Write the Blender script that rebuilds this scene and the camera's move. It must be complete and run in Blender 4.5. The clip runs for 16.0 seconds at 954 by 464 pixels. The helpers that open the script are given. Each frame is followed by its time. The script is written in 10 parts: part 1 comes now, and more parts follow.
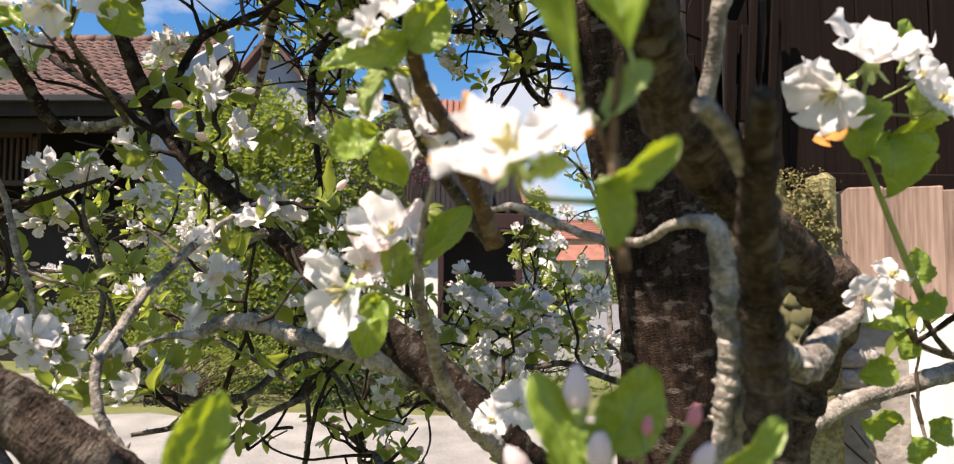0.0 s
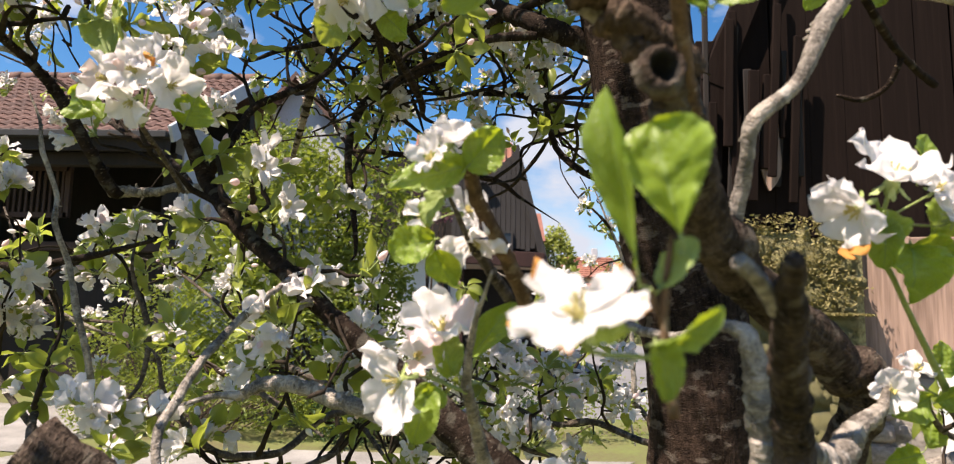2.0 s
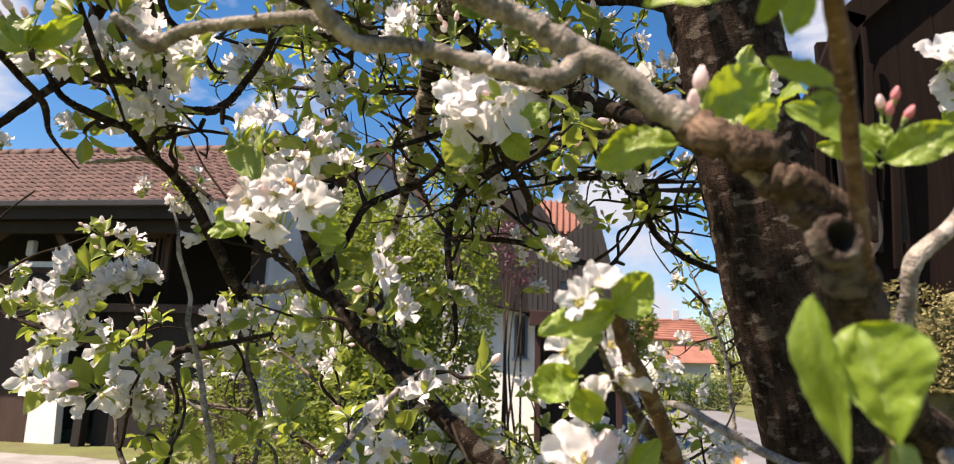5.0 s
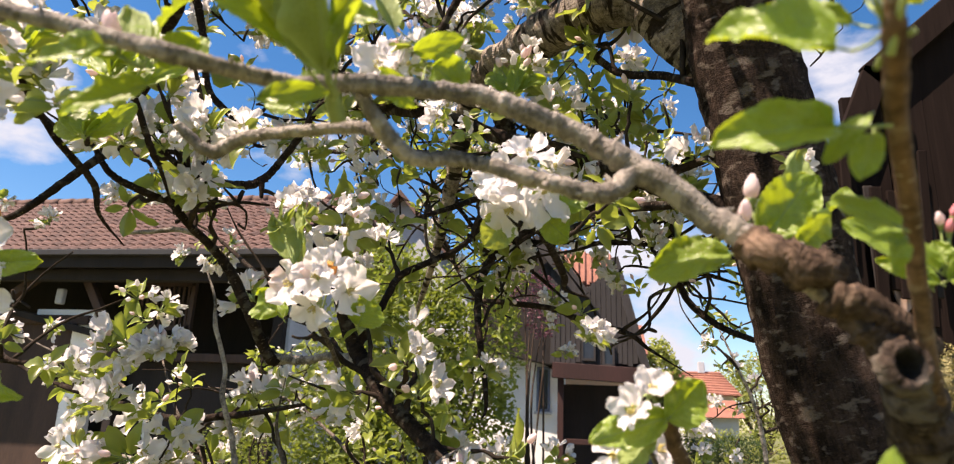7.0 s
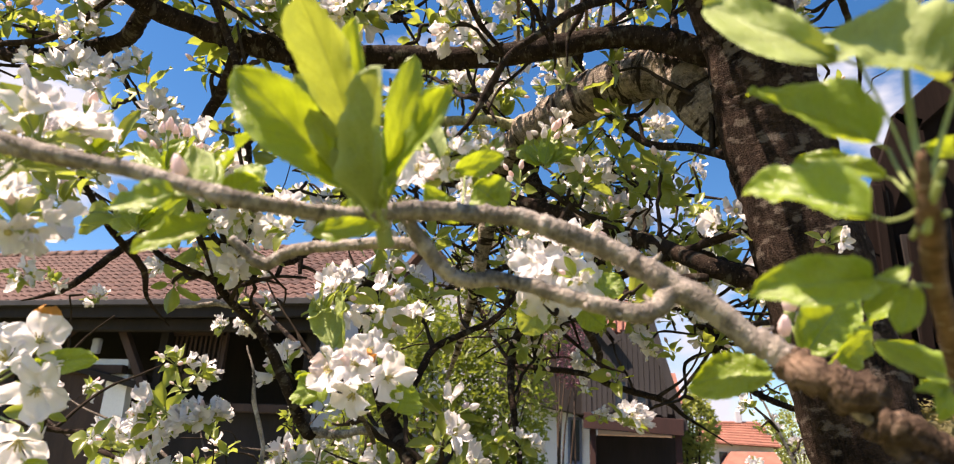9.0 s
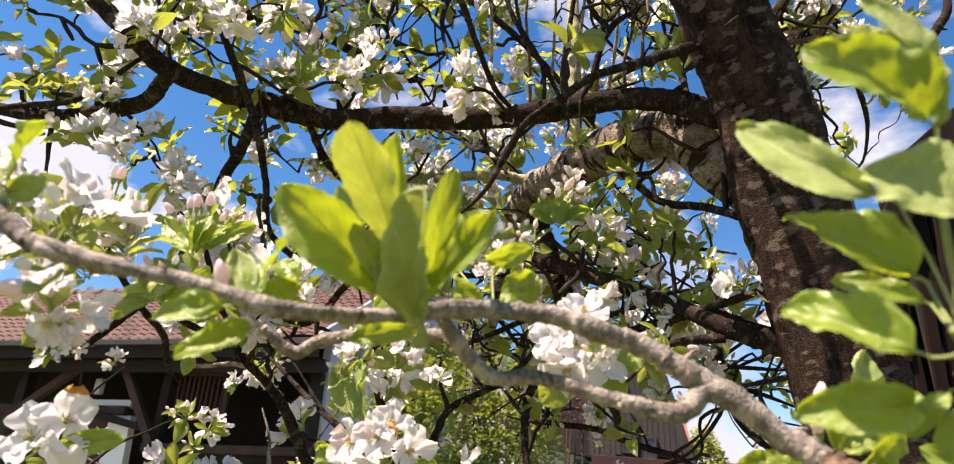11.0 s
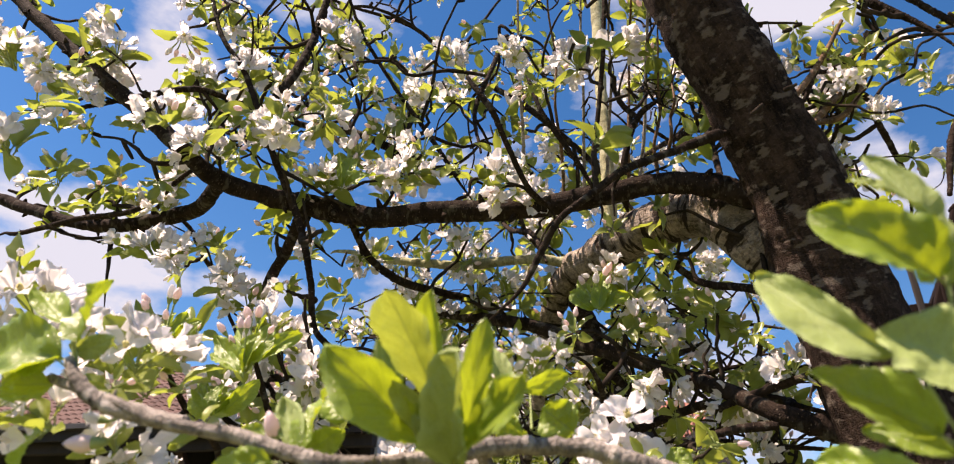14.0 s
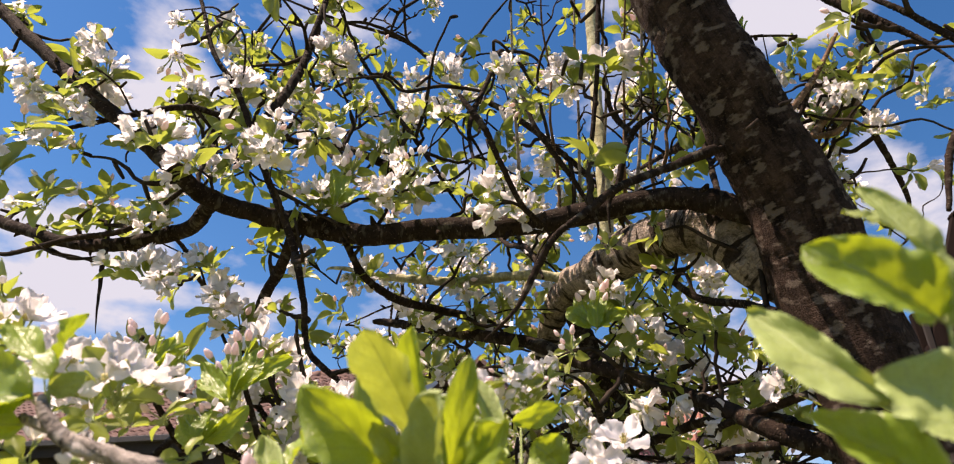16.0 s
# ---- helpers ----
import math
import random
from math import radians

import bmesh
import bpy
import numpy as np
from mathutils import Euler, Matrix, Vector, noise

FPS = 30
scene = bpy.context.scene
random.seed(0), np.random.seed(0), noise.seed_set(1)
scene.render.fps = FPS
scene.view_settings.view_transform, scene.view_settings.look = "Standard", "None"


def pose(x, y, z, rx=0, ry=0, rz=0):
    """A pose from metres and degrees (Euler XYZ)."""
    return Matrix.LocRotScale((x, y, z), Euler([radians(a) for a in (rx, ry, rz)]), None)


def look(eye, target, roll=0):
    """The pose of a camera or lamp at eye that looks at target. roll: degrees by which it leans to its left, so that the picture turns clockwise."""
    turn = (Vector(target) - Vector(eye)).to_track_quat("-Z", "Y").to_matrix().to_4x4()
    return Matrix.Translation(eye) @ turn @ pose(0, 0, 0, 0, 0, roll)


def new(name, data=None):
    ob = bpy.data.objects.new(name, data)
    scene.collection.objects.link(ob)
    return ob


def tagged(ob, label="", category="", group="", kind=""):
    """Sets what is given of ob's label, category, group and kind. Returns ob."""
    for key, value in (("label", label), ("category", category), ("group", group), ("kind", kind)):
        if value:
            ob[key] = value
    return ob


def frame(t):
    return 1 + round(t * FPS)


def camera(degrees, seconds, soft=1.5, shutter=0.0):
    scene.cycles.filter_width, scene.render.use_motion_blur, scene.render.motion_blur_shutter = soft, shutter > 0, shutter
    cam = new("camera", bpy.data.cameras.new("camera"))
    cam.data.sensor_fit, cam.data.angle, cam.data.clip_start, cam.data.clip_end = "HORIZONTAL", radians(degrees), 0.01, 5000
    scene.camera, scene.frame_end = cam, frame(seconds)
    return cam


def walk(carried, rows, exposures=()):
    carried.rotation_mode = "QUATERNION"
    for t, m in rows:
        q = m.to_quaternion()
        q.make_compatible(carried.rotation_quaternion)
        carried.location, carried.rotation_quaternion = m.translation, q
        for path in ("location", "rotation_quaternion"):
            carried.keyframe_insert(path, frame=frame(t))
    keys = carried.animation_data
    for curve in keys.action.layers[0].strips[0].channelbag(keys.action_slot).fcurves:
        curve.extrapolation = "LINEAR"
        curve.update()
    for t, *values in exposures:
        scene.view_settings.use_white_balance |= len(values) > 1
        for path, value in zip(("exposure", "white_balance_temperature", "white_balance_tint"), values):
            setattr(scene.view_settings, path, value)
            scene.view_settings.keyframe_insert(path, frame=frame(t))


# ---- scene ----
cam = camera(71.9, 16.0, soft=1.1)
METRES, EYE, TILT, LEAN, TURN = 0.27, 1.4, 3.5, 0.0, 0.0
ROWS = [
    (0.0, 0.0, 0.0, 0.0, 0.0, 0.0, -0.0),
    (0.5, 0.0049, -0.0283, 0.027, -0.3, 0.7, -0.21),
    (1.0, -0.0182, -0.0523, 0.0546, 0.44, 1.17, -0.21),
    (1.5, -0.0384, -0.0739, 0.0872, 1.11, 1.96, -0.46),
    (2.0, -0.0537, -0.1036, 0.1166, 1.66, 3.13, -0.94),
    (2.5, -0.0717, -0.1195, 0.1442, 2.42, 4.12, -0.93),
    (3.0, -0.0793, -0.1338, 0.1643, 3.21, 5.04, -0.97),
    (3.5, -0.1115, -0.1662, 0.1874, 4.03, 6.0, -1.17),
    (4.0, -0.1447, -0.1644, 0.2134, 5.29, 6.99, -1.32),
    (4.5, -0.1575, -0.1483, 0.2244, 6.03, 7.15, -1.01),
    (5.0, -0.1825, -0.1504, 0.2591, 8.16, 8.24, -1.22),
    (7.5, -0.2316, -0.204, 0.3754, 10.49, 13.27, -1.44),
    (8.0, -0.228, -0.2346, 0.4037, 11.63, 14.17, -1.12),
    (8.5, -0.2296, -0.2527, 0.4275, 12.62, 15.32, -1.74),
    (9.0, -0.2447, -0.2483, 0.4557, 12.41, 16.37, -1.89),
    (11.5, -0.2836, -0.3493, 0.56, 13.28, 20.48, -1.72),
    (12.0, -0.2734, -0.3891, 0.5802, 14.5, 21.41, -2.15),
    (12.5, -0.2794, -0.3919, 0.6052, 14.83, 22.69, -2.43),
    (13.0, -0.2784, -0.3883, 0.6148, 14.99, 24.0, -2.22),
    (13.5, -0.2626, -0.3945, 0.6278, 16.22, 24.69, -1.35),
    (14.0, -0.2438, -0.3944, 0.6401, 17.24, 25.11, -0.84),
    (14.5, -0.2308, -0.3902, 0.6486, 17.33, 25.37, -1.0),
    (15.0, -0.2299, -0.3709, 0.662, 16.96, 25.68, -1.02),
    (15.5, -0.2238, -0.3786, 0.6747, 16.97, 25.94, -0.47),
    (16.0, -0.2258, -0.3717, 0.6845, 17.44, 26.02, -0.39),
]
cam.data.dof.use_dof, cam.data.dof.focus_distance, cam.data.dof.aperture_fstop = True, 0.95, 12.5
walk(cam, [(t, pose(0, 0, EYE, TILT, LEAN, TURN) @ pose(METRES * x, METRES * y, METRES * z, 90 + pitch, roll, yaw)) for t, x, y, z, yaw, pitch, roll in ROWS], exposures=[(0.0, 1.23, 7050, 15), (5.0, 1.26, 7350, 18), (9.0, 1.46, 7600, 22), (11.5, 1.45, 7500, 22), (13.5, 1.30, 7500, 24), (16.0, 1.19, 7600, 25)])

# ---- sky and sun ----
SUN_AZ, SUN_EL = radians(-126), radians(60)      # azimuth from +y towards +x
to_sun = Vector((math.sin(SUN_AZ) * math.cos(SUN_EL), math.cos(SUN_AZ) * math.cos(SUN_EL), math.sin(SUN_EL)))
world = bpy.data.worlds.new("sky")
scene.world = world
world.use_nodes = True
wn, wl = world.node_tree.nodes, world.node_tree.links
wn.clear()
sky = wn.new("ShaderNodeTexSky")
sky.sky_type, sky.sun_disc = "NISHITA", False
sky.sun_elevation, sky.sun_rotation = SUN_EL, SUN_AZ
sky.air_density, sky.dust_density, sky.ozone_density = 1.0, 0.25, 3.0
tc = wn.new("ShaderNodeTexCoord")
flat = wn.new("ShaderNodeMapping")
flat.inputs["Scale"].default_value = (1.0, 1.0, 2.2)
flat.inputs["Location"].default_value = (0.35, 0.2, 0.1)
cn = wn.new("ShaderNodeTexNoise")
cn.inputs["Scale"].default_value, cn.inputs["Detail"].default_value, cn.inputs["Roughness"].default_value = 5.0, 8.0, 0.55
cr = wn.new("ShaderNodeMapRange")
cr.inputs["From Min"].default_value, cr.inputs["From Max"].default_value = 0.58, 0.74
mixc = wn.new("ShaderNodeMix")
mixc.data_type = "RGBA"
mixc.inputs["B"].default_value = (3.9, 4.4, 5.3, 1)
hue = wn.new("ShaderNodeHueSaturation")
hue.inputs["Saturation"].default_value = 1.33
bg = wn.new("ShaderNodeBackground")
bg.inputs["Strength"].default_value = 0.077
wo = wn.new("ShaderNodeOutputWorld")
wl.new(tc.outputs["Generated"], flat.inputs["Vector"])
wl.new(flat.outputs["Vector"], cn.inputs["Vector"])
# the fair-weather clouds that stand in this sky: azimuth, elevation, half width in degrees, weight
heap = None
for az, el, half, weight in ((-53, 20, 6.0, 0.95), (-52, 37, 4.0, 0.7), (15, 44, 4.5, 0.65), (21.5, 27.5, 4.2, 0.8), (4.0, 12.0, 6.0, 0.85), (-3, 42, 4.0, 0.5),
                             (-38, 23.5, 3.5, 0.6), (-25, 23, 3.5, 0.5), (60, 30, 7, 0.7), (120, 25, 8, 0.7), (180, 35, 8, 0.7)):
    dot, mr = wn.new("ShaderNodeVectorMath"), wn.new("ShaderNodeMapRange")
    dot.operation = "DOT_PRODUCT"
    dot.inputs[1].default_value = (math.sin(radians(az)) * math.cos(radians(el)), math.cos(radians(az)) * math.cos(radians(el)), math.sin(radians(el)))
    wl.new(tc.outputs["Generated"], dot.inputs[0])
    wl.new(dot.outputs["Value"], mr.inputs["Value"])
    mr.inputs["From Min"].default_value, mr.inputs["From Max"].default_value = math.cos(radians(half * 1.7)), math.cos(radians(half * 0.2))
    mr.inputs["To Max"].default_value = weight
    if heap is None:
        heap = mr.outputs["Result"]
    else:
        mx = wn.new("ShaderNodeMath")
        mx.operation = "MAXIMUM"
        wl.new(heap, mx.inputs[0])
        wl.new(mr.outputs["Result"], mx.inputs[1])
        heap = mx.outputs[0]
puff = wn.new("ShaderNodeMath")
puff.operation = "MULTIPLY_ADD"
puff.inputs[1].default_value = 0.30
wl.new(heap, puff.inputs[0])
wl.new(cn.outputs["Fac"], puff.inputs[2])
wl.new(puff.outputs[0], cr.inputs["Value"])
wl.new(cr.outputs["Result"], mixc.inputs["Factor"])
wl.new(sky.outputs["Color"], hue.inputs["Color"])
wl.new(hue.outputs["Color"], mixc.inputs["A"])
wl.new(mixc.outputs["Result"], bg.inputs["Color"])
wl.new(bg.outputs["Background"], wo.inputs["Surface"])
sun = new("sun", bpy.data.lights.new("sun", "SUN"))
sun.data.energy, sun.data.angle, sun.data.color = 5.0, radians(0.53), (1.0, 0.905, 0.80)
sun.matrix_world = look((0, 0, 30), Vector((0, 0, 30)) - to_sun)


# ---- materials ----
def material(name, base, rough=0.7, spread=0.25, grain=60.0, bump=0.4, dark=None, stretch=(1, 1, 1), blotch=8.0, metal=0.0,
             random_hue=0.0, distance=0.002, gloss=0.4):
    """Principled surface: base colour varied by blotches and by fine grain, with bump."""
    m = bpy.data.materials.new(name)
    m.use_nodes = True
    n, l = m.node_tree.nodes, m.node_tree.links
    b = n["Principled BSDF"]
    b.inputs["Roughness"].default_value, b.inputs["Metallic"].default_value = rough, metal
    b.inputs["Specular IOR Level"].default_value = gloss
    co = n.new("ShaderNodeTexCoord")
    mp = n.new("ShaderNodeMapping")
    mp.inputs["Scale"].default_value = stretch
    l.new(co.outputs["Object"], mp.inputs["Vector"])
    big, fine = n.new("ShaderNodeTexNoise"), n.new("ShaderNodeTexNoise")
    big.inputs["Scale"].default_value, big.inputs["Detail"].default_value = blotch, 5
    fine.inputs["Scale"].default_value, fine.inputs["Detail"].default_value = grain, 6
    for q in (big, fine):
        l.new(mp.outputs["Vector"], q.inputs["Vector"])
    mix = n.new("ShaderNodeMix")
    mix.data_type = "RGBA"
    d = dark or tuple(c * (1 - spread) for c in base)
    mix.inputs["A"].default_value, mix.inputs["B"].default_value = (*d, 1), (*[min(1, c * (1 + spread * 0.6)) for c in base], 1)
    add = n.new("ShaderNodeMath")
    add.operation = "MULTIPLY_ADD"
    add.inputs[1].default_value = 0.55
    l.new(fine.outputs["Fac"], add.inputs[0])
    l.new(big.outputs["Fac"], add.inputs[2])
    ramp = n.new("ShaderNodeMapRange")
    ramp.inputs["From Min"].default_value, ramp.inputs["From Max"].default_value = 0.55, 1.0
    l.new(add.outputs[0], ramp.inputs["Value"])
    l.new(ramp.outputs["Result"], mix.inputs["Factor"])
    colour = mix.outputs["Result"]
    if random_hue:
        oi, hs, mr = n.new("ShaderNodeObjectInfo"), n.new("ShaderNodeHueSaturation"), n.new("ShaderNodeMapRange")
        mr.inputs["To Min"].default_value, mr.inputs["To Max"].default_value = 1 - random_hue, 1 + random_hue
        l.new(oi.outputs["Random"], mr.inputs["Value"])
        l.new(mr.outputs["Result"], hs.inputs["Value"])
        l.new(colour, hs.inputs["Color"])
        colour = hs.outputs["Color"]
    l.new(colour, b.inputs["Base Color"])
    if bump:
        bp = n.new("ShaderNodeBump")
        bp.inputs["Strength"].default_value, bp.inputs["Distance"].default_value = bump, distance
        l.new(add.outputs[0], bp.inputs["Height"])
        l.new(bp.outputs["Normal"], b.inputs["Normal"])
    return m


def thin(name, base, through_colour, share, rough=0.5, gloss=0.25, spread=0.2, scale=120.0, bump=0.15, random_value=0.15, veined=False):
    """Leaf or petal: a lit face, light let through, a soft gloss."""
    m = bpy.data.materials.new(name)
    m.use_nodes = True
    n, l = m.node_tree.nodes, m.node_tree.links
    b = n["Principled BSDF"]
    out = n["Material Output"]
    b.inputs["Roughness"].default_value = rough
    b.inputs["Specular IOR Level"].default_value = gloss
    co, no = n.new("ShaderNodeTexCoord"), n.new("ShaderNodeTexNoise")
    no.inputs["Scale"].default_value, no.inputs["Detail"].default_value = scale, 4
    l.new(co.outputs["Object"], no.inputs["Vector"])
    oi, mr, hs, mix = n.new("ShaderNodeObjectInfo"), n.new("ShaderNodeMapRange"), n.new("ShaderNodeHueSaturation"), n.new("ShaderNodeMix")
    ge = n.new("ShaderNodeNewGeometry")
    av = n.new("ShaderNodeMath")
    av.operation = "MULTIPLY_ADD"
    av.inputs[1].default_value = 0.5
    half = n.new("ShaderNodeMath")
    half.operation = "MULTIPLY"
    half.inputs[1].default_value = 0.5
    l.new(ge.outputs["Random Per Island"], half.inputs[0])
    l.new(oi.outputs["Random"], av.inputs[0])
    l.new(half.outputs[0], av.inputs[2])
    mr.inputs["To Min"].default_value, mr.inputs["To Max"].default_value = 1 - random_value, 1 + random_value
    l.new(av.outputs[0], mr.inputs["Value"])
    mix.data_type = "RGBA"
    mix.inputs["A"].default_value = (*[c * (1 - spread) for c in base], 1)
    mix.inputs["B"].default_value = (*[min(1, c * (1 + spread)) for c in base], 1)
    l.new(no.outputs["Fac"], mix.inputs["Factor"])
    l.new(mix.outputs["Result"], hs.inputs["Color"])
    l.new(mr.outputs["Result"], hs.inputs["Value"])
    relief = no.outputs["Fac"]
    if veined:
        # blade coordinates: x across from -1 to 1, y along from 0 to 1
        at, sep = n.new("ShaderNodeAttribute"), n.new("ShaderNodeSeparateXYZ")
        at.attribute_name = "blade"
        l.new(at.outputs["Vector"], sep.inputs["Vector"])

        def calc(op, a, c=0.0):
            q = n.new("ShaderNodeMath")
            q.operation = op
            for k, v in enumerate((a, c)):
                if isinstance(v, (int, float)):
                    q.inputs[k].default_value = v
                else:
                    l.new(v, q.inputs[k])
            return q.outputs[0]
        across = calc("ABSOLUTE", sep.outputs["X"])
        slant = calc("SUBTRACT", calc("MULTIPLY", sep.outputs["Y"], 47.0), calc("MULTIPLY", across, 15.0))
        lateral = calc("POWER", calc("ADD", calc("MULTIPLY", calc("SINE", slant), 0.5), 0.5), 14.0)
        mid = calc("LESS_THAN", across, 0.045)
        line = calc("MAXIMUM", calc("MULTIPLY", lateral, 0.30), calc("MULTIPLY", mid, 0.6))
        net, mesh_lines = n.new("ShaderNodeTexVoronoi"), n.new("ShaderNodeMapRange")
        net.feature = "DISTANCE_TO_EDGE"
        net.inputs["Scale"].default_value = 520.0
        l.new(co.outputs["Object"], net.inputs["Vector"])
        mesh_lines.inputs["From Min"].default_value, mesh_lines.inputs["From Max"].default_value = 0.14, 0.02
        mesh_lines.inputs["To Max"].default_value = 0.30
        l.new(net.outputs["Distance"], mesh_lines.inputs["Value"])
        line = calc("MAXIMUM", line, mesh_lines.outputs["Result"])
        rim = n.new("ShaderNodeMapRange")
        rim.inputs["From Min"].default_value, rim.inputs["From Max"].default_value, rim.inputs["To Max"].default_value = 0.80, 0.97, 0.55
        l.new(across, rim.inputs["Value"])
        line = calc("MAXIMUM", line, rim.outputs["Result"])
        pale = n.new("ShaderNodeMix")
        pale.data_type = "RGBA"
        pale.inputs["B"].default_value = (*[min(1, c * 1.35 + 0.08) for c in base], 1)
        l.new(line, pale.inputs["Factor"])
        l.new(mix.outputs["Result"], pale.inputs["A"])
        l.new(pale.outputs["Result"], hs.inputs["Color"])
        relief = calc("SUBTRACT", calc("MULTIPLY", no.outputs["Fac"], 1.2), line)
    l.new(hs.outputs["Color"], b.inputs["Base Color"])
    tr, ms = n.new("ShaderNodeBsdfTranslucent"), n.new("ShaderNodeMixShader")
    tr.inputs["Color"].default_value = (*through_colour, 1)
    if veined:
        glow = n.new("ShaderNodeMix")
        glow.data_type = "RGBA"
        glow.inputs["A"].default_value = (*through_colour, 1)
        glow.inputs["B"].default_value = (*[c * 0.45 for c in through_colour], 1)
        spots = n.new("ShaderNodeMapRange")
        spots.inputs["From Min"].default_value, spots.inputs["From Max"].default_value, spots.inputs["To Max"].default_value = 0.42, 0.75, 0.6
        l.new(no.outputs["Fac"], spots.inputs["Value"])
        l.new(calc("MAXIMUM", calc("MULTIPLY", lateral, 0.6), calc("MAXIMUM", mid, spots.outputs["Result"])), glow.inputs["Factor"])
        l.new(glow.outputs["Result"], tr.inputs["Color"])
    ms.inputs["Fac"].default_value = share
    bp = n.new("ShaderNodeBump")
    bp.inputs["Strength"].default_value, bp.inputs["Distance"].default_value = bump, 0.001
    l.new(relief, bp.inputs["Height"])
    l.new(bp.outputs["Normal"], b.inputs["Normal"])
    l.new(b.outputs["BSDF"], ms.inputs[1])
    l.new(tr.outputs["BSDF"], ms.inputs[2])
    l.new(ms.outputs["Shader"], out.inputs["Surface"])
    return m


def bark(name, base, ring=1.0, fissure=0.0, dots=0.3, lichen=0.0, lichen_colour=(0.30, 0.29, 0.24), rough=0.8, depth=0.0012, spread=0.5, bands=0.0):
    """Bark laid along the limb: cross wrinkles, lengthwise cracks, pale dots and lichen."""
    m = bpy.data.materials.new(name)
    m.use_nodes = True
    n, l = m.node_tree.nodes, m.node_tree.links
    b = n["Principled BSDF"]
    b.inputs["Roughness"].default_value = rough
    b.inputs["Specular IOR Level"].default_value = 0.06
    at = n.new("ShaderNodeAttribute")
    at.attribute_name = "along"

    def tex(kind, scale, size, detail=5.0):
        mp, t = n.new("ShaderNodeMapping"), n.new(kind)
        mp.inputs["Scale"].default_value = scale
        l.new(at.outputs["Vector"], mp.inputs["Vector"])
        l.new(mp.outputs["Vector"], t.inputs["Vector"])
        t.inputs["Scale"].default_value = size
        if kind == "ShaderNodeTexNoise":
            t.inputs["Detail"].default_value = detail
        return t

    def ranged(socket, lo, hi, a=0.0, z=1.0):
        r = n.new("ShaderNodeMapRange")
        for key, v in (("From Min", lo), ("From Max", hi), ("To Min", a), ("To Max", z)):
            r.inputs[key].default_value = v
        l.new(socket, r.inputs["Value"])
        return r.outputs["Result"]

    def combine(op, a, c):
        q = n.new("ShaderNodeMath")
        q.operation = op
        for k, v in enumerate((a, c)):
            if isinstance(v, (int, float)):
                q.inputs[k].default_value = v
            else:
                l.new(v, q.inputs[k])
        return q.outputs[0]

    def blend(fac, a, c):
        q = n.new("ShaderNodeMix")
        q.data_type = "RGBA"
        l.new(fac, q.inputs["Factor"])
        for key, v in (("A", a), ("B", c)):
            if isinstance(v, tuple):
                q.inputs[key].default_value = (*v, 1)
            else:
                l.new(v, q.inputs[key])
        return q.outputs["Result"]
    wrinkle = tex("ShaderNodeTexNoise", (1, 1, 3.6), 150).outputs["Fac"]
    crack = tex("ShaderNodeTexNoise", (3.2, 3.2, 0.6), 95).outputs["Fac"]
    blot = tex("ShaderNodeTexNoise", (1, 1, 0.7), 38).outputs["Fac"]
    grain = tex("ShaderNodeTexNoise", (1, 1, 1.3), 520, 8).outputs["Fac"]
    dot = ranged(tex("ShaderNodeTexVoronoi", (1, 1, 2.6), 130).outputs["Distance"], 0.20, 0.10)
    patch = ranged(tex("ShaderNodeTexNoise", (1, 1, 1.9), 52, 6).outputs["Fac"], 0.56, 0.64)
    h = combine("ADD", combine("MULTIPLY", wrinkle, ring), combine("MULTIPLY", crack, fissure))
    h = combine("ADD", h, combine("MULTIPLY", grain, 0.8))
    tone = combine("ADD", combine("MULTIPLY", h, 0.6), blot)
    mid = 0.5 + 0.6 * 0.5 * (ring + fissure + 0.8)
    colour = blend(ranged(tone, mid - 0.24, mid + 0.24), tuple(c * (1 - spread) for c in base), tuple(c * (1 + spread) for c in base))
    worn = ranged(tex("ShaderNodeTexNoise", (1, 1, 1.5), 105, 7).outputs["Fac"], 0.50, 0.60)
    colour = blend(combine("MULTIPLY", worn, 0.55), colour, tuple(c * 0.32 for c in base))
    colour = blend(combine("MULTIPLY", dot, dots), colour, (0.42, 0.34, 0.26))
    colour = blend(combine("MULTIPLY", patch, lichen), colour, lichen_colour)
    if bands:
        # broad cross folds with dark cracks between them
        fold = tex("ShaderNodeTexNoise", (0.30, 0.30, 1.5), 62, 3).outputs["Fac"]
        gap = ranged(fold, 0.47, 0.42)
        colour = blend(combine("MULTIPLY", gap, bands), colour, (0.022, 0.015, 0.011))
        h = combine("ADD", h, combine("MULTIPLY", fold, 3.0))
    l.new(colour, b.inputs["Base Color"])
    bp = n.new("ShaderNodeBump")
    bp.inputs["Strength"].default_value, bp.inputs["Distance"].default_value = 0.9, depth
    l.new(combine("ADD", h, combine("MULTIPLY", dot, 0.25)), bp.inputs["Height"])
    l.new(bp.outputs["Normal"], b.inputs["Normal"])
    return m


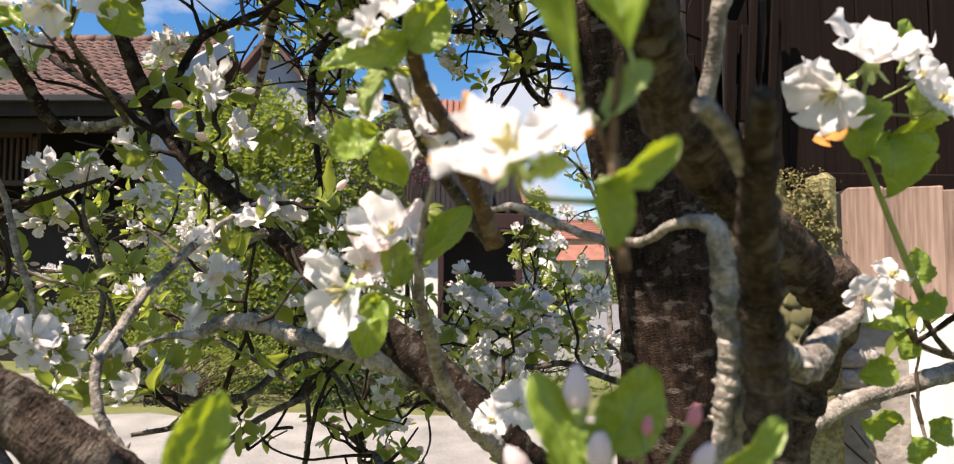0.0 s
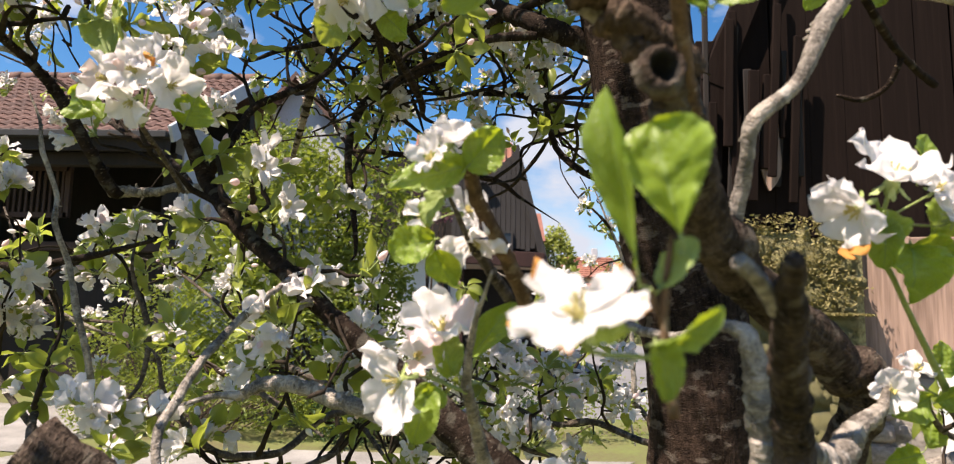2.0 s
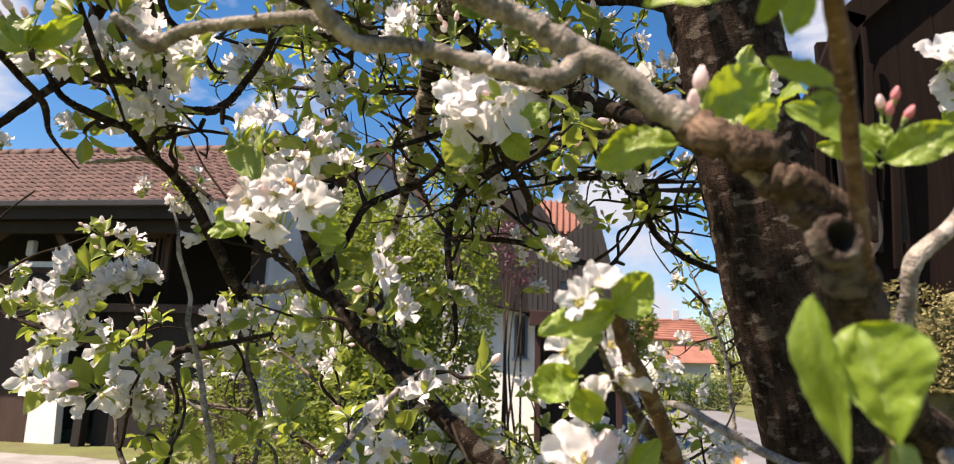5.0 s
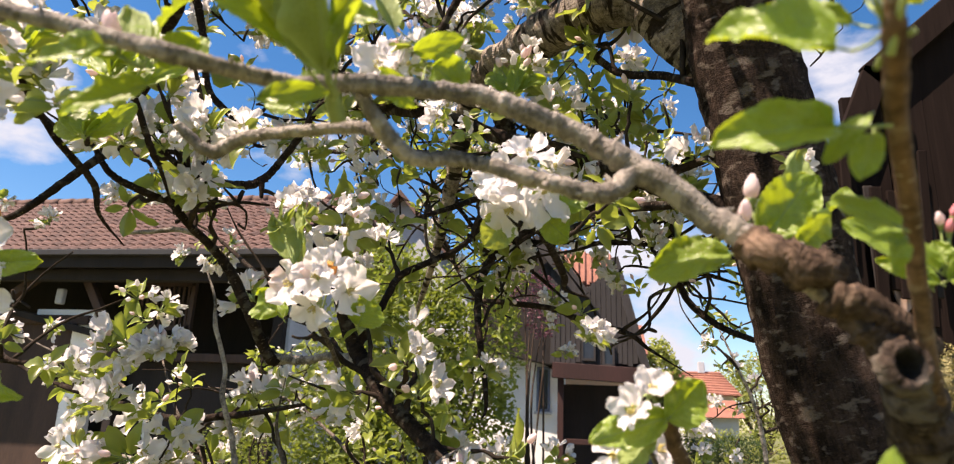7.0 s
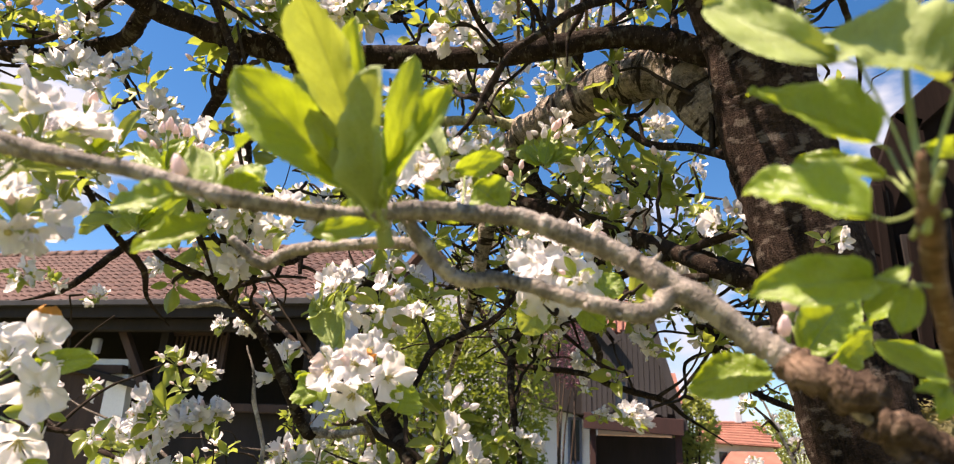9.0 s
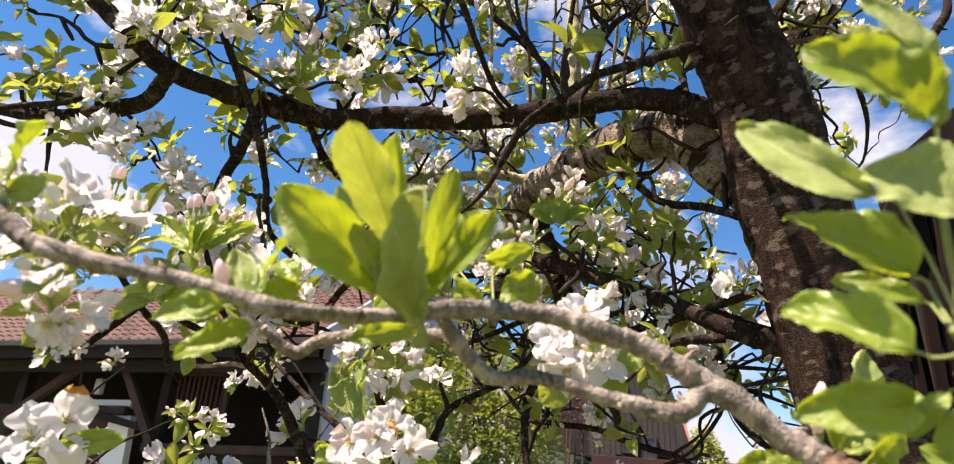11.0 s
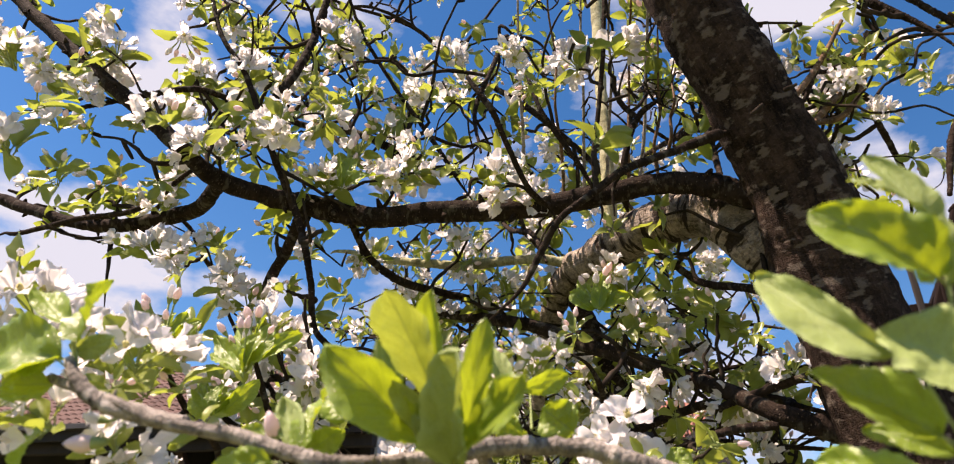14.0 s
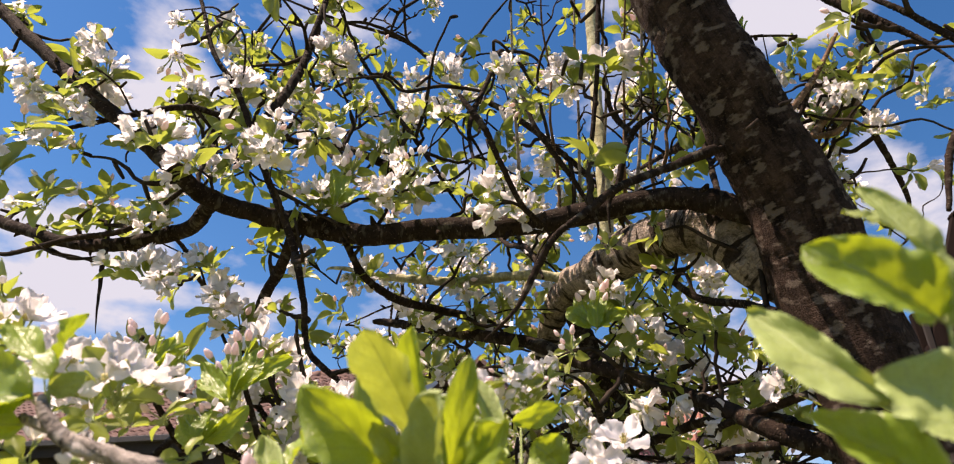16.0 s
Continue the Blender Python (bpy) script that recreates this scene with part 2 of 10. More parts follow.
# near-black bark: the limbs' backlit shade is put into the colour
bark_shaded = bark("bark_shaded", (0.024, 0.0165, 0.0125), 0.6, 0.6, 0.25, 0.5, (0.11, 0.10, 0.08), 0.85, 0.002)
# paler copy for low limbs, with the sun on them put into the colour
bark_lit = bark("bark_lit", (0.095, 0.078, 0.064), 0.5, 0.7, 0.3, 0.6, (0.24, 0.215, 0.18), 0.85, 0.002, 0.8)
bark_scaly = bark("bark_scaly", (0.064, 0.047, 0.037), 0.8, 1.1, 0.2, 0.45, (0.22, 0.19, 0.155), 0.85, 0.004, 0.8)
bark_trunk = bark("bark_trunk", (0.038, 0.025, 0.019), 0.25, 0.9, 0.10, 0.8, (0.150, 0.122, 0.100), 0.85, 0.0060, 0.85)
bark_burr = bark("bark_burr", (0.115, 0.078, 0.056), 0.9, 0.9, 0.2, 0.3, (0.20, 0.16, 0.12), 0.85, 0.004, 0.85)
bark_grey = bark("bark_grey", (0.255, 0.225, 0.195), 0.26, 0.6, 0.40, 0.6, (0.44, 0.41, 0.37), 0.8, 0.0026, 0.9)
bark_ring = bark("bark_ring", (0.275, 0.228, 0.185), 0.6, 0.75, 0.2, 0.5, (0.34, 0.30, 0.25), 0.8, 0.006, 0.8, 0.95)
bark_lichen = bark("bark_lichen", (0.32, 0.31, 0.19), 0.6, 0.5, 0.3, 0.8, (0.36, 0.36, 0.25), 0.9, 0.0015, 0.5)
bark_red = bark("bark_red", (0.13, 0.080, 0.048), 0.12, 0.5, 0.7, 0.3, (0.36, 0.30, 0.22), 0.7, 0.0012, 0.6)
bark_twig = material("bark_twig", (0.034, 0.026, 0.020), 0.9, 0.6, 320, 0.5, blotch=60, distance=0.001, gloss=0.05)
# inside of the wound's hole: its shade is put into this near-black
hollow_shade = material("hollow_shade", (0.014, 0.011, 0.009), 0.9, 0.6, 200, 0.8, blotch=60)
petal = thin("petal", (0.80, 0.78, 0.79), (0.84, 0.80, 0.80), 0.46, 0.6, 0.2, 0.05, 150, 0.1, 0.04)
petal_pink = thin("petal_pink", (0.86, 0.72, 0.72), (0.90, 0.70, 0.69), 0.40, 0.6, 0.2, 0.2, 90, 0.1, 0.12)
petal_deep = thin("petal_deep_pink", (0.70, 0.27, 0.30), (0.7, 0.24, 0.26), 0.25, 0.6, 0.2, 0.3, 90, 0.1, 0.12)
wilted = thin("wilted_petal", (0.55, 0.26, 0.07), (0.5, 0.22, 0.05), 0.3, 0.7, 0.2, 0.4, 160, 0.3, 0.15)
stamen = material("stamen", (0.60, 0.52, 0.20), 0.7, 0.3, 300, 0.0)
stalk = material("stalk", (0.24, 0.30, 0.10), 0.6, 0.3, 200, 0.2)
leaf_mat = thin("leaf", (0.160, 0.195, 0.034), (0.45, 0.53, 0.070), 0.38, 0.36, 0.55, 0.40, 70, 0.5, 0.40)
leaf_near = thin("young_leaf", (0.150, 0.225, 0.024), (0.56, 0.69, 0.030), 0.36, 0.38, 0.48, 0.45, 150, 0.45, 0.2, True)
leaf_pale = thin("leaf_downy", (0.225, 0.295, 0.095), (0.50, 0.57, 0.06), 0.30, 0.6, 0.3, 0.6, 120, 0.6, 0.12, True)
moss_leaf = thin("moss_leaf", (0.30, 0.255, 0.115), (0.30, 0.28, 0.08), 0.25, 0.7, 0.15, 0.5, 40, 0.2, 0.6)
ivy_mat = thin("bush_leaf", (0.125, 0.160, 0.034), (0.36, 0.44, 0.05), 0.34, 0.5, 0.3, 0.4, 30, 0.2, 0.35)
red_leaf = thin("red_leaf", (0.13, 0.055, 0.075), (0.20, 0.07, 0.10), 0.22, 0.5, 0.3, 0.4, 30, 0.2, 0.3)
tree_leaf = thin("far_leaf", (0.23, 0.26, 0.065), (0.42, 0.46, 0.09), 0.3, 0.6, 0.2, 0.3, 20, 0.1, 0.35)
hedge_leaf = thin("hedge_leaf", (0.03, 0.06, 0.014), (0.06, 0.11, 0.02), 0.2, 0.6, 0.3, 0.4, 20, 0.2, 0.3)
tile_mat = material("clay_tile", (0.118, 0.065, 0.052), 0.8, 0.45, 30, 0.4, blotch=2.2, random_hue=0.28)
tile_red = material("red_roof_tile", (0.235, 0.098, 0.068), 0.75, 0.25, 20, 0.3, blotch=2, random_hue=0.12)
# near-black shed timber: the overhang's shade is put into the colour
timber_shade_black = material("shade_black_timber", (0.0135, 0.0085, 0.0070), 0.85, 0.35, 40, 0.7, blotch=4, stretch=(1, 1, 0.12), distance=0.01, gloss=0.06)
# shade inside the barn and under eaves is put into this near-black colour
timber_shaded = material("shaded_timber", (0.015, 0.0105, 0.0085), 0.85, 0.5, 40, 0.6, blotch=3, stretch=(1, 1, 0.12), distance=0.01)
timber_brown = material("brown_timber", (0.052, 0.029, 0.020), 0.8, 0.4, 40, 0.5, blotch=3, stretch=(1, 1, 0.15), distance=0.006)
board_wood = material("weathered_board", (0.27, 0.185, 0.145), 0.85, 0.6, 42, 0.9, dark=(0.11, 0.07, 0.052), blotch=5, stretch=(1.6, 1.6, 0.09), distance=0.006, random_hue=0.1)
timber_maroon = material("dark_red_timber", (0.034, 0.012, 0.010), 0.8, 0.4, 40, 0.5, blotch=3, stretch=(1, 1, 0.15), distance=0.006)
# grey house boards, darkened: the roof's shade is put into the colour
timber_grey_shaded = material("shaded_grey_timber", (0.034, 0.031, 0.031), 0.9, 0.4, 60, 0.6, blotch=5, stretch=(1.6, 1.6, 0.1), distance=0.004)
plaster = material("white_plaster", (0.78, 0.77, 0.74), 0.9, 0.1, 30, 0.2, blotch=2)
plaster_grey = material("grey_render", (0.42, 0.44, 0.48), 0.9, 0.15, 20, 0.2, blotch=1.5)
stone = material("field_stone", (0.36, 0.33, 0.30), 0.9, 0.4, 25, 0.7, blotch=4, random_hue=0.15, distance=0.02)
moss = material("mossy_stone", (0.32, 0.30, 0.14), 0.95, 0.6, 170, 1.0, dark=(0.15, 0.125, 0.06), blotch=48, distance=0.03)
# gutter metal, near-black: shade of the gap under the tiles put into it
metal_grey = material("zinc_gutter_shaded", (0.028, 0.028, 0.029), 0.6, 0.3, 20, 0.1, blotch=3, metal=0.2)
window_glass = material("dark_window_glass", (0.02, 0.025, 0.035), 0.08, 0.2, 3, 0.0)
shutter_paint = material("blue_grey_paint", (0.12, 0.14, 0.20), 0.6, 0.2, 20, 0.2)
grass_mat = material("grass_ground", (0.085, 0.105, 0.028), 0.95, 0.7, 18, 0.8, dark=(0.10, 0.085, 0.04), blotch=1.6, distance=0.03)
gravel_mat = material("gravel", (0.25, 0.24, 0.225), 0.95, 0.35, 55, 0.9, blotch=2.0, distance=0.02)
asphalt_mat = material("asphalt", (0.16, 0.16, 0.165), 0.9, 0.2, 40, 0.4, blotch=1.0)
soil_mat = material("dry_soil", (0.30, 0.21, 0.135), 0.95, 0.4, 30, 0.9, blotch=4, distance=0.02)


# ---- mesh helpers ----
def mesh(name, verts, faces, mats, index=None, smooth=True):
    me = bpy.data.meshes.new(name)
    me.from_pydata([tuple(v) for v in verts], [], faces)
    for m in mats:
        me.materials.append(m)
    if index is not None:
        me.polygons.foreach_set("material_index", index)
    me.polygons.foreach_set("use_smooth", [smooth] * len(faces))
    me.update()
    return me


def part(name, me, parent, label="", at=None):
    ob = new(name, me)
    ob.parent = parent
    if at is not None:
        ob.matrix_basis = at
    if label:
        ob["label"] = label
    return ob


def spline(points, step):
    """Catmull-Rom through (x, y, z, r) points."""
    p = [Vector(q) for q in points]
    p = [p[0] * 2 - p[1]] + p + [p[-1] * 2 - p[-2]]
    out = []
    for i in range(1, len(p) - 2):
        a, b, c, d = p[i - 1:i + 3]
        n = max(2, int((c.to_3d() - b.to_3d()).length / step))
        for k in range(n):
            u = k / n
            out.append(0.5 * ((2 * b) + (c - a) * u + (2 * a - 5 * b + 4 * c - d) * u * u + (3 * b - a - 3 * c + d) * u ** 3))
    out.append(p[-2])
    return out


def tube(points, gnarl=0.12, sides=10, step=0.008, seed=0.0, cap=True, along=None):
    """A limb: round section, uneven in radius and line, closed ends. along collects straightened coordinates."""
    pts = spline(points, step)
    run = 0.0
    verts, faces = [], []
    ref = Vector((0.3, 0.2, 1)).normalized()
    for i, q in enumerate(pts):
        c, r = q.to_3d(), max(q[3], 0.0004)
        d = (pts[min(i + 1, len(pts) - 1)].to_3d() - pts[max(i - 1, 0)].to_3d()).normalized()
        ref = (ref - d * ref.dot(d)).normalized() if abs(ref.dot(d)) < 0.98 else d.orthogonal().normalized()
        side = d.cross(ref)
        if i:
            run += (c - pts[i - 1].to_3d()).length
        f = 1.0 / max(r, 0.003)
        wob = noise.noise_vector(c * f * 0.22 + Vector((seed, 0, 0))) * r * gnarl * 1.5
        for k in range(sides):
            a = 2 * math.pi * k / sides
            o = ref * math.cos(a) + side * math.sin(a)
            if gnarl:
                p = c + o * r
                h = 0.75 * noise.noise(p * f * 0.17 + Vector((seed, 7, 0))) + 0.4 * noise.noise(p * f * 0.7 + Vector((seed, 3, 9))) + 0.42 * noise.noise(p * f * 1.9 + Vector((seed, 4, 2))) + 0.34 * noise.noise(p * f * 4.6 + Vector((seed, 1, 5)))
            else:
                h = 0.0
            verts.append(c + wob + o * r * (1 + gnarl * h))
            if along is not None:
                along.append((math.cos(a) * r, math.sin(a) * r, run + seed * 0.37))
    for i in range(len(pts) - 1):
        for k in range(sides):
            a, b = i * sides + k, i * sides + (k + 1) % sides
            faces.append((a, b, b + sides, a + sides))
    if cap:
        faces.append(tuple(range(sides - 1, -1, -1)))
        faces.append(tuple(range(len(verts) - sides, len(verts))))
    return verts, faces


def box(x0, y0, z0, x1, y1, z1, bevel=0.0):
    """Box as verts and faces, edges chamfered when bevel is given."""
    bm = bmesh.new()
    bmesh.ops.create_cube(bm, size=1)
    for v in bm.verts:
        v.co = Vector(((x0 + x1) / 2 + v.co.x * (x1 - x0), (y0 + y1) / 2 + v.co.y * (y1 - y0), (z0 + z1) / 2 + v.co.z * (z1 - z0)))
    if bevel:
        bmesh.ops.bevel(bm, geom=bm.edges[:], offset=bevel, segments=1, affect="EDGES")
    bm.verts.index_update()
    v, f = [w.co.copy() for w in bm.verts], [tuple(w.index for w in q.verts) for q in bm.faces]
    bm.free()
    return v, f


def joined(pieces):
    verts, faces = [], []
    for v, f in pieces:
        o = len(verts)
        verts += v
        faces += [tuple(i + o for i in q) for q in f]
    return verts, faces


def beam(a, b, w, d, up=Vector((0, 0, 1)), bevel=0.008):
    """A squared timber from a to b, w wide and d deep."""
    a, b = Vector(a), Vector(b)
    z = (b - a).normalized()
    if abs(z.dot(up)) > 0.98:
        up = Vector((0, 1, 0))
    x = z.cross(up).normalized()
    y = z.cross(x)
    v, f = box(-w / 2, -d / 2, 0, w / 2, d / 2, (b - a).length, bevel)
    return [a + x * p.x + y * p.y + z * p.z for p in v], f


# ---- leaves and flowers ----
def leaf_geo(length, width, fold=0.35, curl=0.25, rows=9, half=3, seed=0, teeth=0.05, veins=0.0, wedge=1.0):
    """An apple leaf along +y from its stalk, face up: ovate, folded at the midrib, toothed, wavy, veined."""
    verts, faces = [], []
    w0 = width / 2
    for i in range(rows + 1):
        u = i / rows
        prof = math.sin(math.pi * u ** 0.98) ** (0.46 if veins else 0.60) * (1 - (0.12 if veins else 0.25) * max(0.0, u - 0.75) / 0.25) if 0 < u < 1 else 0.02
        if wedge > 1:
            # a young blade narrows slowly towards its stalk and ends bluntly
            prof = max(0.02, (u / 0.667) ** 1.1 * max(0.0, (1 - u) / 0.333) ** 0.55)
        bend = -curl * length * u * u
        for j in range(-half, half + 1):
            s = j / half
            edge = 1 + (teeth * (1 if (i % 2) else -1) * (0.6 + 0.8 * noise.noise(Vector((i * 1.7, s, seed + 0.3)))) if abs(j) == half else 0)
            x = s * w0 * prof * edge
            z = abs(s) ** 1.3 * w0 * prof * fold * (1.25 - 0.6 * u) + bend + 0.13 * width * math.sin(5.2 * u + 1.6 * s + seed) * abs(s) + 0.35 * w0 * s * prof * math.sin(seed * 1.7) * u + 0.045 * width * math.sin(15 * u + 3 * s + seed * 2) * abs(s) ** 2
            if veins:
                # soft cockles, pleats between the side veins and a frilled rim
                z += veins * width * (1.3 * noise.noise(Vector((u * 4 + seed, s * 2.0, seed))) + 0.5 * noise.noise(Vector((u * 9 + seed, s * 4, seed))))
                z += veins * width * 0.42 * math.sin(44 * u - 14 * abs(s)) * abs(s) ** 0.7 * prof
                z += veins * width * 2.6 * abs(s) ** 3 * prof * noise.noise(Vector((u * 7.5 + seed * 3, 2.0 * (s > 0), seed)))
            z -= 0.012 * width * (abs(s) < 0.01)
            if veins:
                # the blade twists and its tip rolls back a little
                turn = math.sin(seed * 2.9 + 0.6) * 0.75 * u * u
                x, z = x * math.cos(turn) - (z - bend) * math.sin(turn), bend + x * math.sin(turn) + (z - bend) * math.cos(turn)
                z += 0.10 * length * math.sin(2.6 * u + seed) * u - 0.16 * length * max(0.0, u - 0.72) * math.cos(seed * 1.3)
            verts.append(Vector((x, u * length, z)))
    n = 2 * half + 1
    for i in range(rows):
        for j in range(n - 1):
            a = i * n + j
            faces.append((a, a + 1, a + n + 1, a + n))
    return verts, faces


def petal_geo(length, width, cup=0.3, rows=6, half=2, seed=0.0, ruffle=0.06):
    """A petal along +y: narrow claw, broad rounded blade, cupped upwards."""
    verts, faces = [], []
    for i in range(rows + 1):
        u = i / rows
        prof = 0.14 + 0.86 * math.sin(math.pi * min(1.0, u ** 1.15) * 0.93) ** 0.75 if u > 0 else 0.12
        if i == rows:
            prof = 0.34
        for j in range(-half, half + 1):
            s = j / half
            y = length * (u - (0.05 * (1 - abs(s)) if i == rows else 0.0) + (0.02 * s if i == rows else 0))
            z = cup * length * (u ** 1.5) * 0.55 + cup * width * 0.5 * s * s * math.sin(math.pi * u) + ruffle * length * math.sin(4 * s + 5 * u + seed) * u
            z += ruffle * length * 1.6 * noise.noise(Vector((u * 3.2 + seed * 3, s * 1.9, seed))) * u
            x = s * width / 2 * prof * (1 + 0.35 * ruffle / 0.07 * noise.noise(Vector((u * 2.5, s * 2 + seed * 5, seed)))) + 0.10 * width * math.sin(seed * 2.3) * u * u
            y += 0.5 * ruffle * length * noise.noise(Vector((s * 3.1, seed * 2, 4))) * u
            verts.append(Vector((x, y, z)))
    n = 2 * half + 1
    for i in range(rows):
        for j in range(n - 1):
            a = i * n + j
            faces.append((a, a + 1, a + n + 1, a + n))
    return verts, faces


def moved(geo, m):
    return [m @ v for v in geo[0]], geo[1]


def turn_to(d, spin=0.0):
    """Rotation that takes +z to d."""
    return Vector(d).normalized().to_track_quat("Z", "Y").to_matrix().to_4x4() @ Matrix.Rotation(spin, 4, "Z")


def stamen_geo(size, n, rng):
    pieces = []
    for k in range(n):
        a = rng.uniform(0, 6.283)
        tilt = rng.uniform(0.05, 0.55)
        L = size * rng.uniform(0.11, 0.17)
        d = Vector((math.cos(a) * math.sin(tilt), math.sin(a) * math.sin(tilt), math.cos(tilt)))
        base = Vector((math.cos(a), math.sin(a), 0)) * size * 0.03
        tip = base + d * L
        pieces.append(tube([(*base, size * 0.004), (*tip, size * 0.004)], 0, 3, 1, cap=False))
        v, f = tube([(*(tip - d * size * 0.010), size * 0.007), (*tip, size * 0.012), (*(tip + d * size * 0.010), size * 0.006)], 0, 5, 1)
        pieces.append((v, f))
    return joined(pieces)


def bud_geo(size, rng, rows=6, sides=8):
    """A closed bud along +z: petals wrapped over one another, their edges standing off a little."""
    verts, faces = [], []
    lean, turn = rng.uniform(-0.12, 0.12), rng.uniform(0, 6)
    for i in range(rows + 1):
        u = i / rows
        r = size * 0.30 * math.sin(math.pi * (0.14 + 0.80 * u ** 0.85)) ** 0.75 if u < 1 else size * 0.05
        for k in range(sides):
            a = 2 * math.pi * k / sides
            wrap = ((a + turn) * 3 / (2 * math.pi) + 0.55 * u) % 1.0
            q = 0.90 + 0.20 * wrap * min(1, u * 2.5)
            verts.append(Vector((math.cos(a) * r * q + lean * size * u * u, math.sin(a) * r * q, u * size * (1 + 0.05 * math.sin(3 * a + turn) * u))))
    for i in range(rows):
        for k in range(sides):
            a, b = i * sides + k, i * sides + (k + 1) % sides
            faces.append((a, b, b + sides, a + sides))
    faces.append(tuple(range(sides - 1, -1, -1)))
    faces.append(tuple(range(rows * sides, rows * sides + sides)))
    return verts, faces


tree = tagged(new("apple_tree"), "old apple tree in white blossom with young green leaves", "tree")
tree.location = (0, 0, 0)


def leaf(base, tip, width, roll=0.0, fold=0.35, curl=0.2, pale=False, seed=0, stem=None, wedge=1.0):
    """One leaf of its own from its stalk end to its tip, with its stalk."""
    a, b = Vector(base), Vector(tip)
    if wedge > 1:
        # a young leaf narrows slowly into its stalk
        a = a.lerp(Vector(stem), 0.5)
    d = b - a
    length = d.length
    y = d.normalized()
    z = Vector((0, -1, -0.2)) - y * Vector((0, -1, -0.2)).dot(y)
    z = Matrix.Rotation(roll, 3, y) @ z.normalized()
    x = y.cross(z)
    m = Matrix((x, y, z)).transposed().to_4x4()
    m.translation = a
    width = width if fold >= 0.7 or wedge > 1 else max(width * 1.1, length * 0.33)
    g = leaf_geo(length, width, fold, curl, 32, 8, seed, 0.032, 0.065, wedge)
    rib = tube([(0, -0.12 * length, -0.02 * length, width * 0.026), (0, 0.02 * length, -0.03 * width, width * 0.022), (0, 0.14 * length, -0.07 * width, width * 0.012)], 0, 6, 0.06 * length)
    pieces = [g, rib]
    if stem is not None:
        e = m.inverted() @ Vector(stem)
        q = Vector((0, -0.1 * length, -0.02 * length))
        pieces.append(tube([(*q, width * 0.026), (*(q.lerp(e, 0.5) + Vector((0, 0, -0.04 * length))), width * 0.027), (*e, width * 0.034)], 0, 7, 0.15 * length))
    index = [0] * len(g[1]) + [1] * sum(len(p[1]) for p in pieces[1:])
    me = mesh("leaf", *joined(pieces), [leaf_pale if pale else leaf_near, stalk], index)
    blade = [c for i in range(33) for j in range(-8, 9) for c in (j / 8, i / 32, 0.0)]
    blade += [0.0] * (3 * len(me.vertices) - len(blade))
    me.attributes.new("blade", "FLOAT_VECTOR", "POINT").data.foreach_set("vector", blade)
    return part("leaf", me, tree, at=m)


def flower(place, facing, size, seed=0, openness=0.25, tint=False, stem_to=None, brown=-1):
    """An open apple flower: five petals, a tuft of stamens, green cup and stalk."""
    rng = random.Random(seed)
    m = turn_to(facing, rng.uniform(0, 6))
    m.translation = Vector(place)
    s = size * 0.9
    cup = tube([(0, 0, -0.16 * s, 0.03 * s), (0, 0, -0.07 * s, 0.075 * s), (0, 0, -0.005 * s, 0.06 * s)], 0.05, 8, s * 0.05)
    pieces = [cup]
    for k in range(5):
        a = 2 * math.pi * k / 5 + 0.6
        pieces.append(moved(petal_geo(0.17 * s, 0.07 * s, -0.8, 3, 1), Matrix.Rotation(a, 4, "Z") @ Matrix.Translation((0, 0.04 * s, -0.04 * s)) @ Matrix.Rotation(-0.3, 4, "X")))
    if stem_to is not None:
        e = m.inverted() @ Vector(stem_to)
        pieces.append(tube([(0, 0, -0.14 * s, 0.022 * s), (0, 0, -0.3 * s, 0.02 * s), (*(e * 0.7 + Vector((0, 0, -0.1 * s))), 0.02 * s), (*e, 0.028 * s)], 0.05, 6, s * 0.1))
    fl = part("flower", mesh("flower", *joined(pieces), [stalk]), tree, at=m)
    for k in range(5):
        a = 2 * math.pi * k / 5 + rng.uniform(-0.2, 0.2)
        g = petal_geo(0.50 * s * rng.uniform(0.88, 1.08), 0.42 * s * rng.uniform(0.85, 1.15), 0.25 + rng.uniform(-0.25, 0.3), 8, 4, rng.uniform(0, 6), 0.14)
        pm = Matrix.Rotation(a, 4, "Z") @ Matrix.Translation((0, 0.045 * s, 0.004 * s * k / 5)) @ Matrix.Rotation(openness + rng.uniform(-0.22, 0.25), 4, "X") @ Matrix.Rotation(rng.uniform(-0.2, 0.2), 4, "Y")
        index = [0] * len(g[1])
        if k == brown or brown == 9:
            index = [1 if f[0] >= (7 if brown == 9 else 6) * 9 and (brown != 9 or 2 <= f[0] % 9 <= 5) else 0 for f in g[1]]
        part("petal", mesh("petal", *g, [petal_pink if tint and k % 2 else petal, wilted], index), fl, at=pm)
    part("stamen_tuft", mesh("stamen_tuft", *stamen_geo(s, 16, rng), [stamen]), fl)
    return fl


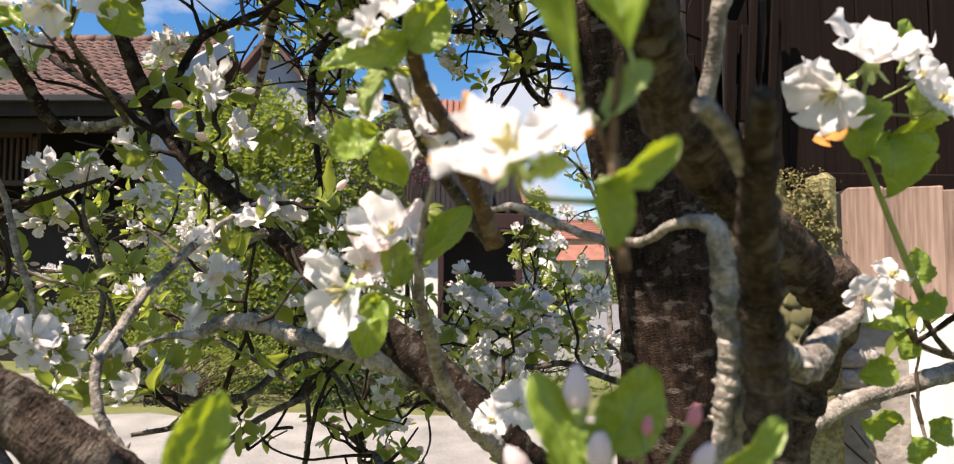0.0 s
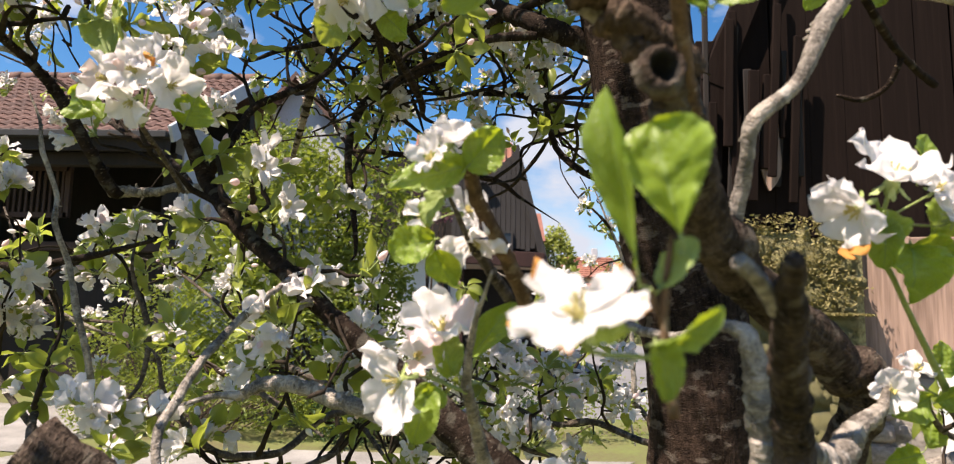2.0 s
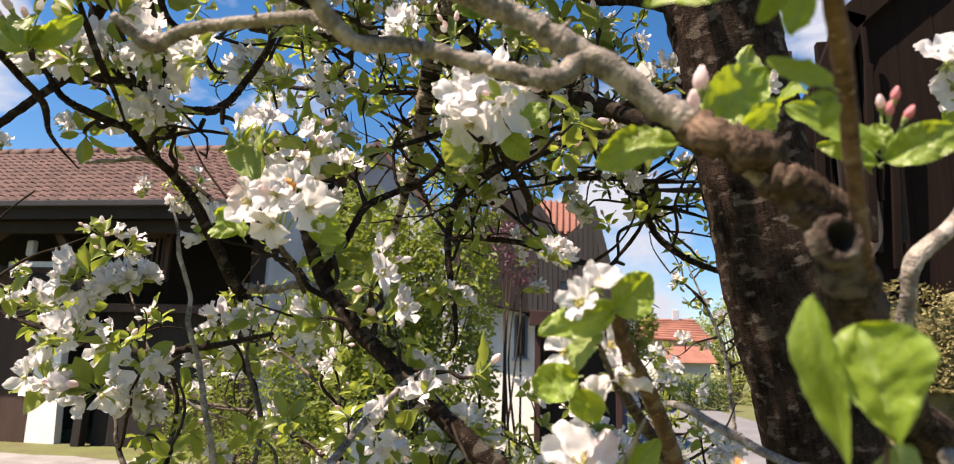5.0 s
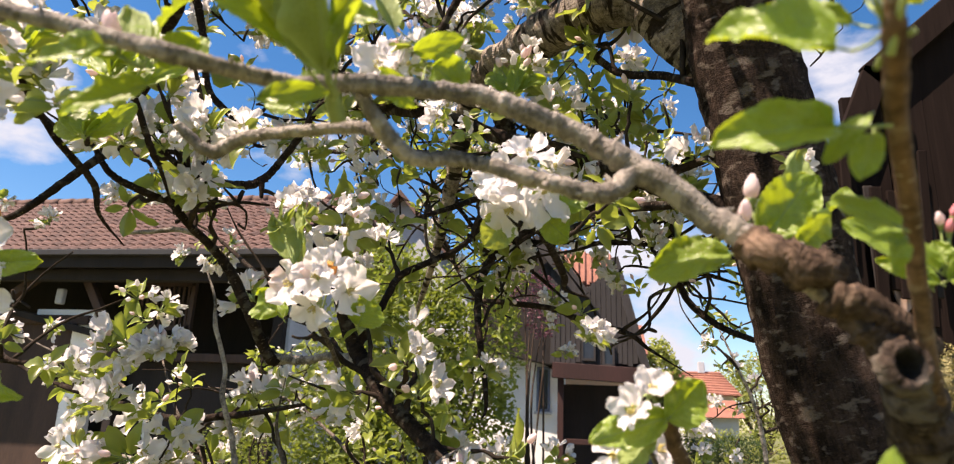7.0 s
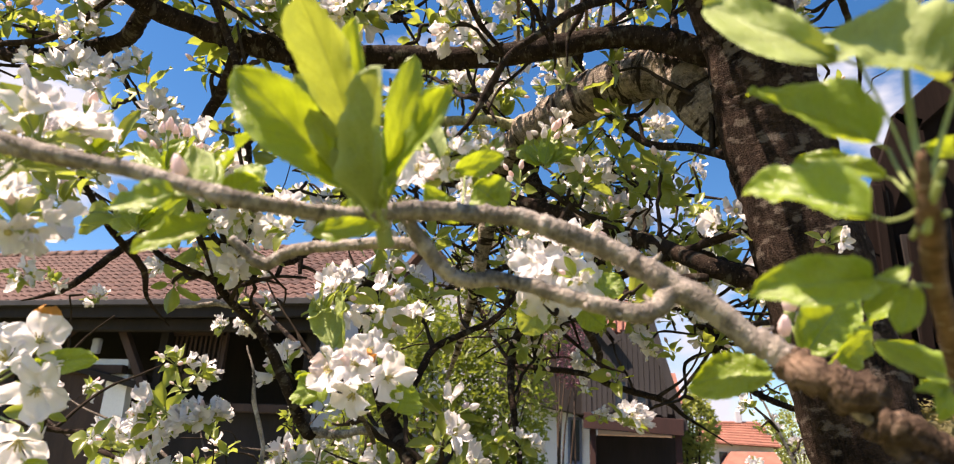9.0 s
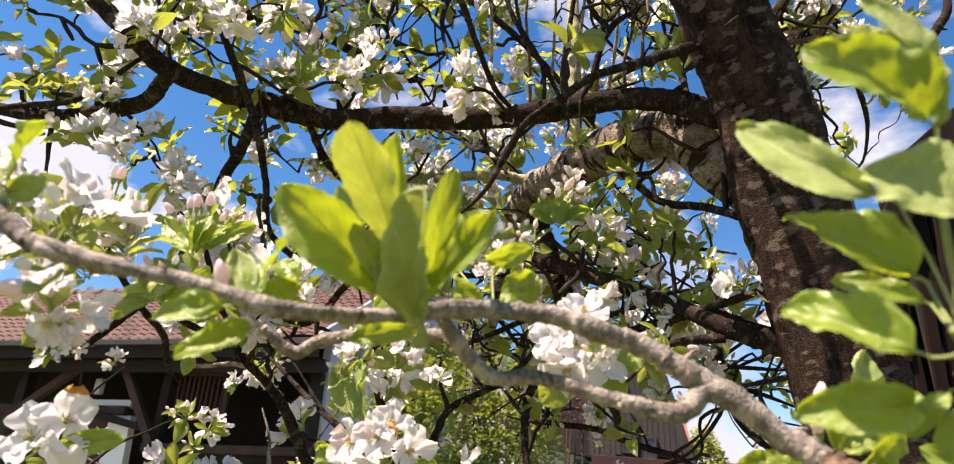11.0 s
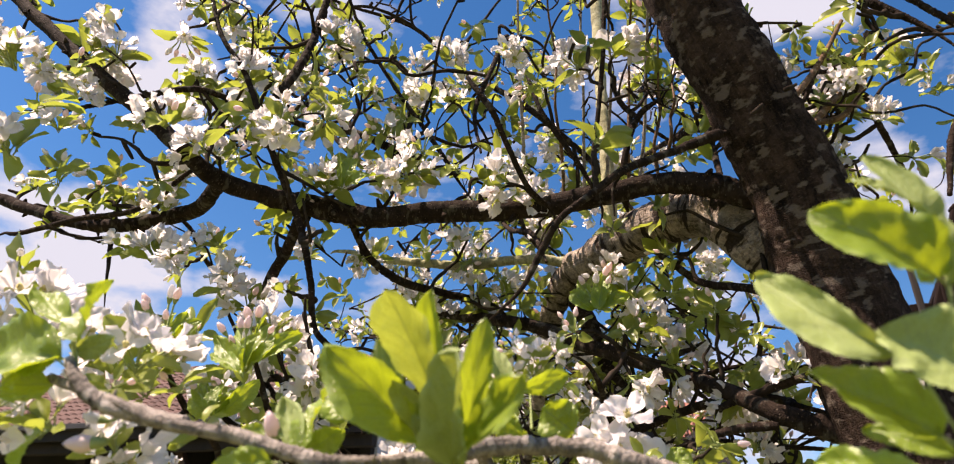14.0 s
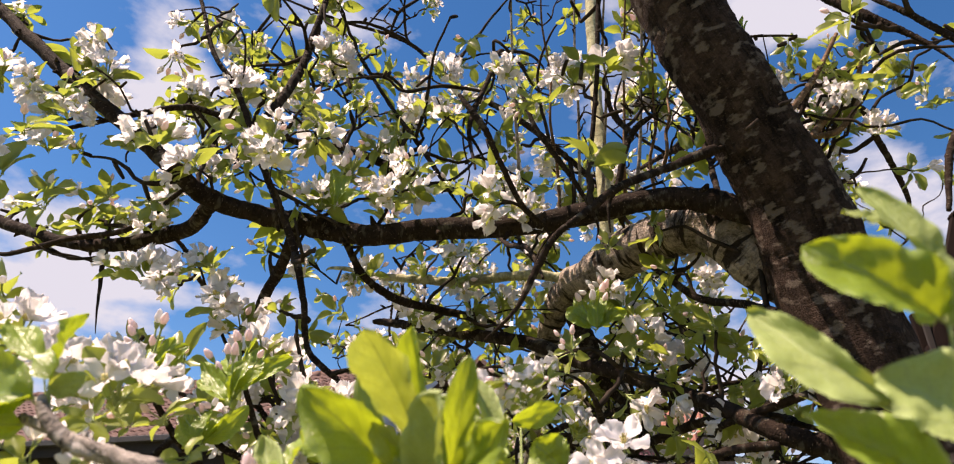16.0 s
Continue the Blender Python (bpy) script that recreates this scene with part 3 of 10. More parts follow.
def bud(place, facing, size, seed=0, pink=True, stem_to=None, deep=False):
    rng = random.Random(seed)
    m = turn_to(facing, rng.uniform(0, 6))
    m.translation = Vector(place)
    cup = tube([(0, 0, -0.35 * size, 0.09 * size), (0, 0, -0.1 * size, 0.17 * size), (0, 0, 0.06 * size, 0.21 * size)], 0.05, 8, size * 0.1)
    pieces = [cup]
    if stem_to is not None:
        e = m.inverted() @ Vector(stem_to)
        pieces.append(tube([(0, 0, -0.3 * size, 0.07 * size), (*(e * 0.5 + Vector((0, 0, -0.2 * size))), 0.06 * size), (*e, 0.08 * size)], 0.05, 6, size * 0.25))
    b = part("flower_bud", mesh("flower_bud", *joined(pieces), [stalk]), tree, at=m)
    part("corolla", mesh("corolla", *bud_geo(size * 0.85, rng, 12, 24), [petal_deep if deep else petal_pink if pink else petal]), b)
    return b


# shared blossom clusters: rosette of young leaves round a bunch of flowers
def cluster_mesh(seed, flowers, buds, leaves):
    rng = random.Random(seed)
    pieces, index, mats = [], [], [petal, leaf_mat, stalk, stamen, petal_pink]

    def add(geo, k):
        pieces.append(geo)
        index.extend([k] * len(geo[1]))
    for k in range(flowers):
        d = Vector((rng.gauss(0, 0.75), rng.gauss(0, 0.75), rng.uniform(0.35, 1.0))).normalized()
        c = d * rng.uniform(0.020, 0.030)
        m = turn_to(d + Vector((rng.gauss(0, .3), rng.gauss(0, .3), 0)), rng.uniform(0, 6))
        m.translation = c
        s = rng.uniform(0.034, 0.046)
        op = rng.uniform(0.05, 0.95)
        for q in range(5):
            if rng.random() < 0.08:
                continue
            g = petal_geo(0.54 * s * rng.uniform(0.8, 1.15), 0.36 * s * rng.uniform(0.75, 1.2), rng.uniform(-0.1, 0.7), 4, 2, rng.uniform(0, 6), 0.16)
            add(moved(g, m @ Matrix.Rotation(q * 1.2566 + rng.uniform(-.15, .15), 4, "Z") @ Matrix.Translation((0, 0.04 * s, 0)) @ Matrix.Rotation(op + rng.uniform(-.35, .35), 4, "X") @ Matrix.Rotation(rng.uniform(-.35, .35), 4, "Y")), 0)
        add(moved(tube([(0, 0, 0, 0.05 * s), (0, 0, 0.09 * s, 0.085 * s), (0, 0, 0.17 * s, 0.03 * s)], 0.5, 5, 1, seed), m), 3)
        add(tube([(0, 0, -0.004, 0.0008), (*(c * 0.5), 0.0008), (*c, 0.0011)], 0, 4, 0.02), 2)
    for k in range(buds):
        d = Vector((rng.gauss(0, 0.6), rng.gauss(0, 0.6), rng.uniform(0.4, 1.0))).normalized()
        c = d * rng.uniform(0.020, 0.030)
        m = turn_to(d, 0)
        m.translation = c
        add(moved(bud_geo(rng.uniform(0.010, 0.014), rng, 5, 7), m), 4 if rng.random() < 0.65 else 0)
        add(tube([(0, 0, -0.004, 0.0008), (*(c * 0.5), 0.0008), (*c, 0.0011)], 0, 4, 0.02), 2)
    for k in range(leaves):
        a = 2.4 * k + rng.uniform(-.4, .4)
        L = rng.uniform(0.020, 0.040)
        m = Matrix.Rotation(a, 4, "Z") @ Matrix.Translation((0, 0.006, rng.uniform(-0.004, 0.006))) @ Matrix.Rotation(rng.uniform(-0.1, 0.95), 4, "X") @ Matrix.Rotation(rng.uniform(-.5, .5), 4, "Y")
        add(moved(leaf_geo(L, L * rng.uniform(0.42, 0.62), rng.uniform(.2, .8), rng.uniform(-.1, .5), 6, 2, rng.uniform(0, 6)), m), 1)
        add(moved(tube([(0, -0.008, 0, 0.0007), (0, 0.002, 0, 0.0007)], 0, 4, 1), m), 2)
    return mesh("blossom", *joined(pieces), mats, index)


CLUSTERS = ([cluster_mesh(10 + k, 2 + k % 4, k % 3, 6) for k in range(7)]          # open
            + [cluster_mesh(40 + k, 1, 4, 6) for k in range(3)]                     # in bud
            + [cluster_mesh(60 + k, 0, 1, 6) for k in range(4)]                     # leafy
            + [cluster_mesh(80 + k, 6 + k % 3, 1, 6) for k in range(5)])            # in full bloom


def cluster(place, scale=1.0, kind="open", up=(0, 0, 1), seed=0):
    rng = random.Random(seed * 7919 + 13)
    me = CLUSTERS[{"open": rng.randrange(0, 7), "bud": rng.randrange(7, 10), "leafy": rng.randrange(10, 14), "full": rng.randrange(14, 19)}[kind]]
    d = Vector(up).normalized() + Vector((rng.gauss(0, .45), rng.gauss(0, .45), rng.gauss(0, .2)))
    m = turn_to(d, rng.uniform(0, 6.28)) @ Matrix.Scale(scale, 4)
    m.translation = Vector(place)
    names = {"open": "blossom", "bud": "budding_sprig", "leafy": "leafy_sprig", "full": "blossom"}
    return part(names[kind], me, tree, at=m)


def branch(points, mat, gnarl=0.12, name="branch", label="", seed=0, spurs=0):
    """One limb of the tree, with small bark spurs where asked."""
    r = max(p[3] for p in points)
    sides = 32 if r > 0.03 else 18 if r > 0.008 else 14 if r > 0.003 else 8
    step = max(0.0016, r * 0.22) if r < 0.03 else 0.007
    along = []
    v, f = tube(points, gnarl, sides, step, seed, along=along)
    rng = random.Random(seed)
    path = spline(points, 0.004)
    for k in range(spurs):
        q = path[rng.randrange(2, len(path) - 2)]
        d = Vector((rng.gauss(0, 1), rng.gauss(0, 1), rng.gauss(0.2, 1))).normalized()
        c, w = q.to_3d(), q[3]
        g = tube([(*(c + d * w * 0.5), w * 0.42), (*(c + d * w * 1.15), w * 0.30), (*(c + d * w * rng.uniform(1.4, 2.0)), w * 0.12)], 0.2, 7, w * 0.4, k, along=along)
        o = len(v)
        v = v + g[0]
        f = f + [tuple(i + o for i in t) for t in g[1]]
    me = mesh(name, v, f, [mat])
    at = me.attributes.new("along", "FLOAT_VECTOR", "POINT")
    at.data.foreach_set("vector", [c for p in along for c in p])
    return part(name, me, tree, label)


def wound(place, facing, r, seed=0):
    """An old pruning wound: a swollen collar of bark round a dark sunken hole."""
    v, f, n, al = [], [], 44, []
    prof = [(1.62, -0.9), (1.55, -0.3), (1.38, 0.10), (1.16, 0.22), (0.96, 0.14), (0.84, -0.10), (0.74, -0.75), (0.62, -1.4), (0.05, -1.6)]
    for i, (q, z) in enumerate(prof):
        for k in range(n):
            a = 2 * math.pi * k / n
            w = 1 + 0.22 * noise.noise(Vector((math.cos(a) * 1.6, math.sin(a) * 1.6, i * 0.35 + seed))) + 0.13 * noise.noise(Vector((math.cos(a) * 6, math.sin(a) * 6, i + seed)))
            v.append(Vector((math.cos(a) * r * q * w, math.sin(a) * r * q * w, z * r * w)))
            al.append((math.cos(a) * r, math.sin(a) * r, z * r))
    for i in range(len(prof) - 1):
        for k in range(n):
            a, b = i * n + k, i * n + (k + 1) % n
            f.append((a, b, b + n, a + n))
    f.append(tuple(range((len(prof) - 1) * n, len(prof) * n)))
    index = [0 if i < 4 * n else 1 for i in range(len(f))]
    me = mesh("pruning_wound", v, f, [bark_scaly, hollow_shade], index)
    me.attributes.new("along", "FLOAT_VECTOR", "POINT").data.foreach_set("vector", [c for p in al for c in p])
    m = turn_to(facing, 0.4)
    m.translation = Vector(place)
    return part("pruning_wound", me, tree, "old round pruning wound with a dark hollow", m)


# ---- ground and buildings ----
def slab(name, x0, y0, x1, y1, z, mat, label, category, seed, wob=0.15):
    """A thin sheet of ground with an uneven outline."""
    rng = random.Random(seed)
    n, v = 40, []
    for k in range(n):
        u = 4 * k / n
        e, f = int(u), u - int(u)
        x, y = [(x0 + (x1 - x0) * f, y0), (x1, y0 + (y1 - y0) * f), (x1 - (x1 - x0) * f, y1), (x0, y1 - (y1 - y0) * f)][e]
        v.append((x + rng.uniform(-wob, wob), y + rng.uniform(-wob, wob), z))
    return tagged(new(name, mesh(name, v, [tuple(range(n))], [mat])), label, category, kind="structure")


ground = tagged(new("ground", mesh("ground", [(-600, -600, 0), (600, -600, 0), (600, 600, 0), (-600, 600, 0)], [(0, 1, 2, 3)], [grass_mat])), "dry spring grass with bare patches", "ground", kind="structure")
slab("gravel_yard", -4.5, 3.9, 1.2, 6.5, 0.006, gravel_mat, "pale grey gravel yard", "gravel", 3)
slab("gravel_apron", -9.5, 6.3, -4.2, 9.2, 0.010, gravel_mat, "pale grey gravel before the barn", "gravel", 7)
slab("road", -0.6, 9.0, 40, 14.0, 0.008, asphalt_mat, "grey asphalt village road", "road", 4, 0.08)
slab("road_lane", 1.2, 14.0, 6, 31.0, 0.012, asphalt_mat, "grey asphalt side lane", "road", 5, 0.08)
slab("soil_bed", 1.3, 3.0, 4.5, 6.0, 0.010, soil_mat, "dry brown soil with old leaves", "soil", 6, 0.2)


def simple(name, label, category, kind="", group=""):
    return tagged(new(name), label, category, group, kind)


def put(name, geo, mat, parent, label="", smooth=False):
    return part(name, mesh(name, *geo, [mat], smooth=smooth), parent, label)


def leaf_cloud(rng, blobs, count, size, twigs=0):
    """Many small folded leaves scattered in ellipsoids, denser to the outside."""
    verts, faces = [], []
    total = sum(b[3] * b[4] * b[5] for b in blobs)
    for cx, cy, cz, rx, ry, rz in blobs:
        for k in range(int(count * rx * ry * rz / total)):
            d = Vector((rng.gauss(0, 1), rng.gauss(0, 1), rng.gauss(0, 1))).normalized()
            q = rng.uniform(0.45, 1.0) ** 0.6 * (1 + 0.25 * noise.noise(d * 3 + Vector((cx, cy, cz))))
            c = Vector((cx + d.x * rx * q, cy + d.y * ry * q, max(0.03, cz + d.z * rz * q)))
            s = size * rng.uniform(0.6, 1.3)
            m = Matrix.Translation(c) @ Euler((rng.uniform(-1.2, 1.2), rng.uniform(-1.2, 1.2), rng.uniform(0, 6.3))).to_matrix().to_4x4()
            o = len(verts)
            verts += [m @ Vector(p) for p in ((0, -s, 0), (s * 0.45, 0, s * 0.12), (0, s, -0.1 * s), (-s * 0.45, 0, s * 0.12), (0, 0, -0.04 * s))]
            faces += [(o, o + 1, o + 4), (o + 1, o + 2, o + 4), (o + 2, o + 3, o + 4), (o + 3, o, o + 4)]
    return verts, faces


def stems(rng, base, blobs, n, r):
    out = []
    for k in range(n):
        cx, cy, cz, rx, ry, rz = rng.choice(blobs)
        e = Vector((cx + rng.uniform(-.7, .7) * rx, cy + rng.uniform(-.7, .7) * ry, cz + rng.uniform(-.2, .8) * rz))
        b = Vector(base) + Vector((rng.uniform(-.25, .25), rng.uniform(-.2, .2), -0.05))
        mid = b.lerp(e, 0.5) + Vector((rng.uniform(-.2, .2), rng.uniform(-.2, .2), 0.1))
        out.append(tube([(*b, r), (*mid, r * 0.7), (*e, r * 0.25)], 0.1, 6, 0.15, k))
    return joined(out)


def bush(name, label, base, blobs, count, size, mat, seed, n=10, r=0.02, category="shrub"):
    rng = random.Random(seed)
    t = simple(name, label, category)
    part("woody_growth", mesh("woody_growth", *stems(rng, base, blobs, n, r), [bark_scaly]), t)
    part("foliage", mesh("foliage", *leaf_cloud(rng, blobs, count, size), [mat], smooth=False), t)
    return t


# --- old barn with a clay tile roof ---
barn = simple("barn", "old timber barn with a clay tile roof and open gable loft", "barn")
EX0, EX1, EY0, EZ, RY, RZ = -20.0, -4.95, 9.5, 3.96, 13.0, 6.05     # eave line, ridge line
slope = Vector((0, RY - EY0, RZ - EZ))
sl = slope.length
sd = slope.normalized()
sn = Vector((0, -sd.z, sd.y))
put("roof_deck", ([Vector((EX0, EY0, EZ - 0.10)), Vector((EX1, EY0, EZ - 0.10)), Vector((EX1, RY, RZ - 0.10)), Vector((EX0, RY, RZ - 0.10)),
                   Vector((EX0, EY0, EZ - 0.02)), Vector((EX1, EY0, EZ - 0.02)), Vector((EX1, RY, RZ - 0.02)), Vector((EX0, RY, RZ - 0.02))],
                  [(3, 2, 1, 0), (4, 5, 6, 7), (0, 1, 5, 4), (1, 2, 6, 5), (2, 3, 7, 6), (3, 0, 4, 7)]), timber_shaded, barn, "dark roof boarding")
put("rear_roof", ([Vector((EX0, RY, RZ)), Vector((EX1, RY, RZ)), Vector((EX1, RY + 3.5, EZ)), Vector((EX0, RY + 3.5, EZ)),
                   Vector((EX0, RY, RZ - 0.1)), Vector((EX1, RY, RZ - 0.1)), Vector((EX1, RY + 3.5, EZ - 0.1)), Vector((EX0, RY + 3.5, EZ - 0.1))],
                  [(0, 1, 2, 3), (7, 6, 5, 4), (1, 5, 6, 2), (0, 3, 7, 4), (2, 6, 7, 3), (0, 4, 5, 1)]), tile_mat, barn)
for nm, a, b, w, d, mt, lab in (
        ("gutter", (EX0, EY0 - 0.06, EZ - 0.03), (EX1, EY0 - 0.06, EZ - 0.03), 0.12, 0.10, metal_grey, "zinc gutter darkened for the gap shade under the tiles"),
        ("fascia", (EX0, EY0 + 0.03, EZ - 0.17), (EX1, EY0 + 0.03, EZ - 0.17), 0.04, 0.20, timber_shaded, ""),
        ("barge_board", (EX1 + 0.04, EY0 - 0.05, EZ - 0.02), (EX1 + 0.04, RY, RZ - 0.02), 0.06, 0.26, plaster_grey, "grey painted barge board"),
        ("eave_beam", (EX0, 9.85, 3.62), (EX1, 9.85, 3.62), 0.18, 0.2, timber_shaded, ""),
        ("middle_rail", (EX0, 10.42, 2.92), (-9.0, 10.42, 2.92), 0.16, 0.16, timber_brown, "brown timber rail"),
        ("slanting_rail", (-10.6, 10.30, 3.05), (-8.5, 10.30, 2.62), 0.12, 0.12, timber_shaded, ""),
        ("brace", (-9.15, 10.15, 3.85), (-8.15, 10.15, 2.35), 0.14, 0.14, timber_brown, "light brown diagonal timber brace"),
        ("brace", (-10.0, 10.1, 3.62), (-11.2, 10.1, 2.75), 0.14, 0.14, timber_brown, ""),
        ("post", (-11.3, 10.35, 0), (-11.3, 10.35, 3.6), 0.2, 0.2, timber_shaded, ""),
        ("post", (-5.3, 10.35, 0), (-5.3, 10.35, 3.6), 0.2, 0.2, timber_shaded, ""),
        ("post", (-8.2, 10.35, 0), (-8.2, 10.35, 3.6), 0.16, 0.16, timber_shaded, ""),
        ("ledge", (-8.4, 10.3, 2.30), (-5.2, 10.3, 2.30), 0.16, 0.14, timber_brown, "reddish timber ledge")):
    put(nm, beam(a, b, w, d), mt, barn, lab)
# interior shade is put into the colour of this wall
put("back_wall", box(EX0, 12.6, 0, EX1, 12.8, 5.2), timber_shaded, barn, "inner wall, near-black for the barn's interior shade")
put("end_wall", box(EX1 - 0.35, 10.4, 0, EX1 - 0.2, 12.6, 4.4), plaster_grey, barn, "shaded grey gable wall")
put("door_panel", box(-12.5, 10.45, 0, -9.30, 10.53, 2.86, 0.01), timber_brown, barn, "dark brown boarded barn door")
put("plaster_panel", ([Vector(p) for p in ((-9.28, 10.44, 0), (-8.72, 10.44, 0), (-8.92, 10.44, 2.84), (-9.36, 10.44, 2.84), (-9.28, 10.6, 0), (-8.72, 10.6, 0), (-8.92, 10.6, 2.84), (-9.36, 10.6, 2.84))],
                      [(0, 1, 2, 3), (7, 6, 5, 4), (0, 4, 5, 1), (1, 5, 6, 2), (2, 6, 7, 3), (3, 7, 4, 0)]), plaster, barn, "white plaster strip beside the door")
put("upper_plaster", box(-10.2, 10.46, 2.97, -9.0, 10.58, 3.12, 0.01), plaster, barn, "white plaster infill")
put("loft_lantern", box(-9.75, 10.3, 3.2, -9.6, 10.42, 3.48, 0.02), plaster_grey, barn, "small grey lamp in the loft")
louver = put("louver_frame", joined([box(-8.26, 10.4, 2.78, -7.04, 10.48, 2.86), box(-8.26, 10.4, 3.56, -7.04, 10.48, 3.64), box(-8.28, 10.4, 2.78, -8.2, 10.48, 3.64), box(-7.1, 10.4, 2.78, -7.02, 10.48, 3.64)]), timber_brown, barn, "brown slatted ventilation grille")
slat = mesh("slat", *beam((0, 0, 0), (0.0, 0, 0.70), 0.045, 0.03), [timber_brown], smooth=False)
for k in range(11):
    part("slat", slat, louver, at=Matrix.Translation((-8.15 + k * 0.10, 10.43, 2.86)))
put("boarded_wall", box(-8.1, 10.5, 0, -5.35, 10.58, 2.24, 0.01), timber_shaded, barn, "weathered boarding, darkened for the eave shade")
TW, TL = 0.19, 0.33


def tile_geo():
    """One curved clay tile along the slope, humped on one side."""
    v, f = [], []
    sec = [(-0.10, 0.0), (-0.05, 0.035), (0.0, 0.03), (0.04, 0.004), (0.10, 0.0)]
    for yy, lift in ((-0.02, 0.028), (TL, 0.0)):
        for x, z in sec:
            v.append(Vector((x, 0, 0)) + sd * yy + sn * (z + lift))
    for x, z in sec:
        v.append(Vector((x, 0, 0)) - sd * 0.02 + sn * (z + 0.008))
    for k in range(4):
        f += [(k, k + 1, k + 6, k + 5), (k + 10, k + 11, k + 1, k)]
    return v, f


tiles = []
tile_mesh = mesh("tile", *tile_geo(), [tile_mat], smooth=False)
rest, rngt = [], random.Random(5)
for r in range(int(sl / 0.30)):
    for c in range(int((EX1 - EX0) / TW)):
        p = Vector((EX1 - 0.1 - c * TW + rngt.uniform(-.006, .006), EY0, EZ + 0.01)) + sd * (r * 0.30 + rngt.uniform(-.008, .008))
        if 4 <= c < 29 and r < 12:
            tiles.append(p)
        else:
            rest.append(([v + p for v in tile_geo()[0]], tile_geo()[1]))
tagged(put("roof_tiles", joined(rest), tile_mat, barn, "weathered red-brown clay tiles"), kind="stuff")
ridge_piece = mesh("ridge_tile", *tube([(-0.2, 0, 0, 0.11), (0.19, 0, 0, 0.13)], 0.03, 10, 0.2), [tile_mat])
for k in range(38):
    part("ridge_tile", ridge_piece, barn, at=Matrix.Translation((EX1 - 0.2 - k * 0.385, RY, RZ + 0.0)))

# --- grey gabled house behind the barn ---
gable = simple("grey_house", "grey rendered house with a steep pale tiled gable roof", "house")


def gable_house(parent, x0, x1, y0, y1, wall, ridge, wmat, rmat, over=0.35, thick=0.14):
    """Walls with a gable to the front and two roof slopes."""
    xm = (x0 + x1) / 2
    v = [Vector(p) for p in ((x0, y0, 0), (x1, y0, 0), (x1, y0, wall), (xm, y0, ridge), (x0, y0, wall), (x0, y1, 0), (x1, y1, 0), (x1, y1, wall), (xm, y1, ridge), (x0, y1, wall))]
    put("wall", (v, [(0, 1, 2, 3, 4), (9, 8, 7, 6, 5), (1, 6, 7, 2), (0, 4, 9, 5), (0, 5, 6, 1)]), wmat, parent)
    k = (ridge - wall) / (xm - x0)
    for s, xe in ((-1, x0 - over), (1, x1 + over)):
        ze = wall - over * k
        a = [Vector((xm, y0 - over, ridge + 0.02)), Vector((xm, y1 + over, ridge + 0.02)), Vector((xe, y1 + over, ze + 0.02)), Vector((xe, y0 - over, ze + 0.02))]
        b = [p + Vector((0, 0, thick)) for p in a]
        put("roof", (a + b, [(0, 1, 2, 3), (7, 6, 5, 4), (0, 3, 7, 4), (3, 2, 6, 7), (2, 1, 5, 6), (1, 0, 4, 5)]), rmat, parent)
        rows = []
        for q in range(int((abs(xe - xm)) / 0.32)):
            x = xm + s * q * 0.32
            z = ridge - abs(x - xm) * k + thick + 0.03
            rows.append(beam((x + s * 0.3, y0 - over, z - 0.3 * k), (x + s * 0.3, y1 + over, z - 0.3 * k), 0.06, 0.05, bevel=0))
        tagged(put("tile_coursing", joined(rows), rmat, parent), kind="stuff")


gable_house(gable, -6.6, -2.9, 15.0, 22.0, 4.4, 6.7, plaster_grey, tile_mat)

# --- timber house with a white ground floor ---
house = simple("timber_house", "white plastered house with a weathered timber upper storey, darkened for shade", "house")
put("ground_floor_wall", box(-2.6, 14.0, 0, -0.82, 17.5, 2.95, 0.01), plaster, house, "white plaster wall with ivy stains")
# a near-black block stands for the shaded opening below the storey
put("rear_wall", box(-0.82, 14.6, 0, 1.0, 17.5, 2.3), timber_shaded, house, "near-black block for the shade under the jettied storey")
outline = ((-2.7, 2.95), (-0.95, 2.62), (0.90, 2.50), (0.36, 4.70), (-0.40, 4.02), (-1.30, 5.10), (-2.5, 4.3))
n_out = len(outline)
put("gable_upper", ([Vector((x, 13.5, z)) for x, z in outline] + [Vector((x, 17.0, z)) for x, z in outline],
                    [tuple(range(n_out)), tuple(range(2 * n_out - 1, n_out - 1, -1))] + [(k, k + n_out, (k + 1) % n_out + n_out, (k + 1) % n_out) for k in range(n_out)]),
    timber_shaded, house, "weathered gable, darkened for shade")
plank = mesh("plank", *box(-0.048, -0.02, 0, 0.048, 0.02, 1.0, 0.006), [timber_grey_shaded], smooth=False)
rngp = random.Random(12)
for k in range(17):
    x = -0.90 + k * 0.102
    top = 4.02 - (x + 0.40) * 1.2 if x < -0.40 else 4.02 + (x + 0.40) * 0.895 if x < 0.36 else 4.70 - (x - 0.36) * 4.07
    z0 = 2.64 + rngp.uniform(-0.03, 0.03)
    if top - z0 > 0.15:
        part("plank", plank, house, at=Matrix.Translation((x, 13.46 + rngp.uniform(-0.008, 0.008), z0)) @ Matrix.Diagonal((1, 1, top - z0 - rngp.uniform(0, 0.06), 1)))
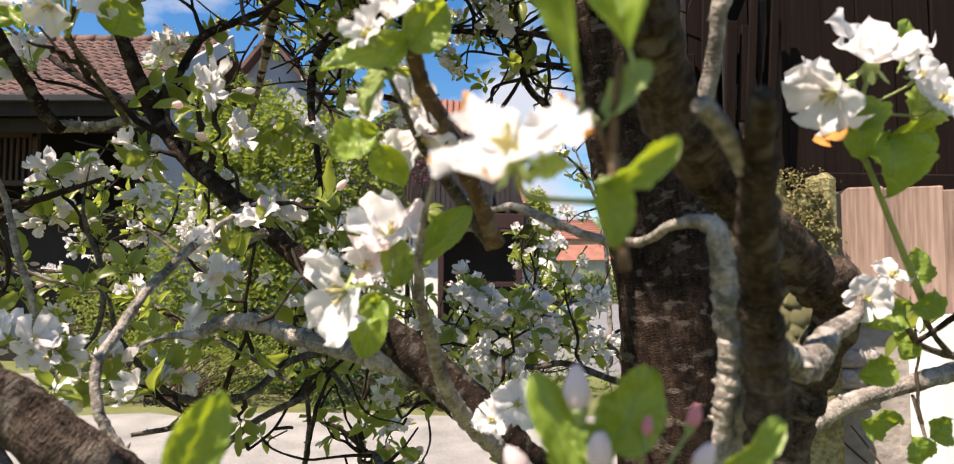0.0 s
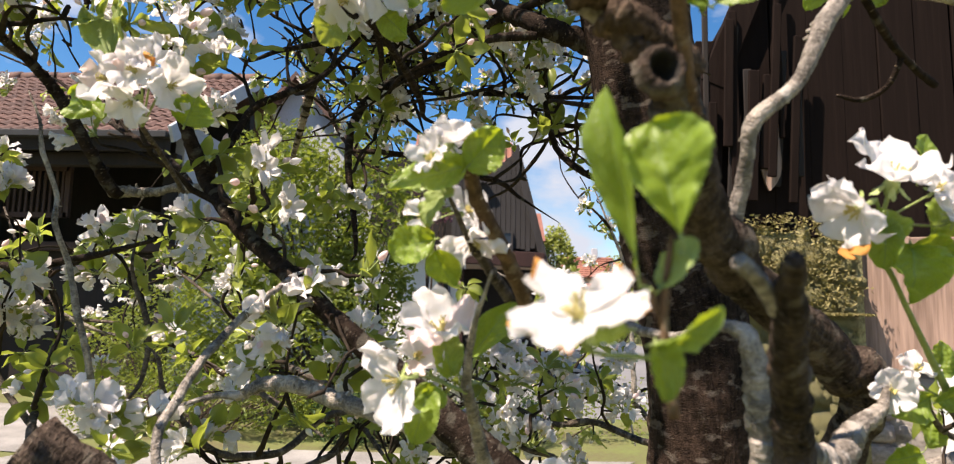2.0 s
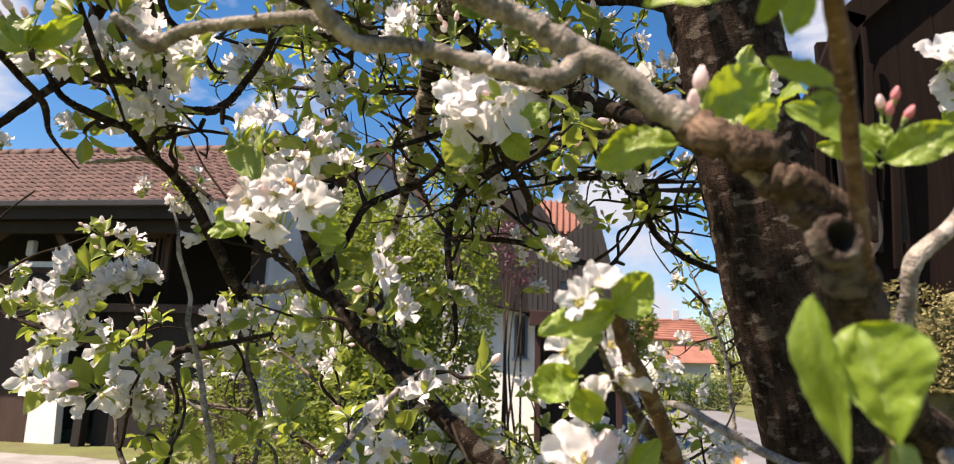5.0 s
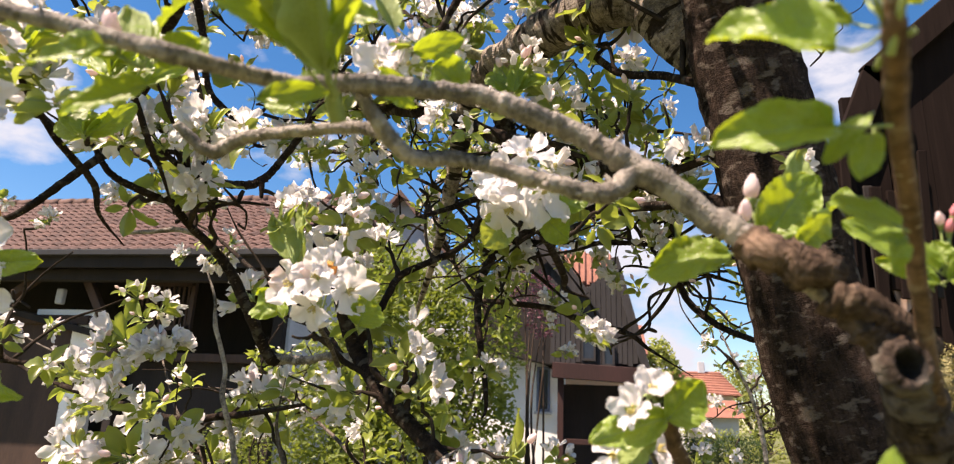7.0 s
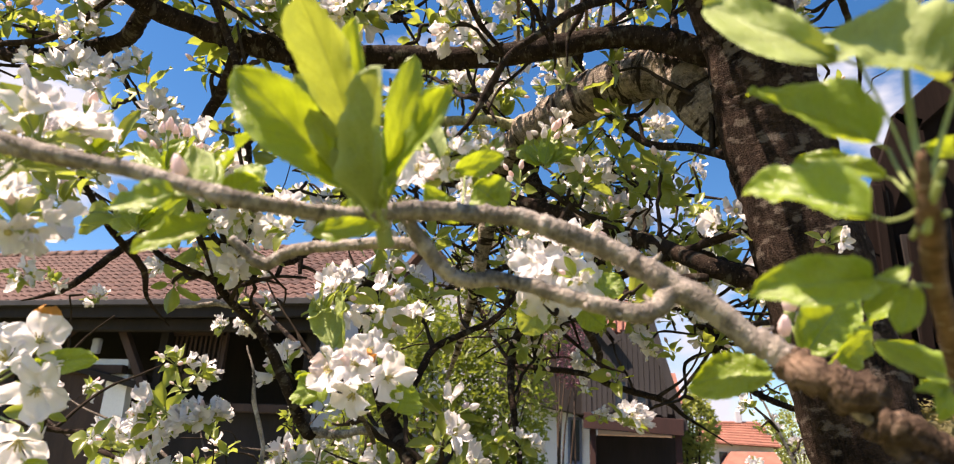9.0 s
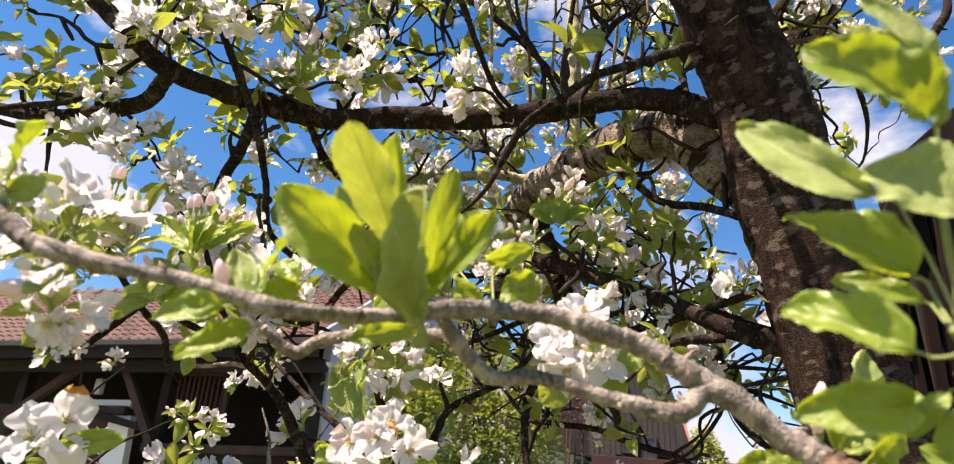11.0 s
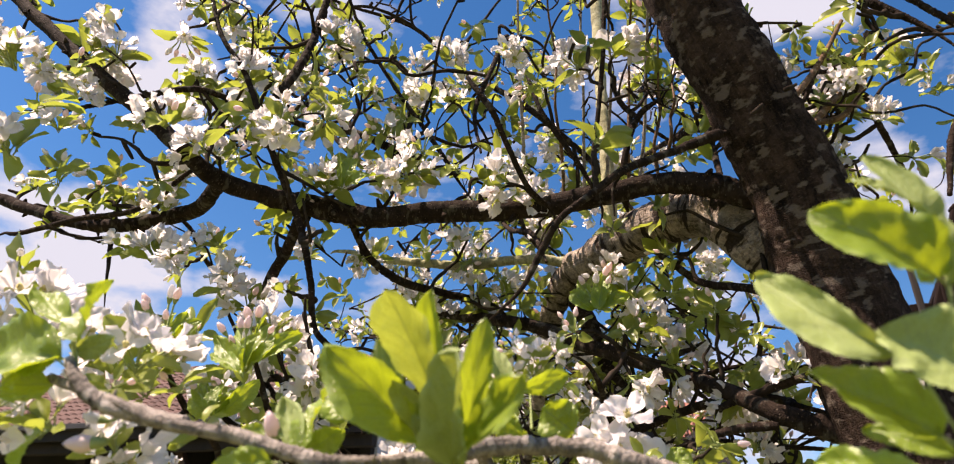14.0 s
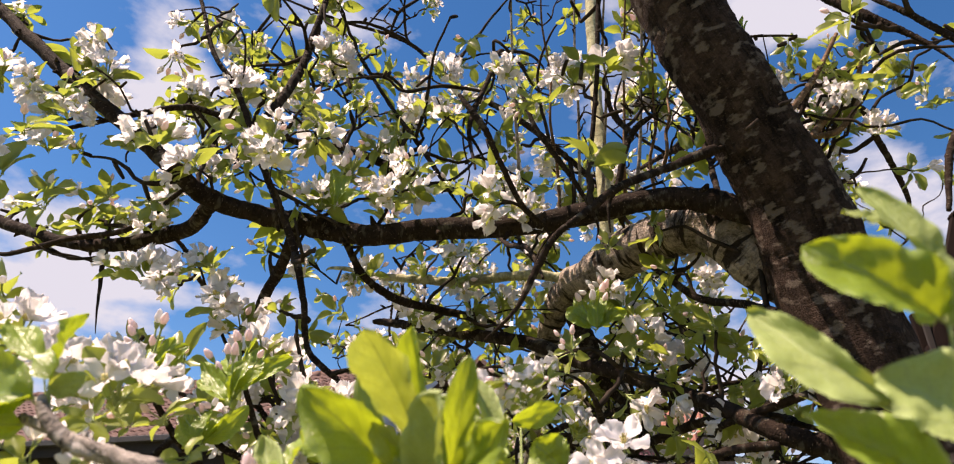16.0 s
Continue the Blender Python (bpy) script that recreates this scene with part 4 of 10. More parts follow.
for x0, x1, z0, z1 in ((-0.33, -0.05, 2.70, 3.30), (0.09, 0.32, 2.60, 3.02)):
    w = put("upper_window", joined([box(x0, 13.38, z0, x0 + 0.04, 13.44, z1), box(x1 - 0.04, 13.38, z0, x1, 13.44, z1), box(x0 + 0.04, 13.38, z1 - 0.04, x1 - 0.04, 13.44, z1), box(x0 + 0.04, 13.38, z0, x1 - 0.04, 13.44, z0 + 0.05)]), timber_grey_shaded, house, "small grey framed window")
    put("pane", box(x0 + 0.04, 13.40, z0 + 0.05, x1 - 0.04, 13.43, z1 - 0.04), window_glass, w, "dark glass pane")
put("tie_beam", beam((-0.90, 13.36, 2.50), (0.96, 13.36, 2.42), 0.18, 0.30), timber_maroon, house, "dark red timber sill beam")
put("post", beam((-0.74, 13.5, 0), (-0.74, 13.5, 2.36), 0.12, 0.12), timber_maroon, house, "dark red porch post")
put("post", beam((0.86, 13.5, 0), (0.86, 13.5, 2.30), 0.12, 0.12), timber_maroon, house, "dark red porch post")
put("porch_rail", beam((-0.68, 13.5, 1.15), (0.80, 13.5, 1.15), 0.07, 0.10), timber_maroon, house)
put("barge_board", beam((0.34, 13.33, 4.80), (0.97, 13.33, 2.36), 0.06, 0.16), timber_grey_shaded, house, "weathered grey barge board")
for dx, dz, wd in ((0.0, 0.0, 0.20), (0.22, 0.02, 0.14)):
    put("barge_board", beam((-1.32 + dx, 13.30, 5.24 + dz), (-0.33 + dx * 0.5, 13.30, 4.00 + dz), 0.05, wd), timber_grey_shaded, house, "weathered grey barge board")
put("eave_board", beam((-1.72, 13.9, 3.10), (-0.80, 13.9, 2.56), 0.06, 0.16), timber_shaded, house, "dark eave board over the white wall")
put("roof", ([Vector(p) for p in ((-1.9, 15, 5.5), (0.34, 15, 5.25), (0.34, 14.2, 4.35), (-1.9, 14.2, 4.6), (-1.9, 15.1, 5.4), (0.34, 15.1, 5.15), (0.34, 14.3, 4.25), (-1.9, 14.3, 4.5))],
             [(3, 2, 1, 0), (4, 5, 6, 7), (0, 1, 5, 4), (1, 2, 6, 5), (2, 3, 7, 6), (3, 0, 4, 7)]), tile_red, house, "red pantile roof")
tile_row = mesh("roof_rib", *beam((0, 0, 0), (0, 0.83, 0.90), 0.07, 0.06, bevel=0.02), [tile_red], smooth=False)
for k in range(16):
    part("roof_rib", tile_row, house, at=Matrix.Translation((-1.85 + k * 0.142, 14.17, 4.62 - k * 0.0158)))
win = put("window", joined([box(-1.26, 13.94, 1.70, -1.21, 14.0, 2.60, 0.005), box(-1.03, 13.94, 1.70, -0.98, 14.0, 2.60, 0.005), box(-1.21, 13.94, 2.55, -1.03, 14.0, 2.60), box(-1.21, 13.94, 1.70, -1.03, 14.0, 1.75)]), shutter_paint, house, "blue-grey framed window")
put("pane", box(-1.21, 13.97, 1.75, -1.03, 13.995, 2.55), window_glass, win, "dark glass pane")
put("sill", box(-1.30, 13.90, 1.64, -0.94, 14.0, 1.70, 0.01), plaster_grey, win)

shed = simple("garden_shed", "small blue-grey shed with a pale front", "shed")
put("wall", box(0.62, 15.9, 0, 1.5, 17.0, 1.5, 0.01), plaster, shed)
door = put("door", box(0.72, 15.86, 0.02, 1.2, 15.9, 1.14, 0.01), shutter_paint, shed, "blue-grey ribbed door")
put("roof", box(0.55, 15.8, 1.5, 1.6, 17.1, 1.58, 0.02), tile_red, shed)

# --- far houses with red roofs ---
far = simple("red_roof_house", "distant pale house with a bright red tile roof", "house")
put("wall", box(4.9, 45.2, 0, 8.6, 52, 3.7), plaster, far)
put("roof", ([Vector(p) for p in ((4.4, 44, 3.7), (8.9, 44, 3.55), (8.3, 48, 5.3), (4.7, 48, 5.25), (4.4, 52, 3.6), (8.9, 52, 3.5))], [(0, 1, 2, 3), (3, 2, 5, 4), (1, 5, 2), (0, 3, 4), (0, 4, 5, 1)]), tile_red, far, "red tile roof")
for k in range(9):
    put("tile_course", beam((4.45 + 0.04 * k, 44.1 + k * 0.42, 3.74 + k * 0.172), (8.85 - 0.06 * k, 44.1 + k * 0.42, 3.6 + k * 0.19), 0.1, 0.08, bevel=0), tile_red, far)
for k in range(3):
    put("window", box(5.4 + k * 1.0, 45.1, 2.4, 5.9 + k * 1.0, 45.21, 3.2), window_glass, far)
put("chimney", box(6.9, 47.6, 4.9, 7.3, 48.1, 5.9, 0.03), plaster_grey, far)
near_red = simple("low_red_roof_house", "distant low house with a dull red tile roof", "house")
put("wall", box(5.6, 42.6, 0, 8.3, 46, 2.3), plaster_grey, near_red)
put("roof", ([Vector(p) for p in ((5.2, 42, 2.15), (8.6, 42, 2.2), (8.4, 43.8, 3.25), (5.9, 43.8, 3.2), (5.2, 46, 2.1), (8.6, 46, 2.1))], [(0, 1, 2, 3), (3, 2, 5, 4), (1, 5, 2), (0, 3, 4), (0, 4, 5, 1)]), tile_red, near_red)
ochre = simple("ochre_house", "distant house with an ochre wall", "house")
put("wall", box(-4.0, 26, 0, 1.5, 31, 4.2), material("ochre_wall", (0.40, 0.24, 0.13), 0.85, 0.15, 12, 0.1, blotch=0.8), ochre)
put("roof", ([Vector(p) for p in ((-4.4, 25.6, 4.1), (1.9, 25.6, 4.1), (1.9, 28.5, 5.6), (-4.4, 28.5, 5.6), (-4.4, 31.4, 4.1), (1.9, 31.4, 4.1))], [(0, 1, 2, 3), (3, 2, 5, 4), (1, 5, 2), (0, 3, 4), (0, 4, 5, 1)]), tile_red, ochre)

# --- hedges, shrubs and far trees ---
bush("clipped_hedge", "dark green clipped yew hedge beside the lane", (4.0, 30, 0), [(1.9 + k * 0.85, 30, 0.62, 0.75, 0.7, 0.72) for k in range(6)], 9000, 0.05, hedge_leaf, 31, 8, 0.02, "hedge")
bush("garden_hedge", "loose yellow-green garden hedge", (8, 37, 0), [(2.5 + k * 1.6, 37, 0.8, 1.3, 0.9, 0.95) for k in range(9)], 5000, 0.09, tree_leaf, 32, 8, 0.03, "hedge")
bush("climbing_shrub", "tall bright green climbing shrub on old stems", (-2.0, 8.2, 0), [(-2.5, 8.0, 2.3, 1.0, 0.6, 1.25), (-1.62, 8.1, 2.4, 0.70, 0.6, 1.15), (-3.3, 8.2, 1.5, 0.7, 0.5, 1.2), (-1.25, 8.3, 1.2, 0.30, 0.4, 0.8), (-2.2, 7.8, 0.9, 1.1, 0.5, 0.8), (-2.9, 8.4, 3.2, 0.7, 0.5, 0.7)], 20000, 0.046, ivy_mat, 33, 44, 0.022)
bush("leafy_shrub", "low pale green shrub in front of the barn", (-4.6, 8.6, 0), [(-4.4, 8.5, 0.9, 0.7, 0.5, 0.85), (-5.2, 8.9, 0.7, 0.6, 0.5, 0.6), (-3.6, 8.3, 0.6, 0.6, 0.4, 0.55)], 4500, 0.034, ivy_mat, 34, 16, 0.015)
bush("purple_shrub", "dark red leaved shrub climbing by the gable", (-0.9, 9.0, 0), [(-0.95, 9.0, 3.25, 0.38, 0.3, 0.32), (-0.78, 9.05, 2.85, 0.22, 0.3, 0.3)], 620, 0.032, red_leaf, 35, 6, 0.02)
bush("young_tree", "young tree with first yellow-green leaves", (2.6, 30, 0), [(2.7, 30, 3.6, 0.9, 0.8, 1.7), (2.1, 30.3, 2.6, 0.6, 0.6, 1.1)], 2600, 0.13, tree_leaf, 36, 26, 0.05, "tree")
bush("far_tree", "distant tree in new leaf", (12, 52, 0), [(12, 52, 4.2, 2.4, 2, 3.2), (9.8, 53, 3.5, 1.6, 1.5, 2.6)], 4200, 0.14, tree_leaf, 37, 20, 0.1, "tree")
bush("far_tree", "distant tree in new leaf", (-1, 60, 0), [(0.5, 60, 4.2, 3.5, 2, 3.4), (-3.5, 61, 4, 2.6, 2, 3.6)], 5200, 0.16, tree_leaf, 38, 20, 0.1, "tree")
bush("far_tree", "distant tree in new leaf", (20, 60, 0), [(19, 60, 4.2, 4.0, 2, 4.0), (26, 61, 4, 4.0, 2, 4.6)], 5200, 0.18, tree_leaf, 39, 20, 0.1, "tree")
bush("flower_bed_shrub", "low leafy border plants", (0.4, 7.4, 0), [(0.3, 7.4, 0.3, 0.9, 0.4, 0.35), (1.3, 7.6, 0.35, 0.6, 0.4, 0.4), (-0.8, 7.2, 0.25, 0.5, 0.3, 0.3)], 1300, 0.03, ivy_mat, 40, 10, 0.01)

bush("border_shrub", "low twiggy border shrub in new leaf beside the yard", (-3.2, 7.1, 0), [(-4.3 + k * 0.62, 7.1 + 0.18 * (k % 3), 0.34 + 0.08 * (k % 2), 0.42, 0.30, 0.36) for k in range(5)], 5200, 0.026, ivy_mat, 42, 60, 0.009)
# dark foliage added where deep shade lies behind the yard
bush("border_shrub", "dark leafy shrub added for the deep shade beside the yard", (-0.9, 7.0, 0), [(-1.5 + k * 0.55, 6.9 + 0.15 * (k % 2), 0.30 + 0.07 * (k % 3), 0.40, 0.30, 0.34) for k in range(4)], 4600, 0.026, hedge_leaf, 43, 50, 0.009)

# --- old shed on the right: dark boarded gable over a board wall and mossy masonry ---
hut = simple("old_shed", "old shed with a dark boarded overhang and mossy stone base", "shed")
rngb = random.Random(8)
put("overhang_core", ([Vector(p) for p in ((1.02, 3.26, 1.86), (4.6, 3.26, 1.80), (4.6, 3.26, 5.0), (3.3, 3.26, 5.0), (1.30, 3.26, 3.20), (1.08, 3.26, 2.80), (1.02, 3.34, 1.86), (4.6, 3.34, 1.80), (4.6, 3.34, 5.0), (3.3, 3.34, 5.0), (1.30, 3.34, 3.20), (1.08, 3.34, 2.80))],
                      [(5, 4, 3, 2, 1, 0)[::-1], (6, 7, 8, 9, 10, 11)[::-1], (0, 1, 7, 6), (1, 2, 8, 7), (2, 3, 9, 8), (3, 4, 10, 9), (4, 5, 11, 10), (5, 0, 6, 11)]), timber_shade_black, hut, "underside of the overhang, near-black for its shade")
dark_plank = mesh("dark_plank", *box(-0.0905, -0.02, 0, 0.0905, 0.02, 1.0, 0.004), [timber_shade_black], smooth=False)
for k in range(20):
    x = 1.08 + k * 0.18
    z0 = 1.80 + rngb.uniform(-0.02, 0.03) + (0.05 if k < 2 else 0)
    z1 = min(4.95, 2.80 + (x - 1.08) * 1.8) if x < 1.30 else min(4.95, 3.20 + (x - 1.30) * 0.9)
    part("dark_plank", dark_plank, hut, at=Matrix.Translation((x, 3.22 + rngb.uniform(-.004, .004), z0)) @ Matrix.Rotation(rngb.uniform(-.012, .012), 4, "Y") @ Matrix.Diagonal((1, 1, z1 - z0, 1)))
lv = []
lf = []
for n in range(13):
    u = n / 12
    w = 0.004 + 0.052 * math.sin(math.pi * u ** 0.8) ** 0.9
    c = 0.018 * u + 0.008 * math.sin(9 * u)
    lv += [Vector((c - w, -0.006, 0.44 * u)), Vector((c + w, -0.006, 0.44 * u)), Vector((c + w, 0.006, 0.44 * u)), Vector((c - w, 0.006, 0.44 * u))]
    if n:
        a = 4 * n - 4
        lf += [(a + m, a + (m + 1) % 4, a + 4 + (m + 1) % 4, a + 4 + m) for m in range(4)]
lf += [(3, 2, 1, 0), (48, 49, 50, 51)]
part("loose_board", mesh("loose_board", lv, lf, [board_wood], smooth=False), hut, "split grey board hanging loose", Matrix.Translation((1.30, 3.14, 2.02)))
rngs = random.Random(44)
for k in range(13):
    # split, weathered battens hanging askew off the edge boards
    x, z, h = 1.01 + 0.036 * k + rngs.uniform(-0.015, 0.015), rngs.uniform(1.95, 2.35), rngs.uniform(0.45, 0.95)
    put("hanging_batten", beam((x, 3.15 - 0.02 * (k % 3), z), (x + rngs.uniform(-0.02, 0.10) * h, 3.14 - 0.02 * (k % 3), z + h), rngs.uniform(0.02, 0.055), 0.018, up=Vector((0, 1, 0)), bevel=0.004), timber_shade_black if k % 3 else timber_shaded, hut)
put("overhang_rail", beam((1.5, 3.18, 1.84), (4.4, 3.18, 1.79), 0.07, 0.09), timber_shade_black, hut)
for p, q in (((1.04, 3.16, 2.55), (1.33, 3.16, 3.25)), ((1.29, 3.16, 3.20), (3.3, 3.16, 4.97)), ((0.99, 3.165, 1.82), (1.05, 3.165, 2.62))):
    put("rake_board", beam(p, q, 0.13, 0.04, up=Vector((0, 1, 0)), bevel=0.006), timber_shade_black, hut)
# the body of the shed, splayed to stay hidden from the camera behind its gable: side wall, back wall and roof slopes
edge = [(1.30, 3.42, 0.0), (1.30, 3.42, 2.70), (1.66, 3.42, 3.50), (3.30, 3.42, 4.85), (4.60, 3.42, 4.85), (4.60, 3.42, 0.0)]
back_edge = [(x * 1.6, 5.47, z) for x, y, z in edge]
shell = [Vector(p) for p in edge + back_edge]
put("shed_body", (shell, [(n, n + 1, n + 7, n + 6) for n in range(5)] + [(11, 10, 9, 8, 7, 6)]), timber_shade_black, hut, "dark boarded body of the shed")
wide_board = mesh("wall_board", *box(-0.145, -0.015, 0, 0.145, 0.015, 0.64, 0.006), [board_wood], smooth=False)
WALL_TURN = math.atan(0.4)          # the board wall is turned towards the left so that the sun lights it


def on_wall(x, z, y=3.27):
    """A place on the turned wall, slid and scaled along the first camera position's sight line."""
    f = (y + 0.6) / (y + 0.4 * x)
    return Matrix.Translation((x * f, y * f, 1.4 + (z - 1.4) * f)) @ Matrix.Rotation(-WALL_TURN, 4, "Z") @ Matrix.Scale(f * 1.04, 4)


for k in range(6):
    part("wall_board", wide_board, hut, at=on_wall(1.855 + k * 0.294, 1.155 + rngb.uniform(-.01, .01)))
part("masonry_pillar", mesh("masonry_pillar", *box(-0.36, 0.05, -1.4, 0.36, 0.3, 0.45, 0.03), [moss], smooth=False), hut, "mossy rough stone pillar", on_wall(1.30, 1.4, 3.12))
stone_mesh = []
for s in range(4):
    v, f = box(-0.5, -0.5, -0.5, 0.5, 0.5, 0.5, 0.16)
    v = [p * (1 + 0.18 * noise.noise(p * 2.2 + Vector((s * 5, 0, 0)))) for p in v]
    stone_mesh.append((mesh("stone", v, f, [moss], smooth=True), mesh("stone", v, f, [stone], smooth=True)))
for r in range(16):
    x = 1.07 + rngb.uniform(0, 0.06)
    while x < 1.73:
        w = rngb.uniform(0.045, 0.135)
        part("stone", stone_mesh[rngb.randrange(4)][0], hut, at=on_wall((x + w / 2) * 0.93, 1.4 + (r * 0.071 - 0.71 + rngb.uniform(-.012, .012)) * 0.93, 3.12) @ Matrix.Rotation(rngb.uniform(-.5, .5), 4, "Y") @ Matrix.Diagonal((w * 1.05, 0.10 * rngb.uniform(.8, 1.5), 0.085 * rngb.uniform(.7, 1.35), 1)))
        x += w
mv, mf = leaf_cloud(random.Random(61), [(0.0, -0.072, -0.24 + 0.19 * (q - 2), 0.36, 0.05, 0.15) for q in range(6)], 12500, 0.010)
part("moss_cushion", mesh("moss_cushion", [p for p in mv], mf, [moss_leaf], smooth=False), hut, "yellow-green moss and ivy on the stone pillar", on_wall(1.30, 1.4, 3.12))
for k in range(9):
    part("stone", stone_mesh[k % 4][1], hut, at=Matrix.Translation((1.59 + (k % 3) * 0.18, 3.22, 0.79 + (k // 3) * 0.10)) @ Matrix.Diagonal((0.18, 0.13, 0.09, 1)))
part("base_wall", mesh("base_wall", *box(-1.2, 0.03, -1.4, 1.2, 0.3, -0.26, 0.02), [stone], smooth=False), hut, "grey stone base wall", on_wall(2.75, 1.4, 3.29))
put("white_base", box(1.80, 2.62, 0, 2.75, 2.80, 1.225, 0.03), plaster, hut, "sunlit white plaster base")
bush("bed_shrub", "low green plants in dry soil", (2.3, 3.3, 0), [(1.9, 3.35, 0.62, 0.25, 0.15, 0.16), (2.3, 3.2, 0.5, 0.3, 0.15, 0.25), (1.6, 3.4, 0.7, 0.2, 0.12, 0.2)], 900, 0.02, ivy_mat, 41, 14, 0.008)


# ---- the apple tree ----
trunk = branch([(0.1963, 0.6947, -0.0532, 0.0660), (0.2075, 0.6981, 0.7606, 0.0578), (0.2106, 0.7005, 1.1149, 0.0580), (0.2038, 0.6871, 1.3040, 0.0541), (0.1952, 0.6858, 1.4108, 0.0545), (0.1561, 0.6776, 1.6062, 0.0556), (0.1079, 0.6366, 1.8647, 0.0568), (0.0890, 0.6050, 1.9612, 0.0528), (0.0366, 0.5344, 2.0889, 0.0482), (0.0063, 0.5018, 2.1578, 0.0462), (-0.0526, 0.4324, 2.3203, 0.0455), (-0.1169, 0.3681, 2.4866, 0.0440)], bark_trunk, 0.10, "trunk", "leaning trunk with dark scaly bark", 1)
branch([(0.0478, 0.2093, 1.5196, 0.0079), (0.0605, 0.2336, 1.4998, 0.0111), (0.0863, 0.2827, 1.4715, 0.0131), (0.1299, 0.3418, 1.4450, 0.0143), (0.1813, 0.3909, 1.4179, 0.0151), (0.2115, 0.4099, 1.3906, 0.0148)], bark_scaly, 0.2, "branch", "gnarled dark limb ending in an old pruning wound", seed=2)
branch([(0.2130, 0.4003, 1.4026, 0.0133), (0.2243, 0.4098, 1.3876, 0.0144), (0.2248, 0.4190, 1.3643, 0.0131), (0.2142, 0.4376, 1.3231, 0.0144), (0.2096, 0.4561, 1.2789, 0.0166), (0.2070, 0.4933, 1.1992, 0.0195)], bark_scaly, 0.2, "branch", seed=3)
branch([(0.1466, 0.3547, 1.2323, 0.0025), (0.1256, 0.3342, 1.2661, 0.0074), (0.1310, 0.3264, 1.2902, 0.0124), (0.1280, 0.3180, 1.3383, 0.0110), (0.1159, 0.2995, 1.3800, 0.0083), (0.1089, 0.2903, 1.4046, 0.0064), (0.1039, 0.2889, 1.4206, 0.0046), (0.0940, 0.3110, 1.4228, 0.0026), (0.0848, 0.3508, 1.4159, 0.0026), (0.0654, 0.4010, 1.4230, 0.0030), (0.0277, 0.4518, 1.4449, 0.0029), (0.0106, 0.4764, 1.4459, 0.0017), (-0.0148, 0.5145, 1.4604, 0.0006)], bark_grey, 0.18, "branch", "pale knobbly limb with a bent twig", seed=4, spurs=7)
branch([(0.1294, 0.2976, 1.3263, 0.0097), (0.1117, 0.2596, 1.3826, 0.0079), (0.0902, 0.2108, 1.4190, 0.0063), (0.0791, 0.1815, 1.4385, 0.0044), (0.0739, 0.1667, 1.4464, 0.0030)], bark_scaly, 0.2, "branch", "upright dark stub with pale cut tips", seed=5)
branch([(0.0882, 0.2059, 1.4224, 0.0029), (0.0725, 0.1864, 1.4378, 0.0028), (0.0607, 0.1767, 1.4458, 0.0028)], bark_grey, 0.2, "branch", seed=6, spurs=2)
branch([(0.1181, 0.2692, 1.3722, 0.0049), (0.1612, 0.3286, 1.3541, 0.0078), (0.1932, 0.3591, 1.3678, 0.0059), (0.2149, 0.3738, 1.3774, 0.0035), (0.2320, 0.3973, 1.3937, 0.0012)], bark_grey, 0.25, "branch", seed=7, spurs=7)
branch([(0.1155, 0.2991, 1.3691, 0.0060), (0.1139, 0.3079, 1.3348, 0.0048), (0.1136, 0.3168, 1.3018, 0.0043)], bark_grey, 0.2, "branch", seed=8, spurs=4)
branch([(0.0396, 0.2330, 1.5403, 0.0036), (0.0094, 0.2177, 1.5592, 0.0064), (-0.0158, 0.2163, 1.5766, 0.0059), (-0.0443, 0.2120, 1.5968, 0.0058), (-0.0722, 0.2075, 1.6126, 0.0049), (-0.0901, 0.1977, 1.6168, 0.0051), (-0.1083, 0.1929, 1.6227, 0.0045), (-0.1315, 0.1859, 1.6238, 0.0040), (-0.1485, 0.1779, 1.6227, 0.0045), (-0.1611, 0.1677, 1.6183, 0.0036), (-0.1781, 0.1576, 1.6139, 0.0035), (-0.1912, 0.1374, 1.6090, 0.0030), (-0.2038, 0.1223, 1.6075, 0.0036), (-0.2216, 0.1195, 1.6119, 0.0029), (-0.2396, 0.1176, 1.6170, 0.0030), (-0.2697, 0.1078, 1.6215, 0.0027), (-0.3014, 0.1081, 1.6315, 0.0024), (-0.3429, 0.1086, 1.6444, 0.0022)], bark_grey, 0.17, "branch", "grey-brown side branch with wrinkled bark rings", seed=9, spurs=26)
branch([(-0.0444, 0.2119, 1.5954, 0.0047), (-0.0577, 0.2065, 1.5835, 0.0044), (-0.0827, 0.2017, 1.5877, 0.0036), (-0.1163, 0.1970, 1.5963, 0.0034), (-0.1383, 0.1920, 1.5966, 0.0034), (-0.1518, 0.1825, 1.6119, 0.0034), (-0.1589, 0.1778, 1.6216, 0.0026)], bark_grey, 0.17, "branch", seed=10, spurs=8)
branch([(-0.1397, 0.1920, 1.5974, 0.0032), (-0.1598, 0.2077, 1.6164, 0.0032), (-0.1835, 0.2128, 1.6203, 0.0030), (-0.2283, 0.2178, 1.6200, 0.0031), (-0.2476, 0.2176, 1.6131, 0.0034), (-0.2619, 0.2079, 1.6241, 0.0022)], bark_grey, 0.18, "branch", seed=11, spurs=8)
